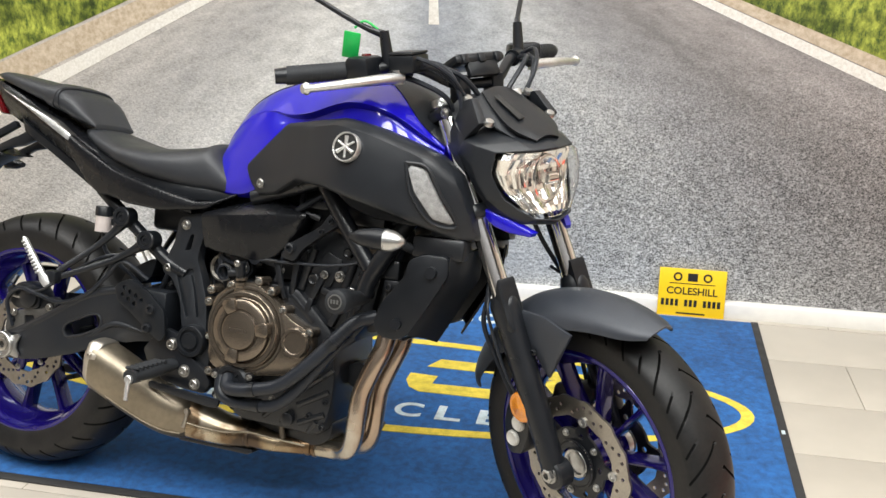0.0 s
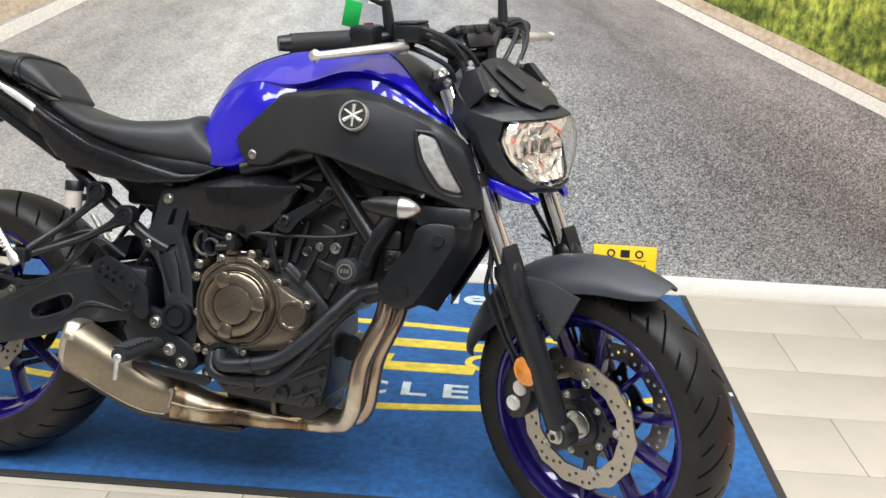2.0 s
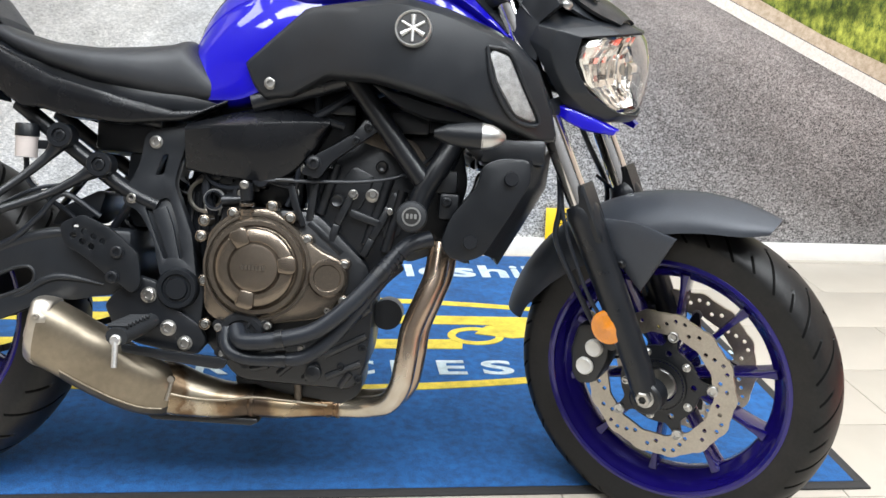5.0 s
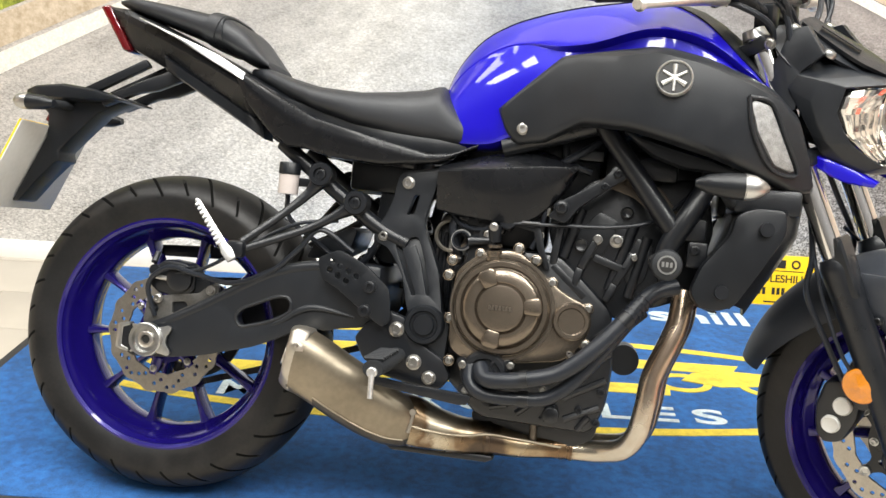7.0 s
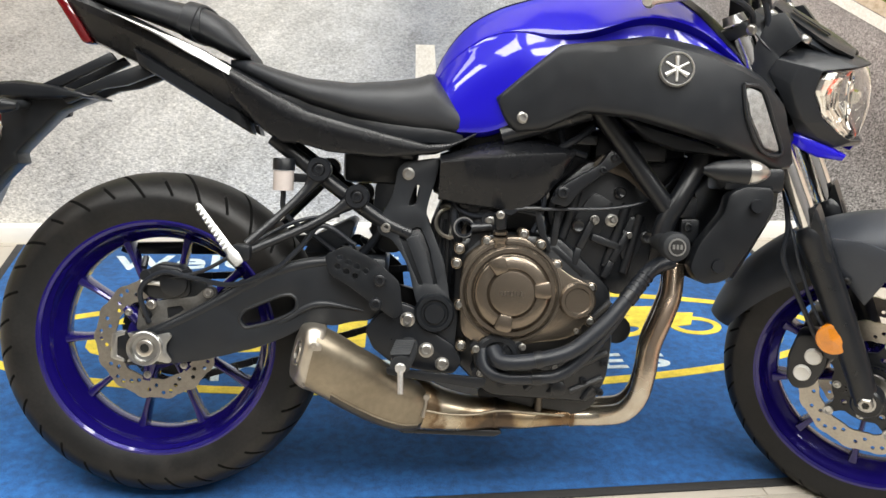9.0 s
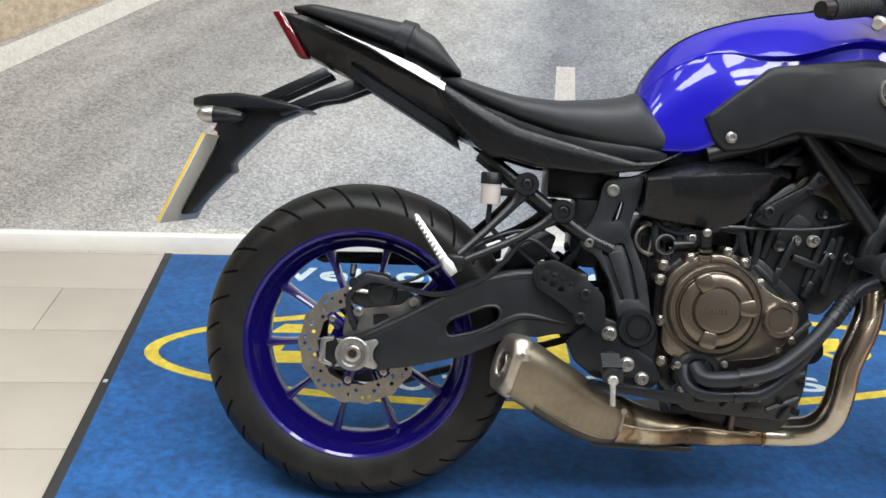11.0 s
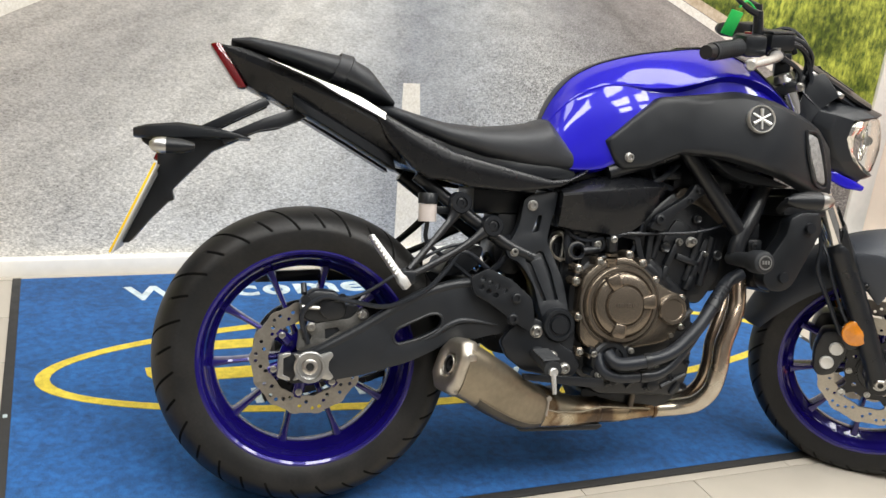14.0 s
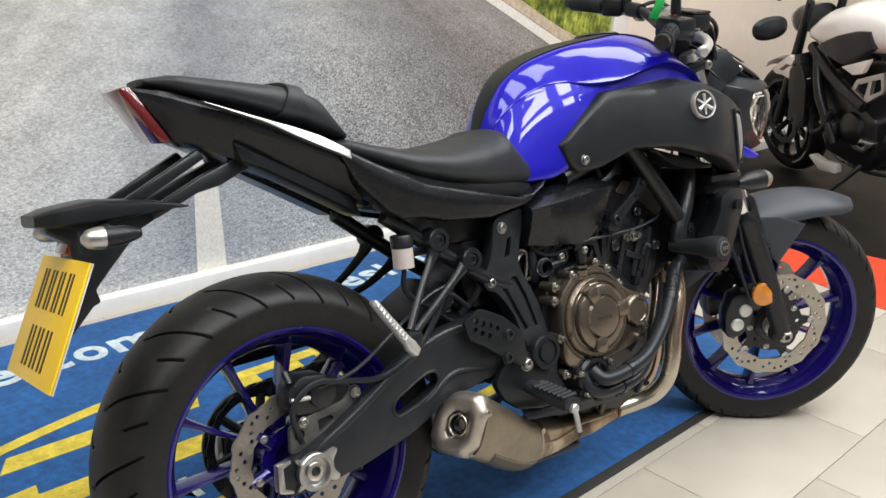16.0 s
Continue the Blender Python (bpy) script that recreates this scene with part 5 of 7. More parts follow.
for (ax, az), (bx, bz) in zip(loop, loop[1:] + loop[:1]):
    n = max(1, round(math.hypot(bx - ax, bz - az) / 0.0159))
    pts += [(ax + (bx - ax) * i / n, az + (bz - az) * i / n) for i in range(n)]
for i, ((ax, az), (bx, bz)) in enumerate(zip(pts, pts[1:] + pts[:1])):
    an = math.atan2(bz - az, bx - ax)
    off = 0.007 if i % 2 else 0.004
    for s in (-1, 1):
        bmesh.ops.create_cube(bm, size=1, matrix=Matrix.LocRotScale(((ax + bx) / 2, 0.0735 + s * off, (az + bz) / 2), Euler((0, -an, 0)), (0.0155, 0.002, 0.013)))
add("drive_chain", bm, M_ENGINE, swing, "dark drive chain")
add("chain_guard", plate([(-0.126, 0.470), (-0.120, 0.488), (0.090, 0.500), (0.200, 0.516), (0.260, 0.522), (0.260, 0.500), (0.168, 0.478), (0.115, 0.474), (-0.111, 0.465)], 0.078, 0.098, 0.003), M_PLASTIC, swing, "black chain guard")
add("inner_fender", plate([(0.262, 0.500), (0.277, 0.531), (0.347, 0.567), (0.357, 0.561), (0.346, 0.523), (0.312, 0.502)], -0.070, 0.070, 0.004, 0.006), M_PLASTIC, swing, "black inner mudguard")
# shock, reservoir
shock = add("rear_shock", tube([(0.36, 0.0, 0.47), (0.47, 0.0, 0.60)], 0.020, 16), M_FRAME, None, "black rear shock absorber")
coil = [(0.36 + 0.11 * t + 0.030 * math.cos(t * 40) * 0.6, 0.032 * math.sin(t * 40), 0.47 + 0.13 * t - 0.024 * math.cos(t * 40)) for t in np.linspace(0, 1, 60)]
add("spring", tube(coil, 0.0055, 8, 2), M_FRAME, shock)
res = add("brake_fluid_reservoir", lathe([(0, 0), (0, 0.019), (0.036, 0.019), (0.036, 0)], (0, 0), 24), M_RESERVOIR, None, "cloudy plastic reservoir with black cap")
res.data.transform(Matrix.Translation((0.224, -0.100, 0.616)) @ pose(0, 0, 0, 90))
rc = add("cap", lathe([(0, 0), (0, 0.0205), (0.020, 0.0205), (0.022, 0.019), (0.022, 0)], (0, 0), 24), M_PLASTIC, res)
rc.data.transform(Matrix.Translation((0.224, -0.100, 0.653)) @ pose(0, 0, 0, 90))
add("reservoir_bracket", box((0.236, -0.098, 0.632), (0.290, -0.092, 0.648), 0.002), M_FRAME, res)
add("hose", tube([(0.224, -0.1, 0.616), (0.23, -0.09, 0.57), (0.30, -0.08, 0.52), (0.38, -0.08, 0.46)], 0.005, 8), M_HOSE, res)

# engine
eng = add("crankcase", plate([(0.545, 0.32), (0.545, 0.50), (0.60, 0.555), (0.74, 0.555), (0.842, 0.462), (0.852, 0.360), (0.846, 0.290), (0.825, 0.240), (0.62, 0.245)], -0.100, 0.110, 0.012, 0.02), M_ENGINE, None, "black cast engine crankcase")
add("sump", plate([(0.62, 0.205), (0.60, 0.25), (0.838, 0.27), (0.834, 0.225), (0.800, 0.205)], -0.055, 0.070, 0.010, 0.015), M_ENGINE, eng)
for x0, z0, x1, z1 in ((0.775, 0.262, 0.835, 0.290), (0.770, 0.300, 0.842, 0.340), (0.790, 0.345, 0.846, 0.388), (0.805, 0.40, 0.842, 0.436)):
    add("case_rib", tube([(x0, -0.099, z0), (x1, -0.099, z1)], 0.007, 8), M_ENGINE, eng)
for bx, bz in ((0.800, 0.282), (0.836, 0.318), (0.828, 0.372), (0.832, 0.262)):
    bolt(bx, -0.100, bz, 0.0075, 0.007, M_FRAME, eng)
clutch = add("clutch_cover", plate([(0.560, 0.368), (0.556, 0.445), (0.560, 0.510), (0.606, 0.548), (0.669, 0.556), (0.711, 0.522), (0.756, 0.487), (0.802, 0.470), (0.808, 0.430), (0.792, 0.398), (0.765, 0.368), (0.683, 0.355), (0.601, 0.347)], -0.098, -0.140, 0.006, 0.02), M_BRONZE, eng, "bronze grey clutch cover")
CC = (0.649, 0.452)
add("clutch_ring", lathe([(-0.138, 0.086), (-0.150, 0.084), (-0.154, 0.080), (-0.154, 0.073), (-0.150, 0.071), (-0.152, 0.068), (-0.163, 0.066), (-0.166, 0.062), (-0.166, 0.046), (-0.163, 0.044), (-0.165, 0.042), (-0.170, 0.040), (-0.171, 0.036), (-0.171, 0.0)], CC, 72), M_BRONZE, clutch)
for a in (118, 8, 258):
    ca, sa = math.cos(radians(a)), math.sin(radians(a))
    b = plate([(0.040, -0.012), (0.040, 0.012), (0.066, 0.017), (0.072, 0.010), (0.072, -0.010), (0.066, -0.017)], -0.150, -0.172, 0.004)
    b.transform(Matrix.Translation((CC[0], 0, CC[1])) @ Matrix.Rotation(-radians(a), 4, "Y"))
    add("clamp_tab", b, M_BRONZE, clutch)
for i in range(7):
    add("print_bar", box((CC[0] - 0.021 + 0.006 * i, -0.1725, CC[1] - 0.004), (CC[0] - 0.017 + 0.006 * i, -0.170, CC[1] + 0.004)), M_HEAD, clutch)
add("timing_cap", lathe([(-0.138, 0.0335), (-0.146, 0.0335), (-0.150, 0.030), (-0.150, 0.024), (-0.148, 0.022), (-0.148, 0.0)], (0.772, 0.441), 40), M_BRONZE, clutch)
for bx, bz in ((0.601, 0.542), (0.668, 0.558), (0.732, 0.504), (0.798, 0.465), (0.552, 0.526), (0.548, 0.499), (0.557, 0.423), (0.563, 0.347), (0.592, 0.340), (0.667, 0.357), (0.774, 0.384), (0.799, 0.402), (0.700, 0.540)):
    add("bolt_boss", lathe([(-0.098, 0.0105), (-0.136, 0.0100), (-0.137, 0.008)], (bx, bz), 16), M_BRONZE, clutch)
    bolt(bx, -0.135, bz, 0.0064, 0.009, None, clutch)
# Slightly raised dark ring, painted as the shade of a gap round the clutch.
add("groove_shade_ring", lathe([(-0.1395, 0.0935), (-0.1435, 0.0925), (-0.1435, 0.0885), (-0.1395, 0.0875)], CC, 72), M_HEAD, clutch)
block = add("cylinder_block", plate([(0.730, 0.545), (0.712, 0.600), (0.722, 0.640), (0.790, 0.700), (0.858, 0.690), (0.935, 0.625), (0.912, 0.500), (0.870, 0.445), (0.80, 0.46)], -0.085, 0.095, 0.010, 0.015), M_ENGINE, eng, "black ribbed cylinder block")
for (x0, z0), (x1, z1) in (((0.745, 0.55), (0.77, 0.64)), ((0.83, 0.50), (0.865, 0.62)), ((0.865, 0.49), (0.89, 0.60))):
    add("block_rib", tube([(x0, -0.086, z0), (x1, -0.088, z1)], 0.0095, 10), M_ENGINE, block)
for (x0, z0), (x1, z1) in (((0.803, 0.592), (0.777, 0.534)), ((0.868, 0.568), (0.840, 0.512)), ((0.799, 0.556), (0.858, 0.537)), ((0.777, 0.534), (0.768, 0.500)), ((0.840, 0.512), (0.826, 0.480)), ((0.736, 0.612), (0.728, 0.535)), ((0.728, 0.535), (0.790, 0.482))):
    rib = box((-0.007, -0.101, 0.0), (0.007, -0.080, math.hypot(x1 - x0, z1 - z0)), 0.003, Matrix.Translation((x0, 0, z0)) @ Matrix.Rotation(math.atan2(x1 - x0, z1 - z0), 4, "Y"))
    add("block_rib", rib, M_ENGINE, block)
for bx, bz in ((0.838, 0.590), (0.869, 0.562), (0.803, 0.588)):
    bolt(bx, -0.098, bz, 0.0085 if bx < 0.85 else 0.006, 0.010, None, block)
add("head_casting", joined(plate([(0.90, 0.47), (0.86, 0.56), (0.88, 0.70), (0.985, 0.715), (1.005, 0.62), (0.975, 0.50)], -0.064, 0.085, 0.010, 0.015), box((0.80, -0.06, 0.68), (0.98, 0.06, 0.76), 0.02)), M_ENGINE, block)
add("head_cover", plate([(0.792, 0.688), (0.815, 0.712), (0.905, 0.690), (0.945, 0.640), (0.920, 0.620), (0.86, 0.668)], -0.086, 0.085, 0.006, 0.01), M_HEAD, block, "bronze cylinder head cover")
for bx, bz, r in ((0.775, 0.575, 0.014), (0.905, 0.560, 0.013), (0.850, 0.640, 0.012), (0.760, 0.640, 0.011)):
    add("boss", lathe([(-0.080, r), (-0.094, r * 0.9), (-0.096, r * 0.7), (-0.094, r * 0.45), (-0.094, 0.0)], (bx, bz), 18), M_ENGINE, block)
add("block_pad", plate([(0.765, 0.590), (0.800, 0.640), (0.840, 0.622), (0.815, 0.560), (0.785, 0.552)], -0.080, -0.091, 0.004, 0.010), M_ENGINE, block)
add("block_pad", plate([(0.850, 0.545), (0.872, 0.600), (0.905, 0.585), (0.890, 0.520), (0.862, 0.510)], -0.080, -0.091, 0.004, 0.010), M_ENGINE, block)
add("engine_bracket", plate([(0.712, 0.618), (0.735, 0.650), (0.800, 0.690), (0.820, 0.720), (0.845, 0.700), (0.800, 0.668), (0.765, 0.640), (0.745, 0.610)], -0.112, -0.134, 0.004, 0.008), M_FRAME, block)
for bx, by, bz, r in ((0.836, -0.090, 0.588, 0.0115), (0.862, -0.090, 0.564, 0.006), (0.735, -0.134, 0.637, 0.013), (0.826, -0.134, 0.704, 0.008), (0.806, -0.134, 0.680, 0.007), (0.70, -0.10, 0.585, 0.008), (0.706, -0.1, 0.63, 0.009)):
    bolt(bx, by, bz, r, 0.008, M_BOLT if r > 0.0085 and bx > 0.8 or bx < 0.72 else M_FRAME, block)
mount = add("engine_mount", plate([(0.583, 0.592), (0.600, 0.603), (0.620, 0.597), (0.628, 0.572), (0.604, 0.545), (0.584, 0.500), (0.574, 0.455), (0.562, 0.455), (0.566, 0.505), (0.576, 0.552)], -0.078, -0.096, 0.003, 0.006), M_ENGINE, eng, "black rear engine mount")
add("mount_ring", lathe([(-0.094, 0.0165), (-0.104, 0.0160), (-0.104, 0.0105), (-0.096, 0.0100)], (0.608, 0.578), 24), M_ENGINE, mount)
bolt(0.608, -0.098, 0.578, 0.0095, 0.006, None, mount)
for k, (x, z) in enumerate(((0.530, 0.556), (0.543, 0.560), (0.556, 0.556))):
    add("fuel_pipe", tube([(x - 0.012, -0.060, z + 0.040), (x, -0.072, z + 0.046), (x + 0.009, -0.074, z + 0.030), (x + 0.006, -0.066, z - 0.020)], 0.0042, 10, 5), M_ALU if k != 1 else M_HOSE, eng, "bent bright fuel pipe" if k != 1 else "")
add("throttle_ring", lathe([(-0.066, 0.027), (-0.070, 0.031), (-0.076, 0.031), (-0.078, 0.027), (-0.074, 0.024)], (0.536, 0.569), 32), M_CAP, eng, "steel clamp ring")
for x, z, r in ((0.560, 0.606, 0.010), (0.577, 0.600, 0.012), (0.640, 0.594, 0.008)):
    add("connector", box((x - r, -0.096, z - r * 0.8), (x + r, -0.060, z + r * 0.8), 0.003), M_PLASTIC, eng)
for pts_ in (((0.525, -0.080, 0.640), (0.545, -0.094, 0.600), (0.580, -0.098, 0.585), (0.620, -0.102, 0.592)), ((0.690, -0.098, 0.660), (0.705, -0.108, 0.630), (0.700, -0.104, 0.590), (0.688, -0.100, 0.560)), ((0.655, -0.100, 0.640), (0.665, -0.110, 0.605), (0.690, -0.112, 0.600))):
    add("wiring", tube(pts_, 0.0046, 8), M_HOSE, eng)
# plug beside the frame
plug = add("crash_bobbin", lathe([(-0.13, 0.014), (-0.205, 0.018), (-0.225, 0.024), (-0.255, 0.0255), (-0.264, 0.023), (-0.267, 0.018), (-0.267, 0.0)], (0.914, 0.557), 32), M_RUBBER, None, "black round crash protector")
add("disc_mark", lathe([(-0.2665, 0.0155), (-0.2685, 0.015), (-0.2685, 0.0)], (0.914, 0.557), 28), M_ALU, plug, "plain silver disc")
add("disc_field", lathe([(-0.268, 0.0125), (-0.2692, 0.0122), (-0.2692, 0.0)], (0.914, 0.557), 28), M_INK, plug)
for i in range(3):
    add("print_bar", box((0.9055 + 0.0065 * i, -0.2700, 0.5535), (0.9095 + 0.0065 * i, -0.2690, 0.5615)), M_ALU, plug)
# hoses and clamps
add("coolant_hose", tube([(0.622, -0.148, 0.345), (0.632, -0.165, 0.329), (0.655, -0.174, 0.327), (0.708, -0.177, 0.336), (0.765, -0.175, 0.356), (0.820, -0.170, 0.404), (0.864, -0.158, 0.456), (0.905, -0.140, 0.504), (0.945, -0.125, 0.520)], 0.0145, 16, 8), M_HOSE, eng, "thick black coolant hose")
add("coolant_hose", tube([(0.602, -0.140, 0.345), (0.608, -0.152, 0.312), (0.640, -0.157, 0.297), (0.700, -0.158, 0.298), (0.745, -0.157, 0.306), (0.788, -0.154, 0.340), (0.834, -0.148, 0.400), (0.866, -0.135, 0.445), (0.892, -0.118, 0.470)], 0.0125, 16, 8), M_HOSE, eng, "thick black coolant hose")
for i in range(5):
    f = i / 4
    add("hose_rib", tube([(0.868 + 0.024 * f, -0.156 + 0.010 * f, 0.461 + 0.029 * f), (0.870 + 0.024 * f, -0.155 + 0.010 * f, 0.4635 + 0.029 * f)], 0.0162, 16), M_HOSE, eng)
for p, q, r in (((0.696, -0.1765, 0.3335), (0.709, -0.177, 0.3365), 0.0165), ((0.694, -0.158, 0.298), (0.712, -0.158, 0.299), 0.0148), ((0.858, -0.160, 0.448), (0.868, -0.157, 0.460), 0.0165)):
    add("hose_clamp", tube([p, q], r, 16), M_FRAME, eng)
pump = add("pump_housing", lathe([(-0.10, 0.044), (-0.146, 0.043), (-0.152, 0.038), (-0.152, 0.030), (-0.147, 0.028), (-0.147, 0.020), (-0.156, 0.018), (-0.156, 0.0)], (0.630, 0.330), 36), M_ENGINE, eng, "round black water pump")
for a in (0.5, 1.6, 2.7, 3.8, 4.9):
    add("pump_rib", box((-0.003, -0.152, 0.018), (0.003, -0.144, 0.032), 0.001, Matrix.Translation((0.630, 0, 0.330)) @ Matrix.Rotation(a, 4, "Y")), M_ENGINE, pump)
    add("pump_lug", lathe([(-0.10, 0.009), (-0.148, 0.0085), (-0.148, 0.0)], (0.630 + 0.046 * math.cos(a), 0.330 + 0.046 * math.sin(a)), 14), M_ENGINE, pump)
for x0, z0, x1, z1 in ((0.690, 0.262, 0.720, 0.288), (0.735, 0.256, 0.760, 0.284), (0.640, 0.268, 0.672, 0.276), (0.800, 0.246, 0.818, 0.272)):
    add("case_rib", tube([(x0, -0.100, z0), (x1, -0.103, z1)], 0.006, 8), M_ENGINE, eng)
add("drain_boss", lathe([(-0.095, 0.015), (-0.112, 0.0145), (-0.114, 0.011), (-0.114, 0.0)], (0.752, 0.268), 22), M_ENGINE, eng)
for bx, bz in ((0.590, 0.345), (0.675, 0.352), (0.600, 0.300), (0.735, 0.318), (0.725, 0.300)):
    bolt(bx, -0.150, bz, 0.0065, 0.008, None, eng)
add("filler_neck", tube([(0.627, -0.130, 0.520), (0.625, -0.138, 0.552)], [0.0145, 0.0125], 18), M_BRONZE, eng, "bronze oil filler neck")
add("dipstick_cap", tube([(0.625, -0.139, 0.566), (0.622, -0.142, 0.594)], [0.0105, 0.0125], 16), M_PLASTIC, eng)
bolt(0.622, -0.153, 0.592, 0.0075, 0.005, None, eng)
for q in range(3):
    add("neck_ring", tube([(0.6255, -0.135, 0.534 + 0.011 * q), (0.6252, -0.1355, 0.539 + 0.011 * q)], 0.0152 - 0.0008 * q, 18), M_BRONZE, eng)
add("clutch_arm", joined(lathe([(-0.09, 0.006), (-0.09, 0.015), (-0.118, 0.015), (-0.118, 0.006)], (0.642, 0.606), 20, True), plate([(0.648, 0.612), (0.700, 0.604), (0.712, 0.560), (0.724, 0.528), (0.716, 0.524), (0.698, 0.560), (0.690, 0.590), (0.650, 0.598)], -0.104, -0.112, 0.002)), M_FRAME, eng)
add("clutch_cable", tube([(0.650, -0.115, 0.602), (0.74, -0.120, 0.606), (0.83, -0.122, 0.612), (0.90, -0.115, 0.632), (0.96, -0.09, 0.69), (1.03, -0.06, 0.80)], 0.0032, 8, 8), M_HOSE, eng, "thin black clutch cable")
add("cable_end", tube([(0.668, -0.117, 0.6045), (0.700, -0.1185, 0.6055)], 0.0038, 8), M_ENGINE, eng)
# throttle side clutter below the side panels
AIR = []
for x, zb, yb, zf, yf, zt, yt in ((0.510, 0.613, 0.112, 0.682, 0.134, 0.696, 0.102), (0.550, 0.606, 0.116, 0.687, 0.138, 0.709, 0.100), (0.607, 0.601, 0.118, 0.692, 0.140, 0.724, 0.098), (0.646, 0.598, 0.118, 0.697, 0.140, 0.733, 0.097), (0.688, 0.613, 0.118, 0.702, 0.138, 0.738, 0.097), (0.728, 0.655, 0.120, 0.705, 0.133, 0.724, 0.106), (0.757, 0.704, 0.118, 0.708, 0.122, 0.712, 0.112)):
    AIR.append([(x, -0.060, zt), (x, -yt + 0.010, zt + 0.001), (x, -yt, zt - 0.002), (x, -(yt + yf) / 2 - 0.003, (zt + zf) / 2 + 0.003), (x, -yf + 0.001, zf + 0.003), (x, -yf, zf - 0.002), (x, -(yf + yb) / 2 - 0.002, (zf + zb) / 2), (x, -yb, zb + 0.003), (x, -yb + 0.004, zb), (x, -0.070, zb)])
air = add("air_box_cover", loft(smooth_rings(AIR, 5)), M_TAIL, None, "satin black plastic air box cover", 24)
add("air_box_cover", mirrored(skin([(0.522, 0.690), (0.580, 0.718), (0.691, 0.737), (0.757, 0.708)], [(0.530, 0.617), (0.600, 0.602), (0.652, 0.596), (0.753, 0.702)], lambda x, z: 0.122, 20, 8, 0.05, 0.008)), M_PLASTIC)
add("air_box", box((0.54, -0.060, 0.63), (0.80, 0.060, 0.80), 0.02), M_PLASTIC)
add("shock_guard", plate([(0.385, 0.545), (0.392, 0.640), (0.470, 0.640), (0.470, 0.560), (0.440, 0.505), (0.405, 0.505)], -0.055, 0.055, 0.006, 0.01), M_PLASTIC, None, "black plastic guard round the shock absorber")
# Added dark block that closes the see-through gap behind the frame plate.
add("gap_filler", plate([(0.505, 0.430), (0.500, 0.560), (0.520, 0.615), (0.560, 0.600), (0.562, 0.430)], -0.060, 0.060, 0.008, 0.012), M_ENGINE, eng)
for k in range(3):
    add("gap_filler_rib", tube([(0.508 + 0.016 * k, -0.060, 0.450), (0.512 + 0.014 * k, -0.062, 0.575)], 0.0045, 8), M_ENGINE, eng)
add("battery_box", box((0.33, -0.065, 0.635), (0.47, 0.065, 0.72), 0.012), M_PLASTIC)
for i, (x, z, y) in enumerate(((0.553, 0.585, -0.075), (0.570, 0.592, -0.06), (0.60, 0.60, -0.05))):
    add("throttle_hose", tube([(x, y, z + 0.05), (x - 0.012, y - 0.012, z), (x, y, z - 0.05)], 0.0085, 10), M_HOSE, eng)
add("throttle_body", joined(lathe([(-0.085, 0.0), (-0.085, 0.026), (-0.04, 0.028), (-0.04, 0.0)], (0.577, 0.595), 24), box((0.585, -0.082, 0.580), (0.635, -0.05, 0.612), 0.005)), M_ENGINE, eng)
add("intake_casting", joined(box((0.53, -0.045, 0.555), (0.71, 0.06, 0.655), 0.015), box((0.50, -0.05, 0.62), (0.56, 0.05, 0.69), 0.01)), M_ENGINE, eng)
for k, (r, y) in enumerate(((0.017, -0.092), (0.0195, -0.098), (0.017, -0.104))):
    add("throttle_spring", lathe([(y, r - 0.003), (y, r), (y - 0.004, r), (y - 0.004, r - 0.003)], (0.560, 0.563), 24, True), M_ALU if k == 1 else M_HOSE, eng)
add("throttle_shaft", tube([(0.574, -0.098, 0.562), (0.612, -0.100, 0.566)], [0.012, 0.008], 14), M_ENGINE, eng)
add("clamp_ring", lathe([(-0.087, 0.0270), (-0.087, 0.030), (-0.078, 0.030), (-0.078, 0.0270)], (0.577, 0.595), 24, True), M_ENGINE, eng)
for i, pts_ in enumerate((((0.39, -0.07, 0.52), (0.41, -0.085, 0.56), (0.44, -0.075, 0.60)), ((0.37, -0.06, 0.50), (0.40, -0.08, 0.54), (0.415, -0.075, 0.59)), ((0.70, -0.10, 0.70), (0.75, -0.115, 0.73), (0.79, -0.10, 0.76)), ((0.73, -0.09, 0.755), (0.74, -0.10, 0.72), (0.78, -0.095, 0.705)),
                           ((0.66, -0.08, 0.60), (0.69, -0.09, 0.64), (0.71, -0.085, 0.70)), ((0.95, -0.09, 0.60), (0.97, -0.10, 0.64), (0.985, -0.095, 0.68)))):
    add("wiring", tube(pts_, 0.007, 8), M_HOSE, eng)
for lo, hi in (((0.755, -0.105, 0.725), (0.80, -0.07, 0.745)), ((0.86, -0.10, 0.70), (0.93, -0.06, 0.74)), ((0.94, -0.13, 0.60), (0.985, -0.10, 0.64)), ((0.955, -0.135, 0.555), (0.99, -0.11, 0.60)),):
    add("engine_fitting", box(lo, hi, 0.005), M_ENGINE, eng)
bolt(0.968, -0.135, 0.585, 0.010, 0.006, M_FRAME, eng)
add("oil_filter", lathe([(-0.03, 0.0), (-0.03, 0.028), (0.04, 0.028), (0.04, 0.0)], (0.872, 0.372), 28), M_ENGINE, eng)
# brake pedal
add("brake_pedal", plate([(0.612, 0.292), (0.606, 0.276), (0.590, 0.274), (0.50, 0.284), (0.430, 0.293), (0.428, 0.306), (0.50, 0.300), (0.596, 0.294)], -0.160, -0.150, 0.002, 0.004), M_FRAME, None, "black brake pedal")

# exhaust
HEADER = [(0.76, -0.034, 0.196), (0.805, -0.034, 0.197), (0.850, -0.044, 0.202), (0.885, -0.070, 0.217), (0.906, -0.095, 0.252), (0.915, -0.108, 0.302), (0.921, -0.110, 0.356), (0.942, -0.108, 0.414), (0.956, -0.100, 0.455), (0.962, -0.085, 0.510)]
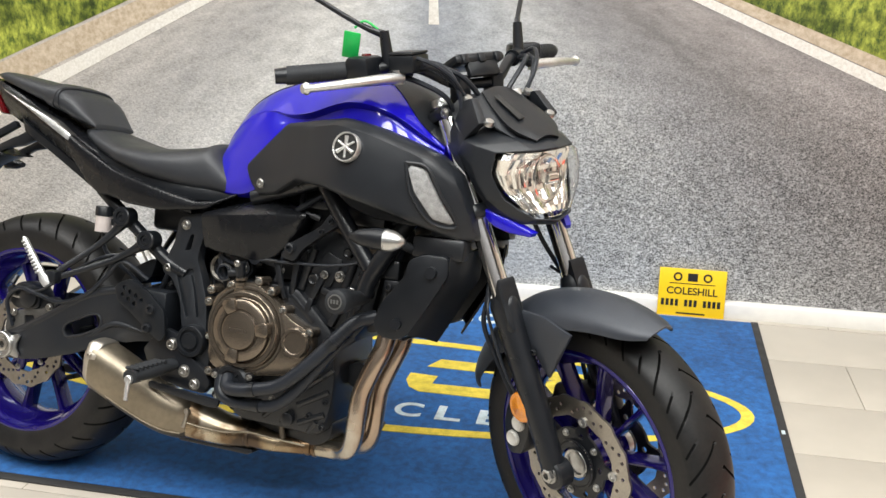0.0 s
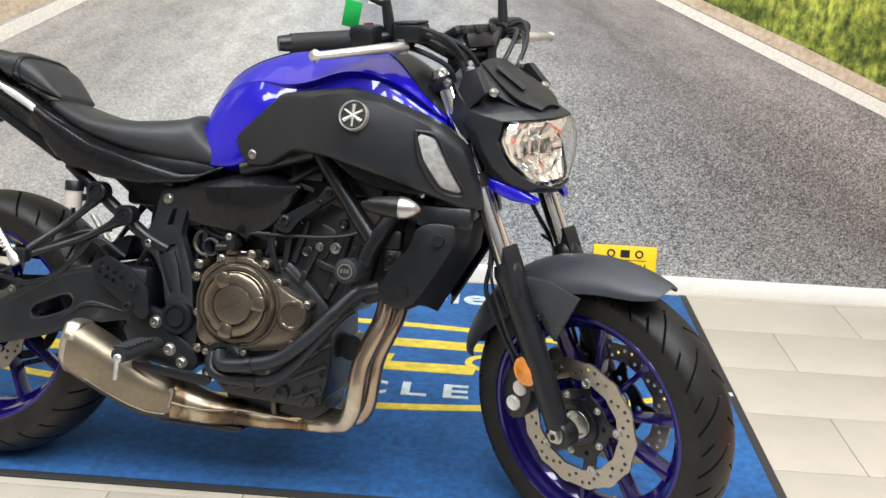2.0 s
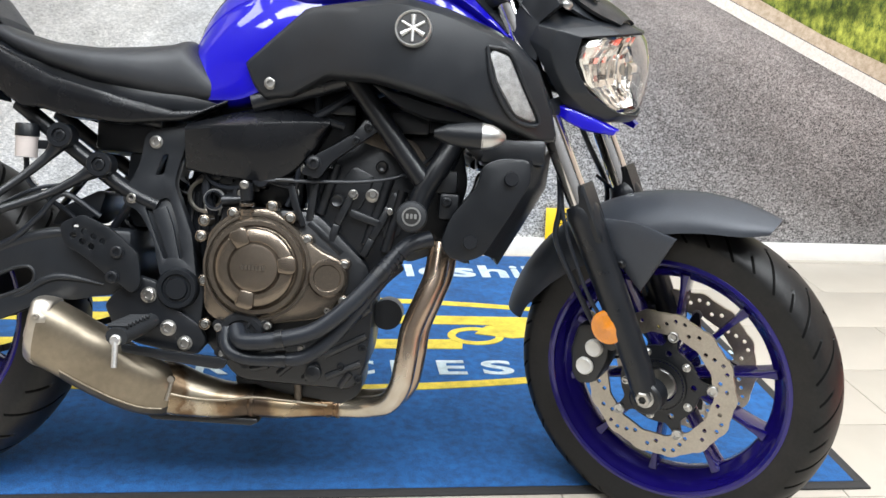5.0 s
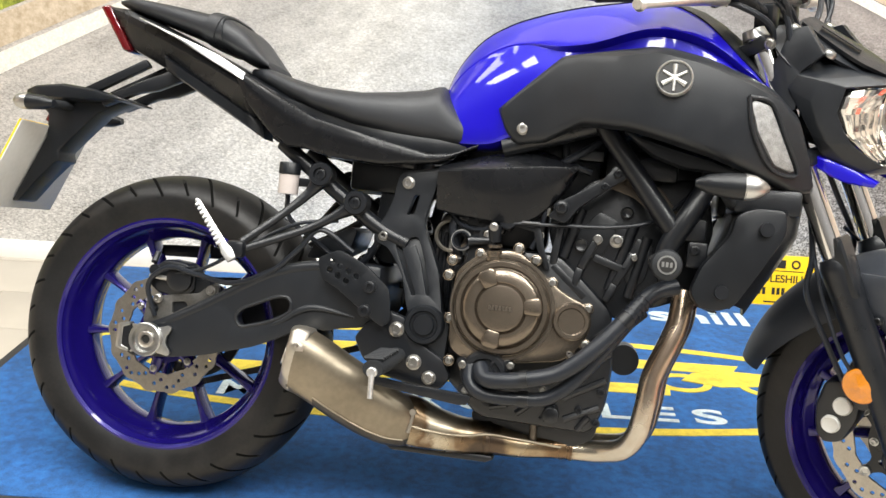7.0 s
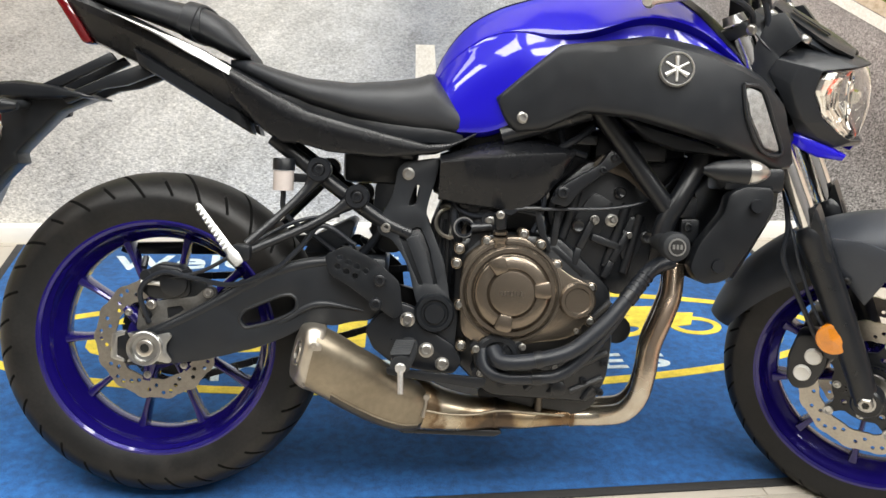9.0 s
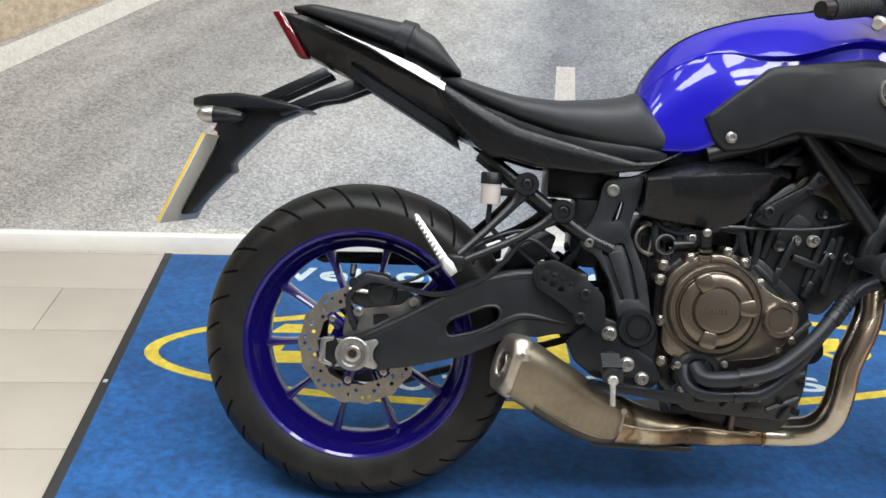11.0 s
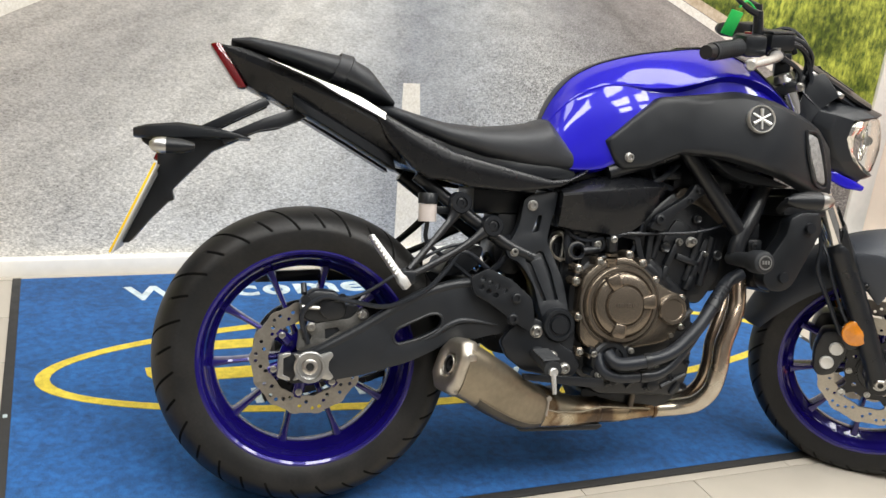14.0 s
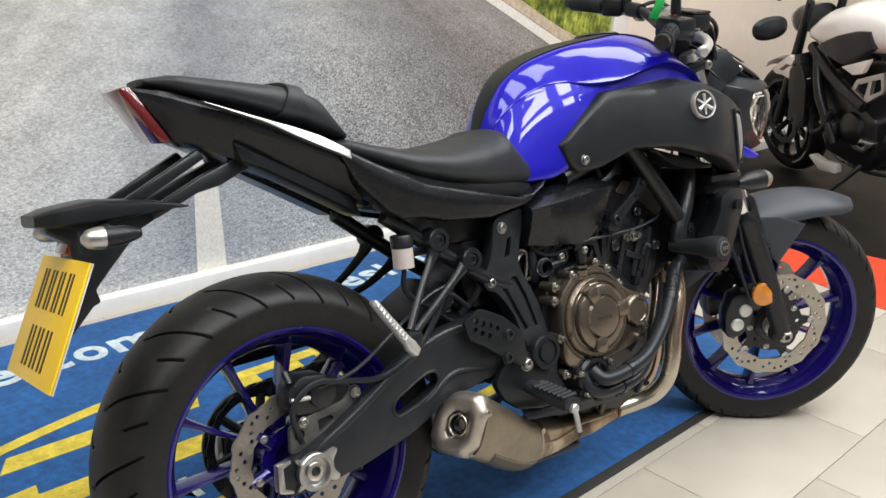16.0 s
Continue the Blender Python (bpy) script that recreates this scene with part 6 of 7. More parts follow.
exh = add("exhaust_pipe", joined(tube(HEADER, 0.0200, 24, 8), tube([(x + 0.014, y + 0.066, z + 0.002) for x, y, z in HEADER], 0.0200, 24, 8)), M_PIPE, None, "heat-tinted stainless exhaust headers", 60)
for y in (-0.034, 0.032):
    for x0 in (0.772, 0.790):
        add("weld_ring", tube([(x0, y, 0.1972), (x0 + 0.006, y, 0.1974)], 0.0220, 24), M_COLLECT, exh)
SHELL = []
for x, top, low, y, hy, lean in ((0.295, 0.3760, 0.259, -0.146, 0.056, 0.22), (0.330, 0.358, 0.239, -0.137, 0.056, 0.20), (0.365, 0.337, 0.216, -0.125, 0.055, 0.16), (0.410, 0.311, 0.190, -0.109, 0.054, 0.10), (0.450, 0.284, 0.175, -0.097, 0.050, 0.06), (0.487, 0.264, 0.171, -0.084, 0.045, 0.06), (0.502, 0.251, 0.179, -0.078, 0.038, 0.06)):
    ring = []
    for j in range(48):
        a = 2 * math.pi * j / 48
        v = math.copysign(abs(math.sin(a)) ** 0.74, math.sin(a)) * (top - low) / 2
        ring.append((x + lean * v, y - 0.20 * v + math.copysign(abs(math.cos(a)) ** 0.74, math.cos(a)) * hy, (top + low) / 2 + v))
    SHELL.append(ring)
SEC = []
for x, y, z, hy, hz, e in ((0.440, -0.078, 0.2260, 0.040, 0.0440, 2.3), (0.500, -0.069, 0.2170, 0.044, 0.0470, 2.3), (0.545, -0.059, 0.2060, 0.044, 0.0390, 2.3), (0.595, -0.051, 0.2000, 0.041, 0.0325, 2.3), (0.643, -0.038, 0.2010, 0.046, 0.0310, 2.3), (0.70, -0.024, 0.1955, 0.052, 0.0255, 2.6), (0.75, -0.010, 0.1965, 0.054, 0.0225, 3.0), (0.785, -0.001, 0.1975, 0.0555, 0.0212, 3.4)):
    ring = []
    for j in range(40):
        a = 2 * math.pi * j / 40
        ring.append((x, y + math.copysign(abs(math.cos(a)) ** (2 / e), math.cos(a)) * hy, z + math.copysign(abs(math.sin(a)) ** (2 / e), math.sin(a)) * hz))
    SEC.append(ring)


muff = add("muffler", loft(smooth_rings(SHELL)), M_MUFFLER, exh, "satin titanium-coloured stubby muffler with shade painted on its underside", 60)
# Thin skin over the lower shell; its dark colour stands for shade.
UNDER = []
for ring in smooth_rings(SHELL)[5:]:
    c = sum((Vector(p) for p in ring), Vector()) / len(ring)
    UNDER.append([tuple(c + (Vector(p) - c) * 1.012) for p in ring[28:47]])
add("underside", loft(UNDER, False, False), M_UNDERSHADE, muff, "muffler steel underside with shade painted in", 60)
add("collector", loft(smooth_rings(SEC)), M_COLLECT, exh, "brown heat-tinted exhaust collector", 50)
OCT = [(-0.060, -0.028), (-0.034, -0.057), (0.020, -0.057), (0.045, -0.031), (0.046, 0.026), (0.022, 0.056), (-0.034, 0.056), (-0.060, 0.026)]
OCT = [(u + (u2 - u) * t, v + (v2 - v) * t) for (u, v), (u2, v2) in zip(OCT, OCT[1:] + OCT[:1]) for t in (0.0, 0.12, 0.5, 0.88)]
OCT = [((a[0] + 2 * b[0] + c[0]) / 4, (a[1] + 2 * b[1] + c[1]) / 4) for a, b, c in zip(OCT[-1:] + OCT[:-1], OCT, OCT[1:] + OCT[:1])]
CAP_U, CAP_V, CAP_N = Vector((0.10, -0.96, 0.0)), Vector((0.22, -0.24, 0.94)), Vector((-0.91, -0.29, 0.28))
CAPS = []
for out, k, turn_in in ((-0.008, 0.97, 0.0), (-0.006, 1.03, 0.0), (0.010, 1.02, 0.3), (0.020, 0.985, 0.7), (0.027, 0.92, 1.0), (0.031, 0.85, 1.0), (0.0325, 0.78, 1.0), (0.0325, 0.46, 1.0), (0.0300, 0.43, 1.0), (0.016, 0.40, 1.0)):
    CAPS.append([tuple(Vector((0.297, -0.149, 0.317)) + CAP_U * (u * k * 1.07) + CAP_V * (v * k * 1.10) + CAP_N * out + Vector((-0.19 * turn_in * -u * k, 0, 0))) for u, v in OCT])
add("end_cap", loft(CAPS), M_CAP, muff, "brushed steel muffler end cap", 70)
face = Matrix.Translation(Vector((0.297, -0.150, 0.318)) + CAP_N * 0.026) @ pose(0, 0, 0, 0, 0, 106) @ pose(0, 0, 0, 14)
add("outlet", lathe([(-0.006, 0.0205), (0.0075, 0.0205), (0.0085, 0.0195), (0.0075, 0.0180), (-0.016, 0.0175)], (0, 0), 36), M_STEEL, muff, "round steel outlet lip").data.transform(face)
add("outlet_bore", lathe([(0.0030, 0.0179), (-0.022, 0.0170), (-0.022, 0.0)], (0, 0), 36), M_INK, muff, "black inside of the outlet").data.transform(face)
add("outlet_ring", lathe([(-0.016, 0.0130), (0.0010, 0.0130), (0.0018, 0.0120), (0.0010, 0.0110), (-0.016, 0.0110)], (0, 0), 32, True), M_ENGINE, muff).data.transform(face)
for x, y, z in ((0.300, -0.203, 0.350), (0.283, -0.170, 0.272), (0.425, -0.147, 0.275), (0.371, -0.138, 0.236)):
    bolt(x, y, z, 0.0058, 0.006, M_CAP, muff)
add("seam", tube([r[0] for r in UNDER[::4]], 0.0016, 8), M_MUFFLER, muff)
add("heat_shield", plate([(0.462, 0.1585), (0.450, 0.166), (0.470, 0.172), (0.650, 0.172), (0.655, 0.166), (0.640, 0.1585)], -0.070, 0.040, 0.003), M_ENGINE, exh, "dark flat plate under the collector")
for x0, c, hy, hz in ((0.640, (-0.0385, 0.2010), 0.0475, 0.0325),):
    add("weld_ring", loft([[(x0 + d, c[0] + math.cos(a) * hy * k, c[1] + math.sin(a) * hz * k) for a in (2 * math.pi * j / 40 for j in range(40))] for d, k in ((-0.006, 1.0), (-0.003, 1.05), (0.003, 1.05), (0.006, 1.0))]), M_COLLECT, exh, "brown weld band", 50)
add("weld_bead", tube([(0.500, -0.1135, 0.217), (0.545, -0.1035, 0.209), (0.595, -0.092, 0.207), (0.645, -0.084, 0.214), (0.70, -0.075, 0.210), (0.775, -0.0565, 0.202)], 0.0026, 8), M_MUFFLER, exh, "brown weld seam")
add("pinch_bolt", joined(tube([(0.499, -0.118, 0.205), (0.505, -0.114, 0.240)], 0.0042, 8), lathe([(-0.112, 0.006), (-0.120, 0.006), (-0.120, 0.0)], (0.505, 0.243), 12)), M_CAP, exh)
add("lambda_sensor", tube([(0.722, -0.062, 0.212), (0.722, -0.078, 0.250)], [0.0075, 0.006], 10), M_HEAD, exh)

# radiator and shrouds
rad = add("radiator", box((-0.014, -0.142, -0.12), (0.018, 0.142, 0.12), 0.004, pose(1.030, 0, 0.600, 0, 18)), M_ENGINE, None, "black radiator between plastic shrouds")
for i in range(24):
    add("fin", box((0.018, -0.138, -0.118 + 0.0100 * i), (0.021, 0.138, -0.115 + 0.0100 * i), 0, pose(1.030, 0, 0.600, 0, 18)), M_INK, rad)
for s in (-1, 1):
    sh = add("radiator_shroud", plate([(1.024, 0.650), (1.054, 0.664), (1.104, 0.664), (1.108, 0.626), (1.072, 0.560), (1.037, 0.500), (1.012, 0.488), (0.979, 0.490), (0.961, 0.514), (0.976, 0.559), (1.018, 0.616)], s * 0.145, lambda x, z: s * (0.182 + 0.15 * (1.08 - x) * 0.3), 0.006, 0.012), M_PLASTIC, rad, "matt black radiator shroud")
    bm = loft([[(1.104, s * 0.170, 0.664), (1.107, s * 0.172, 0.626), (1.071, s * 0.176, 0.560), (1.036, s * 0.178, 0.500)], [(1.128, s * 0.140, 0.672), (1.126, s * 0.142, 0.625), (1.090, s * 0.142, 0.556), (1.056, s * 0.142, 0.494)], [(1.148, s * 0.082, 0.690), (1.142, s * 0.082, 0.622), (1.104, s * 0.082, 0.550), (1.066, s * 0.082, 0.480)]], False, False)
    bmesh.ops.recalc_face_normals(bm, faces=bm.faces)
    bmesh.ops.solidify(bm, geom=bm.faces[:], thickness=0.005)
    add("shroud_front", bm, M_PLASTIC, sh)
    add("shroud_top", box((1.020, min(s * 0.165, s * 0.06), 0.655), (1.130, max(s * 0.165, s * 0.06), 0.700), 0.008), M_ENGINE, sh)
    for bx, bz in ((1.074, 0.630), (1.012, 0.520)):
        add("boss", lathe([(s * 0.182, 0.0125), (s * 0.192, 0.0115), (s * 0.192, 0.0)], (bx, bz), 20), M_FRAME, sh)
    fi = add("front_indicator", body([(0.966, 0.006, 0.692, 0.704), (0.985, 0.015, 0.683, 0.713), (1.015, 0.021, 0.678, 0.718), (1.042, 0.022, 0.677, 0.719)], 16, 20, 2.2), M_PLASTIC, rad, "black front indicator")
    fi.data.transform(Matrix.Translation((-0.024, s * 0.288, -0.009)))
    fl = add("lens", body([(1.040, 0.0224, 0.6765, 0.7195), (1.056, 0.020, 0.679, 0.717), (1.070, 0.013, 0.686, 0.710), (1.078, 0.004, 0.694, 0.702)], 12, 20, 2.1), M_ALU, fi, "silvery clear lens")
    fl.data.transform(Matrix.Translation((-0.024, s * 0.288, -0.009)))
    add("stalk", tube([(1.02, s * 0.15, 0.668), (1.000, s * 0.20, 0.682), (0.992, s * 0.272, 0.688)], [0.010, 0.0085, 0.0115], 12, 4), M_RUBBER, fi)

# ---- front end, drawn straight and then turned ----
fork = addf("triple_clamp", box((-0.045, -0.125, -0.015), (0.030, 0.125, 0.012), 0.010, pose(1.098, 0, 0.972, 0, -24.8)), M_FRAME, None, "black fork triple clamp")
addf("lower_clamp", box((-0.045, -0.125, -0.02), (0.030, 0.125, 0.012), 0.010, pose(1.185, 0, 0.785, 0, -24.8)), M_FRAME, fork)
for s in (-1, 1):
    y = s * 0.098
    addf("fork_tube", tube([(1.098, y, 0.985), (1.278, y, 0.585)], 0.0205, 24), M_CHROME, fork, "polished chrome fork tube")
    addf("fork_cap", tube([(1.094, y, 0.985), (1.088, y, 1.000)], [0.023, 0.019], 20), M_ALU, fork)
    addf("fork_lower", tube([(1.258, y, 0.625), (1.268, y, 0.607), (1.292, y, 0.552), (1.350, y, 0.420), (1.385, y, 0.335), (1.400, y, 0.290)], [0.025, 0.031, 0.0285, 0.026, 0.0245, 0.023], 24, 6), M_FRAME, fork, "black fork lower leg")
    addf("fork_foot", lathe([(y - s * 0.022, 0.0), (y - s * 0.022, 0.030), (y + s * 0.010, 0.030), (y + s * 0.014, 0.026), (y + s * 0.014, 0.0)], (1.402, 0.292), 28), M_FRAME, fork)
    addf("axle_nut", lathe([(y + s * 0.016, 0.0), (y + s * 0.016, 0.0145), (y + s * 0.024, 0.0145), (y + s * 0.026, 0.0125), (y + s * 0.026, 0.0075), (y + s * 0.019, 0.007), (y + s * 0.019, 0.0)], (1.402, 0.295), 6), M_BOLT, fork)
    addf("axle_washer", lathe([(y + s * 0.012, 0.0), (y + s * 0.012, 0.0175), (y + s * 0.0165, 0.0175), (y + s * 0.0165, 0.0)], (1.402, 0.295), 28), M_ALU, fork)
    addf("fork_guard", skin([(1.268, 0.640), (1.272, 0.668), (1.284, 0.640), (1.312, 0.570)], [(1.266, 0.630), (1.270, 0.606), (1.280, 0.585), (1.305, 0.560)], lambda x, z: 0.123, 12, 5, 0.040, 0.004, side=s), M_PLASTIC, fork)
    fc = addf("front_caliper", joined(plate([(1.252, 0.300), (1.248, 0.350), (1.262, 0.400), (1.300, 0.408), (1.326, 0.392), (1.322, 0.340), (1.300, 0.292), (1.268, 0.282)], s * 0.040, s * 0.094, 0.008, 0.012), plate([(1.300, 0.400), (1.318, 0.412), (1.350, 0.405), (1.352, 0.378), (1.330, 0.360), (1.312, 0.366)], s * 0.062, s * 0.096, 0.005, 0.006)), M_ENGINE, fork, "black front brake caliper")
    for cx, cz in ((1.297, 0.362), (1.280, 0.324)):
        addf("piston_cap", lathe([(s * 0.090, 0.0165), (s * 0.099, 0.0165), (s * 0.102, 0.014), (s * 0.100, 0.010), (s * 0.100, 0.0)], (cx, cz), 28), M_WHITE, fc, "pale grey round cap")
    addf("amber_reflector", lathe([(s * 0.112, 0.0), (s * 0.112, 0.031), (s * 0.120, 0.031), (s * 0.122, 0.029), (s * 0.123, 0.0)], (1.330, 0.415), 40), M_ORANGE, fork, "round amber reflector")
    addf("reflector_face", lathe([(s * 0.1215, 0.0275), (s * 0.1268, 0.0)], (1.330, 0.415), 9), M_ORANGE, fork, "faceted amber face", 1)
    addf("reflector_bracket", box((1.315, s * 0.112 if s < 0 else 0.085, 0.395), (1.350, -0.085 if s < 0 else 0.112, 0.435), 0.003), M_FRAME, fork)
    addf("brake_hose", tube([(1.300, s * 0.100, 0.400), (1.262, s * 0.112, 0.480), (1.225, s * 0.118, 0.560), (1.225, s * 0.105, 0.620), (1.200, s * 0.07, 0.70), (1.16, s * 0.05, 0.80)], 0.0052, 8, 7), M_HOSE, fork)
    addf("sensor_lead", tube([(1.345, s * 0.085, 0.390), (1.300, s * 0.116, 0.450), (1.258, s * 0.122, 0.545), (1.240, s * 0.120, 0.600), (1.215, s * 0.08, 0.64)], 0.0035, 8, 7), M_HOSE, fork)

# front fender
def fender_mesh():
    secs = []
    for i in range(34):
        t = i / 33
        a = radians(60 + 106 * t)
        crown = 0.350 - 0.014 * math.sin(math.pi * t) + 0.012 * (1 - t) ** 2 - 0.016 * t * t
        half = hermite(t, [(0, 0.036), (0.03, 0.052), (0.10, 0.066), (0.25, 0.078), (0.5, 0.086), (0.75, 0.080), (0.93, 0.064), (1.0, 0.045)])
        drop = hermite(t, [(0, 0.020), (0.05, 0.036), (0.12, 0.046), (0.3, 0.062), (0.55, 0.082), (0.8, 0.070), (1.0, 0.045)])
        ring = []
        for j in range(17):
            v = -1 + 2 * j / 16
            y = half * math.sin(v * math.pi / 2 * 0.98)
            r = crown - drop * (1 - math.cos(v * math.pi / 2)) ** 0.9
            if abs(v) < 0.3:
                r += 0.004 * (1 - abs(v) / 0.3)
            ring.append((1.40 + r * math.cos(a), y, 0.30 + r * math.sin(a)))
        secs.append(ring)
    bm = loft(secs, False, False)
    bmesh.ops.recalc_face_normals(bm, faces=bm.faces)
    bmesh.ops.solidify(bm, geom=bm.faces[:], thickness=0.004)
    return bm


fend = addf("front_fender", fender_mesh(), M_FENDER, None, "graphite grey front fender", 40)
for s in (-1, 1):
    addf("fender_stay", skin([(1.262, 0.590), (1.300, 0.600), (1.360, 0.600), (1.430, 0.580)], [(1.285, 0.560), (1.330, 0.525), (1.372, 0.478), (1.410, 0.545)], lambda x, z: 0.086, 14, 6, 0.006, 0.003, side=s), M_FENDER, fend)
    bolt(1.338, s * 0.089, 0.525, 0.008, 0.006, M_FRAME, fend, True, s)

# headlight, cowl, screen
cowl = addf("headlight_cowl", body([(1.165, 0.060, 0.805, 0.930), (1.20, 0.082, 0.800, 0.930), (1.240, 0.082, 0.800, 0.900)], 12, 28, 3.2), M_PLASTIC, None, "dark grey headlight cowl", 40)
FRONT_EDGE = [(1.322, 0, 0.914), (1.306, 0.055, 0.913), (1.254, 0.100, 0.909), (1.245, 0.106, 0.868), (1.253, 0.101, 0.845), (1.266, 0.092, 0.818), (1.288, 0.071, 0.795), (1.308, 0.049, 0.777), (1.322, 0, 0.769)]
MIDDLE = [(1.288, 0, 0.929), (1.272, 0.060, 0.928), (1.216, 0.117, 0.922), (1.206, 0.123, 0.886), (1.218, 0.119, 0.850), (1.235, 0.108, 0.815), (1.256, 0.084, 0.786), (1.286, 0.058, 0.767), (1.308, 0, 0.760)]
REAR_EDGE = [(1.195, 0, 0.962), (1.190, 0.070, 0.951), (1.176, 0.116, 0.930), (1.164, 0.121, 0.905), (1.185, 0.120, 0.870), (1.205, 0.113, 0.832), (1.220, 0.098, 0.797), (1.262, 0.068, 0.764), (1.290, 0, 0.757)]
bm = loft([[(x, -y, z) for x, y, z in edge[:0:-1]] + edge for edge in (FRONT_EDGE, MIDDLE, REAR_EDGE)], False, False)
bmesh.ops.recalc_face_normals(bm, faces=bm.faces)
bmesh.ops.solidify(bm, geom=bm.faces[:], thickness=0.005)
rounded(bm, 0.0035, 3, 11)
addf("surround", bm, M_COVER, cowl, "dark grey faceted headlight surround", 25)
shoulder = [[(1.196, 0, 0.958), (1.191, 0.069, 0.950), (1.177, 0.115, 0.930)], [(1.160, 0, 0.985), (1.156, 0.076, 0.984), (1.148, 0.111, 0.955)], [(1.120, 0, 1.010), (1.120, 0.068, 1.009), (1.116, 0.098, 0.986)]]
bm = loft([[(x, -y, z) for x, y, z in edge[:0:-1]] + edge for edge in shoulder], False, False)
bmesh.ops.recalc_face_normals(bm, faces=bm.faces)
bmesh.ops.solidify(bm, geom=bm.faces[:], thickness=0.004)
rounded(bm, 0.004, 3, 11)
addf("shoulder", bm, M_COVER, cowl, "dark grey cowl top beside the fly screen", 25)
LENS = []
LENS_ROWS = ((0.908, 0.084, 1.246, 1.312), (0.898, 0.098, 1.242, 1.318), (0.870, 0.101, 1.241, 1.325), (0.838, 0.093, 1.250, 1.327), (0.810, 0.073, 1.274, 1.323), (0.788, 0.055, 1.292, 1.318), (0.778, 0.034, 1.296, 1.312))
for z, w, xs, xf in LENS_ROWS:
    LENS.append([(xs + (xf - xs) * math.cos(v * math.pi / 2) ** 0.72, w * (abs(math.sin(v * math.pi / 2)) ** 0.9) * (1 if v > 0 else -1), z) for v in np.linspace(-1, 1, 23)])
bm = loft(LENS, False, False)
bmesh.ops.recalc_face_normals(bm, faces=bm.faces)
bmesh.ops.solidify(bm, geom=bm.faces[:], thickness=0.0025)
lens = addf("lens", bm, M_GLASS, cowl, "clear faceted headlight lens", 30)
lens.visible_shadow = False
facets = []
zs = [q[0] for q in LENS_ROWS][::-1]
for i in range(13):
    u = -1 + 2 * i / 12
    z = 0.844 - 0.060 * u
    w, xs, xf = (float(np.interp(z, zs, [q[c] for q in LENS_ROWS][::-1])) for c in (1, 2, 3))
    row = []
    for j in range(33):
        v = -1 + 2 * j / 32
        x = xs + (xf - xs) * math.cos(v * math.pi / 2) ** 0.72 if abs(v) < 1 else xs
        flute = (0.0030 if j % 4 in (1, 2) else 0.0) + (0.0022 if i % 4 in (1, 2) else 0.0)
        row.append((x - 0.006 - 0.058 * (1 - v * v) * (1 - 0.75 * u * u) + flute, 0.95 * w * abs(math.sin(v * math.pi / 2)) ** 0.9 * (1 if v > 0 else -1), z))
    facets.append(row)
addf("reflector_bowl", loft(facets, False, False), M_REFLECTOR, cowl, "faceted chrome reflector", 4)
addf("inner_bezel", tube([(1.290, 0.036 * math.cos(a), 0.850 + 0.044 * math.sin(a)) for a in np.linspace(0, 2 * math.pi, 25)], 0.0035, 8, 1, False), M_CHROME, cowl)
addf("bulb_shield", lathe([(-0.012, 0.0), (-0.012, 0.012), (0.012, 0.012), (0.012, 0.0)], (1.298, 0.852), 20), M_CHROME, cowl)
for s in (-1, 1):
    addf("cowl_stay", plate([(1.126, 0.926), (1.134, 0.910), (1.158, 0.880), (1.178, 0.868), (1.186, 0.905), (1.180, 0.932), (1.200, 0.950), (1.215, 0.962), (1.178, 1.008), (1.152, 1.000), (1.140, 0.962)], lambda x, z: s * (0.098 - 0.25 * max(0, z - 0.92)), lambda x, z: s * (0.119 - 0.30 * max(0, z - 0.92)), 0.003, 0.004), M_COVER, cowl, "dark grey cowl bracket", 30)
    bolt(1.128, s * 0.119, 0.978, 0.010, 0.007, None, cowl, True, s)
    addf("chin_panel", skin([(1.186, 0.800), (1.235, 0.788), (1.275, 0.768), (1.303, 0.750)], [(1.190, 0.788), (1.225, 0.768), (1.258, 0.750), (1.298, 0.742)], lambda x, z: 0.098 - 0.62 * max(0, x - 1.235), 14, 5, 0.014, 0.003, side=s), M_BLUE, cowl, "glossy blue chin panel")
def screen_mesh(w_table, x0, x1, lift, thick, sag):
    rows = []
    for t in np.linspace(0, 1, 11):
        x = x0 + (x1 - x0) * t
        z = 1.034 - 0.60 * (x - 1.118) + lift
        w = hermite(t, w_table)
        rows.append([(x, w * v, z - sag * abs(v) ** 2) for v in np.linspace(-1, 1, 13)])
    bm = loft(rows, False, False)
    bmesh.ops.recalc_face_normals(bm, faces=bm.faces)
    bmesh.ops.solidify(bm, geom=bm.faces[:], thickness=thick)
    return bm


screen = addf("fly_screen", screen_mesh([(0, 0.058), (0.3, 0.076), (0.6, 0.072), (1, 0.044)], 1.142, 1.278, 0.0, 0.006, 0.018), M_COVER, cowl, "dark grey fly screen", 40)
addf("screen_plate", screen_mesh([(0, 0.040), (0.4, 0.056), (0.75, 0.058), (1, 0.030)], 1.150, 1.294, 0.007, 0.006, 0.008), M_PLASTIC, screen, "raised matt black centre plate", 40)
addf("screen_slot", plate([(-0.040, -0.006), (0.040, -0.010), (0.044, 0.008), (-0.036, 0.010)], 0.0, 0.0025, 0.0008, 0.003), M_INK, screen, "narrow dark slot").data.transform(TURN_FRONT @ Matrix.Translation((1.212, -0.026, 0.9868)) @ pose(0, 0, 0, 0, 31) @ pose(0, 0, 0, 90) @ TURN_FRONT.inverted())
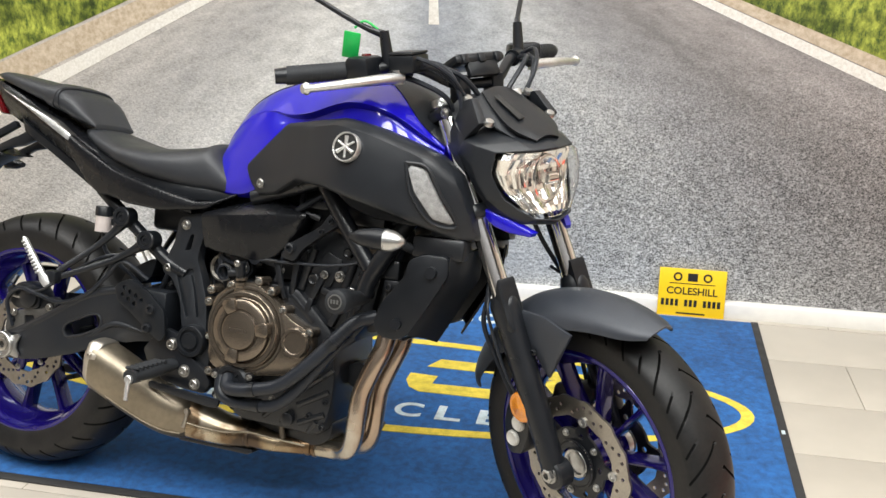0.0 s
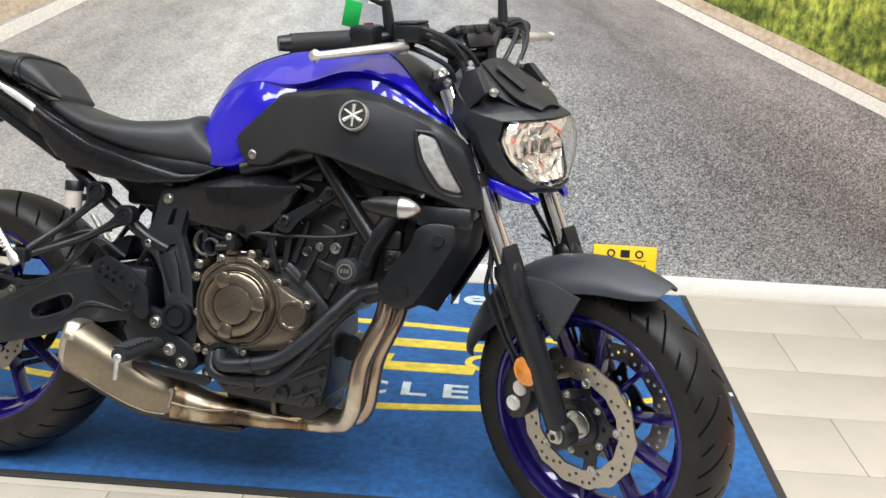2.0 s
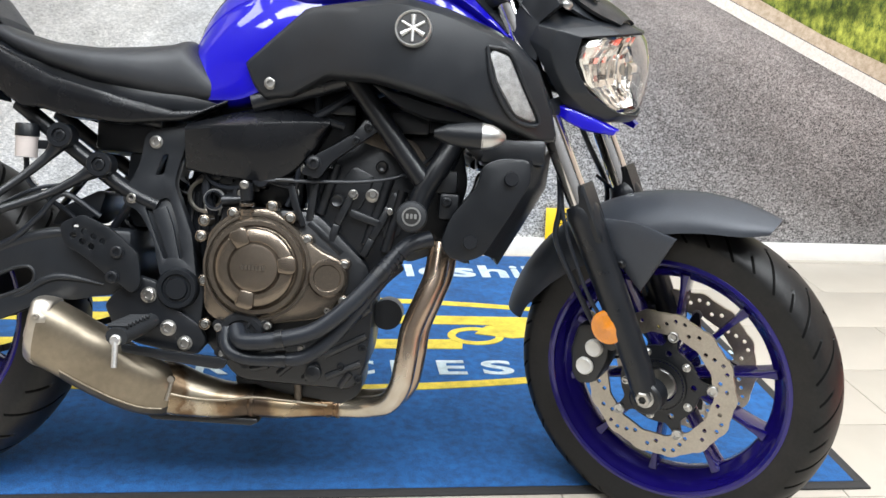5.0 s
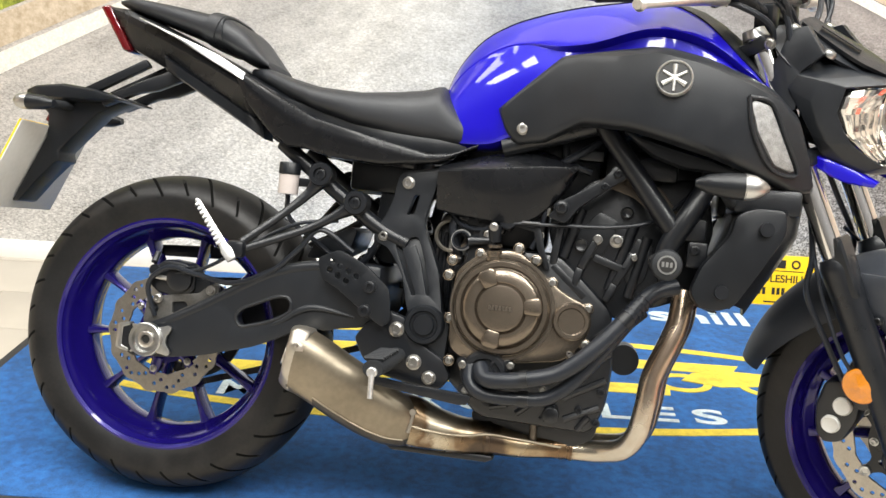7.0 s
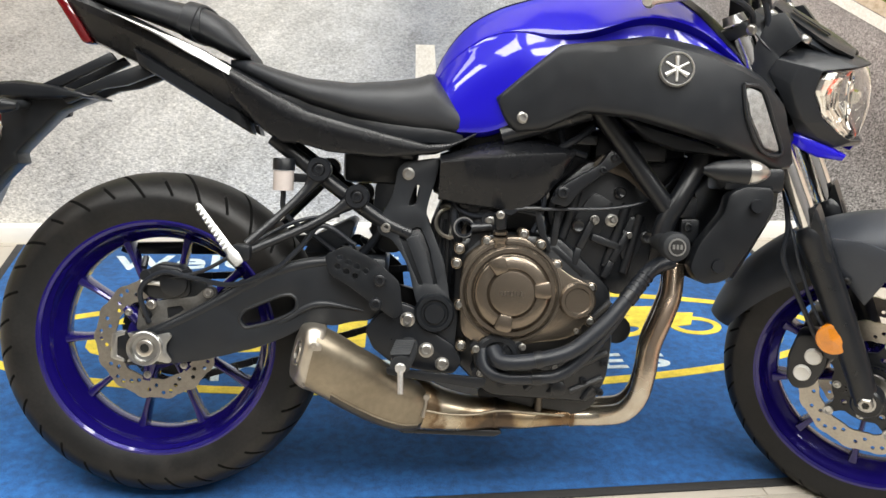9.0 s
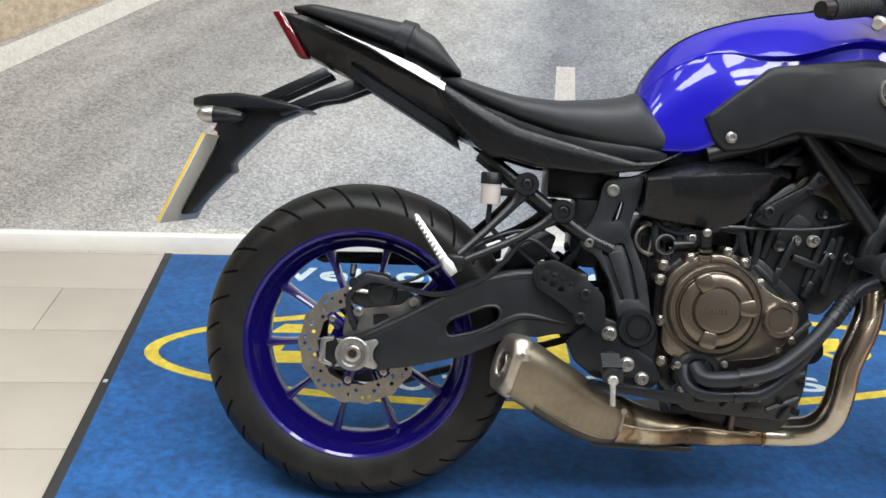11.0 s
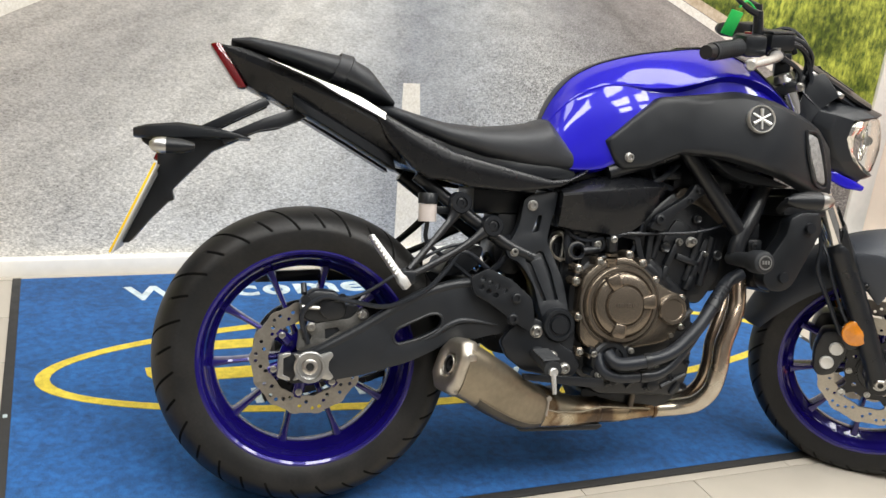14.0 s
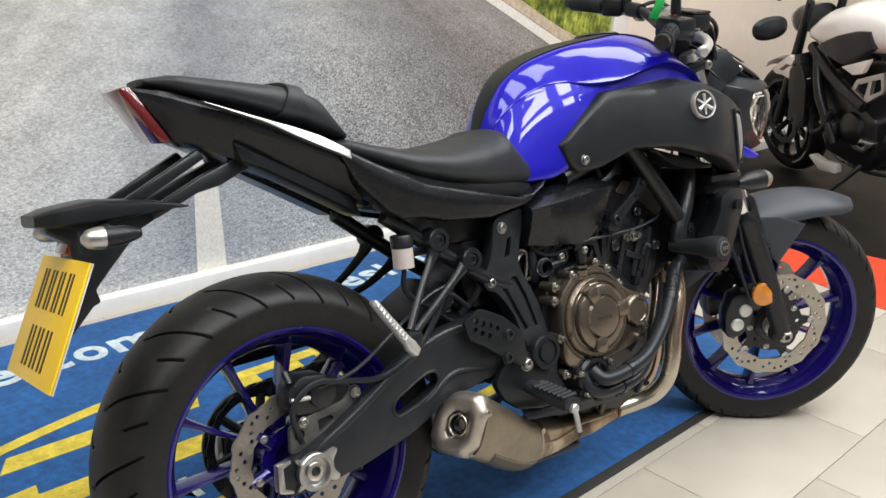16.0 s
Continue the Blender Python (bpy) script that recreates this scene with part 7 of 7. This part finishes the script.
for s in (-1, 1):
    for bx, bz in ((1.152, 1.016), (1.214, 0.974)):
        addf("screen_bolt", lathe([(0, 0.0), (0, 0.0108), (0.006, 0.0108), (0.010, 0.008), (0.010, 0.0)], (0, 0), 18), M_ALU, screen).data.transform(TURN_FRONT @ Matrix.Translation((bx, s * 0.082, bz - 0.016)) @ pose(0, 0, 0, 0, 31) @ pose(0, 0, 0, 90) @ TURN_FRONT.inverted())

# bars, controls, meter
bars = addf("handlebar", tube([(0.945, -0.345, 1.064), (1.005, -0.22, 1.068), (1.050, -0.13, 1.066), (1.085, -0.06, 1.030), (1.090, 0, 1.025), (1.085, 0.06, 1.030), (1.050, 0.13, 1.066), (1.005, 0.22, 1.068), (0.945, 0.345, 1.064)], 0.0115, 16, 8), M_FRAME, None, "black handlebar with grips and levers")
for s in (-1, 1):
    grip = addf("grip", tube([(0.938, s * 0.360, 1.064), (0.942, s * 0.352, 1.064), (0.966, s * 0.303, 1.066), (0.990, s * 0.252, 1.067)], [0.0185, 0.0185, 0.0175, 0.0182], 18, 3), M_RUBBER, bars, "black rubber grip")
    for q in range(12):
        t = q / 11
        addf("groove_ring", tube([(0.944 + 0.042 * t, s * (0.348 - 0.088 * t), 1.0645 + 0.002 * t), (0.9455 + 0.042 * t, s * (0.345 - 0.088 * t), 1.0645 + 0.002 * t)], 0.0189, 14), M_RUBBER, grip)
    addf("bar_end", tube([(0.928, s * 0.380, 1.064), (0.938, s * 0.360, 1.064)], [0.0145, 0.0165], 16), M_FRAME, bars)
    sw = addf("switch_housing", joined(box((-0.026, -0.042, -0.022), (0.026, 0.030, 0.024), 0.010, Matrix.Translation((1.006, s * 0.218, 1.070)) @ pose(0, 0, 0, 0, 0, 26 * -s)), tube([(1.030, s * 0.170, 1.068), (1.050, s * 0.135, 1.066)], 0.018, 14)), M_PLASTIC, bars, "black switch housing")
    addf("lever_perch", joined(tube([(1.045, s * 0.165, 1.072), (1.062, s * 0.180, 1.055), (1.062, s * 0.200, 1.050)], 0.014, 12)), M_FRAME, bars)
    addf("lever", tube([(1.066, s * 0.178, 1.050), (1.068, s * 0.230, 1.050), (1.055, s * 0.290, 1.048), (1.030, s * 0.345, 1.044), (1.018, s * 0.366, 1.043)], [0.0115, 0.0105, 0.0088, 0.0076, 0.0080], 14, 6, flat=1.25), M_PEG, bars, "bright aluminium lever")
    addf("lever_pivot", tube([(1.064, s * 0.184, 1.038), (1.064, s * 0.184, 1.066)], 0.0125, 16), M_ALU, bars)
    addf("lever_ball", lathe([(s * 0.364 - 0.010, 0.0), (s * 0.364 - 0.009, 0.0085), (s * 0.364, 0.0125), (s * 0.364 + 0.009, 0.0085), (s * 0.364 + 0.012, 0.0)], (1.017, 1.043), 18), M_PEG, bars)
    stem = addf("mirror_stem", joined(tube([(1.026, s * 0.176, 1.070), (1.020, s * 0.180, 1.140)], [0.013, 0.010], 12), tube([(1.022, s * 0.178, 1.132), (0.985, s * 0.215, 1.155), (0.91, s * 0.31, 1.235)], [0.009, 0.0055, 0.0055], 10, 3)), M_FRAME, bars, "black mirror stem")
    addf("mirror", body([(-0.012, 0.055, -0.020, 0.020), (-0.004, 0.070, -0.042, 0.042), (0.010, 0.066, -0.038, 0.038), (0.022, 0.045, -0.020, 0.020)], 12, 24, 2.6), M_PLASTIC, stem, "black oval mirror").data.transform(TURN_FRONT @ Matrix.Translation((0.900, s * 0.330, 1.268)) @ TURN_FRONT.inverted())
    addf("cable", tube([(1.045, s * 0.16, 1.072), (1.10, s * 0.155, 1.085), (1.145, s * 0.11, 1.045), (1.140, s * 0.06, 0.965), (1.12, s * 0.04, 0.88)], 0.0048, 8, 8), M_HOSE, bars)
    addf("cable", tube([(1.055, s * 0.155, 1.060), (1.115, s * 0.135, 1.065), (1.150, s * 0.085, 1.010), (1.135, s * 0.035, 0.93)], 0.0042, 8, 8), M_HOSE, bars)
    addf("bar_clamp", box((1.070, s * 0.045 - 0.016, 0.985), (1.106, s * 0.045 + 0.016, 1.045), 0.006), M_FRAME, bars)
for pts_ in (((1.045, -0.150, 1.062), (1.095, -0.125, 1.072), (1.135, -0.070, 1.040), (1.140, -0.020, 0.970), (1.12, 0.0, 0.90)),
             ((1.060, -0.130, 1.080), (1.120, -0.105, 1.062), (1.150, -0.095, 1.000), (1.150, -0.100, 0.930)),
             ((1.030, -0.175, 1.055), (1.085, -0.150, 1.040), (1.125, -0.110, 1.005), (1.115, -0.085, 0.950)),
             ((1.050, 0.150, 1.066), (1.110, 0.120, 1.070), (1.145, 0.050, 1.030), (1.135, -0.010, 0.955))):
    addf("cable", tube(pts_, 0.0055, 8, 8), M_HOSE, bars)
addf("brake_master", joined(box((-0.028, -0.040, -0.016), (0.028, 0.030, 0.020), 0.006, Matrix.Translation((1.062, -0.150, 1.074)) @ pose(0, 0, 0, 0, 0, 25)), box((-0.026, -0.040, 0.020), (0.026, 0.030, 0.026), 0.003, Matrix.Translation((1.062, -0.150, 1.074)) @ pose(0, 0, 0, 0, 0, 25))), M_PLASTIC, bars, "black brake master cylinder")
meter = addf("instrument_panel", joined(box((-0.032, -0.066, -0.010), (0.034, 0.066, 0.010), 0.008, pose(1.072, 0, 1.066, 0, -24)), *[box((0.020, -0.052 + 0.044 * q, -0.012), (0.038, -0.036 + 0.044 * q, 0.008), 0.002, pose(1.072, 0, 1.066, 0, -24)) for q in range(3)], box((0.020, -0.040, -0.04), (0.034, 0.040, -0.008), 0.004, pose(1.072, 0, 1.066, 0, -24))), M_PLASTIC, bars, "black digital instrument panel")
addf("display", box((-0.026, -0.054, 0.0095), (0.026, 0.054, 0.0125), 0.003, pose(1.072, 0, 1.066, 0, -24)), M_DISPLAY, meter, "grey display glass")
addf("kill_switch", box((0.996, -0.222, 1.090), (1.012, -0.206, 1.098), 0.003), M_RED, bars, "red kill switch")
tag = addf("key_tag", box((-0.0025, -0.017, -0.026), (0.0025, 0.017, 0.028), 0.002, Matrix.Translation((0.968, -0.225, 1.114)) @ pose(0, 0, 0, -14, 14, -47)), M_GREEN, bars, "bright green plastic tag")
addf("tag_strap", tube([(0.980, -0.222, 1.148), (0.995, -0.205, 1.160), (1.020, -0.182, 1.135)], 0.0025, 8), M_GREEN, tag)

# side stand on its pad
add("side_stand", joined(tube([(0.62, 0.105, 0.270), (0.66, 0.24, 0.195), (0.70, 0.385, 0.128)], 0.013, 12), box((0.67, 0.365, 0.118), (0.735, 0.420, 0.130), 0.004, pose(0, 0, 0, 0, 0, 0))), M_FRAME, None, "black side stand")
tagged(part("stand_pad", box((0.597, 0.262, 0.0072), (0.828, 0.42, 0.014), 0.002), M_EDGE), "flat black rubber pad under the side stand", "pad")


# ---- print on the mat ----
def ring_outline(cx, cy, a, b, w, n=72, top=0.0083):
    bm = bmesh.new()
    loops = [[bm.verts.new((cx + (a + d) * math.cos(2 * math.pi * i / n), cy + (b + d) * math.sin(2 * math.pi * i / n), z)) for i in range(n)] for d, z in ((0, top), (-w, top), (-w, 0.006), (0, 0.006))]
    for p, q in zip(loops, loops[1:] + loops[:1]):
        for i in range(n):
            bm.faces.new((p[i], p[(i + 1) % n], q[(i + 1) % n], q[i]))
    return bm


part("oval_ring", ring_outline(0.65, 0.69, 1.18, 0.315, 0.036), M_MATYEL, mat_thing, "yellow oval outline")
on_mat([(-0.212, 0.804), (-0.175, 0.862), (0.31, 0.864), (0.28, 0.806)], M_MATYEL, "logo_bar")
on_mat([(-0.258, 0.718), (-0.168, 0.725), (-0.178, 0.689), (0.24, 0.686), (0.21, 0.622), (-0.205, 0.620), (-0.238, 0.640), (-0.256, 0.672)], M_MATYEL, "logo_bar")
for x0 in (0.38, 0.52, 0.66):
    on_mat([(x0, 0.63), (x0 + 0.08, 0.63), (x0 + 0.11, 0.86), (x0 + 0.03, 0.86)], M_MATYEL, "logo_bar")
on_mat([(0.41, 0.862), (0.77, 0.862), (0.775, 0.90), (0.415, 0.90)], M_MATYEL, "logo_bar")
on_mat([(0.858, 0.804), (0.890, 0.864), (1.385, 0.852), (1.350, 0.790)], M_MATYEL, "logo_bar")
on_mat([(0.818, 0.748), (0.905, 0.742), (0.898, 0.689), (1.16, 0.690), (1.15, 0.628), (0.870, 0.630), (0.835, 0.655), (0.816, 0.70)], M_MATYEL, "logo_bar")
for cx, cy, r in ((1.20, 0.715, 0.06), (1.43, 0.715, 0.06)):
    part("logo_ring", ring_outline(cx, cy, r * 1.3, r, 0.022, 32, 0.0087), M_MATYEL, mat_thing)
on_mat([(1.20, 0.73), (1.30, 0.70), (1.42, 0.72), (1.46, 0.80), (1.36, 0.81), (1.24, 0.785)], M_MATYEL, "logo_bar", 0.0091)

# ---- yellow sign against the wall ----
sign = tagged(new("sign"), "small yellow plastic sign leaning on the skirting", "sign")
sm = Matrix.Translation((1.680, 1.442, 0.0)) @ pose(0, 0, 0, -12)
part("board", box((-0.117, -0.0025, 0.0), (0.117, 0.0025, 0.172), 0.002, sm), M_YELLOW, sign)
tm = sm @ pose(0, -0.003, 0, 90, 0, 0)
text_mesh("COLESHILL", 0.036, tm @ pose(0, 0.090, 0), M_INK, "lettering", sign, 0.0004, bold=0.0006)
for i in range(3):
    x = -0.052 + 0.052 * i
    part("logo_bar", ring_outline(0, 0, 0.0155, 0.0155, 0.006, 20) if i != 1 else box((-0.017, -0.014, 0.006), (0.017, 0.014, 0.0083)), M_INK, sign).data.transform(tm @ pose(x, 0.142, -0.0072))
part("logo_line", box((-0.080, 0.117, -0.0005), (0.080, 0.1195, 0.0008), 0, tm), M_INK, sign)
for i, w in enumerate((0.0145, 0.0145, 0.0145, 0.0145, -1, 0.0145, 0.0145, 0.0145, -1, 0.0145, 0.0145, 0.0145, 0.0145)):
    if w > 0:
        part("bar", box((-0.105 + 0.0163 * i, 0.036, -0.0005), (-0.105 + 0.0163 * i + 0.0105, 0.060, 0.0008), 0, tm), M_INK, sign)
part("bar", box((-0.05, 0.008, -0.0005), (0.05, 0.013, 0.0008), 0, tm), M_INK, sign)

# ---- second motorcycle in the background ----
def background_bike():
    b = empty("motorcycle", pose(3.62, -0.07, 0.004, 0, 0, 57.9) @ pose(0, 0, 0, -13), "white and black naked motorcycle parked on the dark floor", "motorcycle")
    for cx, r, name in ((0.0, 0.31, "rear_wheel"), (1.40, 0.30, "front_wheel")):
        w = part(name, lathe([(-0.05, r - 0.085), (-0.055, r - 0.075), (-0.055, r - 0.09), (0.055, r - 0.09), (0.055, r - 0.075), (0.05, r - 0.085)], (cx, 0.305), 48, True), M_GLOSS, b, "black alloy wheel")
        h = 0.06 if cx else 0.085
        part("tyre", lathe([(h * math.sin(a), r - h * 0.75 + h * 0.75 * math.cos(a)) for a in np.linspace(-1.5, 1.5, 13)] + [(h * 0.75, r - 0.082), (-h * 0.75, r - 0.082)], (cx, 0.305), 56, True), M_TYRE, w, "black road tyre")
        for i in range(10):
            a = 2 * math.pi * i / 10
            part("spoke", tube([(cx + 0.03 * math.cos(a), 0, 0.305 + 0.03 * math.sin(a)), (cx + (r - 0.085) * math.cos(a), 0, 0.305 + (r - 0.085) * math.sin(a))], 0.017, 8), M_GLOSS, w)
        for i in range(12):
            a0 = 0.9 + 0.055 * i
            part("sidewall_mark", box((-0.004, h * 0.93, -0.005), (0.004, h * 0.97, 0.005), 0, Matrix.Translation((cx, 0, 0.305)) @ Matrix.Rotation(a0 + 2.6, 4, "Y") @ Matrix.Translation((0, 0, r - 0.05))), M_WHITE, w)
        for s in ((-1, 1) if cx else (1,)):
            part("brake_disc", disc_mesh((cx, 0.305), s * 0.066, 0.105 if cx else 0.07, 0.140 if cx else 0.115, 0.005, 12, False), M_ENGINE, w)
    for s in (-1, 1):
        part("fork_leg", tube([(1.40, s * 0.095, 0.30), (1.25, s * 0.095, 0.63), (1.09, s * 0.095, 0.99)], [0.026, 0.028, 0.021], 14, 2), M_FRAME, b)
        part("white_flank", plate([(1.30, 0.600), (1.34, 0.622), (1.164, 0.722), (1.123, 0.705), (1.164, 0.660), (1.004, 0.622), (1.124, 0.586), (1.244, 0.604)], s * 0.145, s * 0.165, 0.004, 0.008), M_WHITEPAINT, b, "glossy white front flank")
        part("flank_stripe", plate([(1.27, 0.628), (1.20, 0.668), (1.16, 0.668), (1.23, 0.628)], s * 0.165, s * 0.1665, 0.0005), M_RED, b)
        part("belly_pan", plate([(1.048, 0.197), (0.957, 0.143), (0.813, 0.159), (0.815, 0.208), (0.933, 0.197), (1.018, 0.215)], s * 0.10, s * 0.135, 0.006, 0.012), M_WHITEPAINT, b, "white belly pan")
        part("frame_side", tube([(1.06, s * 0.10, 0.77), (0.82, s * 0.145, 0.66), (0.58, s * 0.15, 0.56)], 0.030, 12), M_FRAME, b)
        part("silver_plate", pierced([(0.686, 0.621), (0.637, 0.684), (0.448, 0.749), (0.444, 0.654), (0.591, 0.565)], [[(0.650, 0.625), (0.625, 0.662), (0.550, 0.685), (0.585, 0.600)], [(0.525, 0.695), (0.465, 0.715), (0.462, 0.662), (0.545, 0.622)]], s * 0.13, s * 0.152, 0.003, 0.012, 0.006), M_ALU, b, "silver cast side frame plate")
        part("rear_set", pierced([(0.691, 0.371), (0.600, 0.398), (0.495, 0.403), (0.583, 0.336), (0.660, 0.339)], [[(0.64, 0.365), (0.60, 0.380), (0.56, 0.382), (0.60, 0.355)]], s * 0.13, s * 0.15, 0.002, 0.006), M_ALU, b, "bright footrest plate")
        part("radiator_shroud", plate([(1.02, 0.36), (1.00, 0.60), (1.05, 0.70), (1.14, 0.66), (1.16, 0.52), (1.10, 0.36)], s * 0.150, s * 0.185, 0.006, 0.02), M_PLASTIC, b, "black radiator shroud")
        part("frame_strut", tube([(0.98, s * 0.13, 0.74), (0.90, s * 0.17, 0.56), (0.78, s * 0.17, 0.34)], [0.022, 0.026, 0.020], 12), M_FRAME, b)
        part("hose", tube([(1.05, s * 0.12, 0.42), (0.96, s * 0.17, 0.36), (0.86, s * 0.18, 0.40), (0.80, s * 0.17, 0.50)], 0.016, 10), M_HOSE, b)
        part("crank_cover", lathe([(s * 0.12, 0.070), (s * 0.160, 0.066), (s * 0.172, 0.050), (s * 0.170, 0.044), (s * 0.178, 0.038), (s * 0.178, 0.0)], (0.84, 0.40), 32), M_ENGINE, b, "round black engine cover")
        for a in (0.3, 1.5, 2.6, 3.8, 5.0):
            part("cover_bolt", lathe([(s * 0.158, 0.007), (s * 0.168, 0.006), (s * 0.168, 0.0)], (0.84 + 0.064 * math.cos(a), 0.40 + 0.064 * math.sin(a)), 10), M_BOLT, b)
        part("grip", tube([(0.90, s * 0.39, 1.08), (0.98, s * 0.26, 1.11)], 0.018, 12), M_RUBBER, b)
        part("mirror", body([(-0.012, 0.055, -0.03, 0.03), (0.0, 0.075, -0.045, 0.045), (0.03, 0.05, -0.02, 0.02)], 10, 18, 2.4), M_PLASTIC, b).data.transform(Matrix.Translation((1.08, s * 0.33, 0.90)) @ Matrix.Scale(1.35, 4))
        part("brake_caliper", box((1.27, s * 0.06 - 0.03, 0.32), (1.33, s * 0.06 + 0.03, 0.44), 0.01), M_GLOSS, b)
    tank2 = part("fuel_tank", body([(0.36, 0.09, 0.86, 0.96), (0.50, 0.16, 0.80, 1.025), (0.72, 0.19, 0.78, 1.03), (0.90, 0.185, 0.78, 0.975), (1.04, 0.14, 0.80, 0.89), (1.09, 0.06, 0.81, 0.84)], 26, 28, 2.6), M_WHITEPAINT, b, "glossy white fuel tank")
    for s in (-1, 1):
        part("tank_panel", skin([(0.914, 0.806), (0.86, 0.835), (0.728, 0.885), (0.60, 0.920), (0.524, 0.925)], [(0.910, 0.796), (0.80, 0.772), (0.681, 0.752), (0.60, 0.775), (0.500, 0.850)], lambda x, z: 0.199 - 0.1 * abs(x - 0.72), 16, 7, 0.03, 0.006, side=s), M_COVER, tank2, "dark grey tank panel")
        part("lower_flash", plate([(0.703, 0.741), (0.500, 0.806), (0.548, 0.733), (0.617, 0.715)], s * 0.165, s * 0.188, 0.004, 0.008), M_WHITEPAINT, tank2)
    part("seat", body([(-0.1, 0.06, 0.86, 0.90), (0.10, 0.11, 0.80, 0.86), (0.35, 0.13, 0.76, 0.82), (0.54, 0.10, 0.76, 0.84)], 22, 22, 2.8), M_SEAT, b)
    part("tail", body([(-0.22, 0.04, 0.90, 0.94), (0.0, 0.10, 0.80, 0.88), (0.25, 0.11, 0.70, 0.79)], 16, 18, 3), M_WHITEPAINT, b)
    part("engine", joined(plate([(0.52, 0.30), (0.52, 0.50), (0.70, 0.58), (0.80, 0.70), (0.96, 0.66), (0.94, 0.45), (0.92, 0.26), (0.60, 0.22)], -0.13, 0.13, 0.02, 0.03)), M_ENGINE, b)
    for s in (-1, 1):
        part("engine_cover", lathe([(s * 0.12, 0.085), (s * 0.15, 0.080), (s * 0.165, 0.06), (s * 0.17, 0.0)], (0.68, 0.43), 32), M_ENGINE, b)
        part("swingarm", plate([(-0.05, 0.28), (-0.05, 0.33), (0.45, 0.46), (0.48, 0.38)], s * 0.10, s * 0.13, 0.008, 0.01), M_COVER, b)
    part("radiator", box((-0.02, -0.17, -0.14), (0.02, 0.17, 0.14), 0.006, pose(1.06, 0, 0.60, 0, 18)), M_ENGINE, b)
    part("exhaust", tube([(1.0, 0.05, 0.50), (1.02, 0.05, 0.35), (0.92, 0.04, 0.22), (0.60, 0.03, 0.21), (0.35, -0.10, 0.26)], 0.028, 14), M_STEEL, b)
    part("headlight", body([(1.14, 0.09, 0.82, 0.96), (1.24, 0.10, 0.80, 0.95), (1.32, 0.06, 0.83, 0.91)], 14, 20, 2.6), M_GLOSS, b)
    part("handlebar", tube([(0.98, -0.27, 1.11), (1.05, -0.12, 1.08), (1.06, 0, 1.04), (1.05, 0.12, 1.08), (0.98, 0.27, 1.11)], 0.012, 12), M_FRAME, b)
    part("meter", box((1.04, -0.08, 1.06), (1.12, 0.08, 1.10), 0.01), M_PLASTIC, b)
    part("front_fender", loft([[(1.40 + r * math.cos(a), y, 0.305 + r * math.sin(a)) for y, r in ((-0.07, 0.31), (-0.05, 0.335), (0, 0.345), (0.05, 0.335), (0.07, 0.31))] for a in np.linspace(radians(60), radians(150), 16)], False, False), M_GLOSS, b)
    part("side_stand", tube([(0.62, 0.10, 0.27), (0.70, 0.33, 0.085)], 0.013, 10), M_FRAME, b)


background_bike()

# ---- floor tiles ----
TW, TH, GAP = 0.60, 0.301, 0.002
tile_me = None
count = 0
rest = bmesh.new()
for j in range(-14, 6):
    y0 = -0.080 + TH * j
    y1 = min(y0 + TH, WALL_Y - 0.02)
    if y1 - y0 < 0.05:
        continue
    off = 0.95 - TW * 0 + (0.0 if j % 2 else 0.30)
    for i in range(-13, 12):
        x0 = off + TW * i
        x1 = min(x0 + TW, 7.19)
        if x1 - x0 < 0.05 or x0 < -6:
            continue
        full = abs(y1 - y0 - TH) < 1e-6 and abs(x1 - x0 - TW) < 1e-6
        near = -1.6 < x0 < 2.6 and -2.4 < y0 < 1.5
        if near and full and count < 290:
            if tile_me is None:
                bm = box((GAP / 2, GAP / 2, -0.012), (TW - GAP / 2, TH - GAP / 2, 0.0), 0.0012)
                ob = part("tile", bm, M_TILE, ground)
                tile_me = ob.data
            else:
                ob = new("tile", tile_me)
                ob.parent = ground
            ob.location = (x0, y0, 0)
            count += 1
        else:
            bmesh.ops.create_cube(rest, size=1, matrix=Matrix.LocRotScale(((x0 + x1) / 2, (y0 + y1) / 2, -0.006), None, (x1 - x0 - GAP, y1 - y0 - GAP, 0.012)))
tagged(part("tiles", rest, M_TILE, ground), "beige floor tiles", kind="stuff")
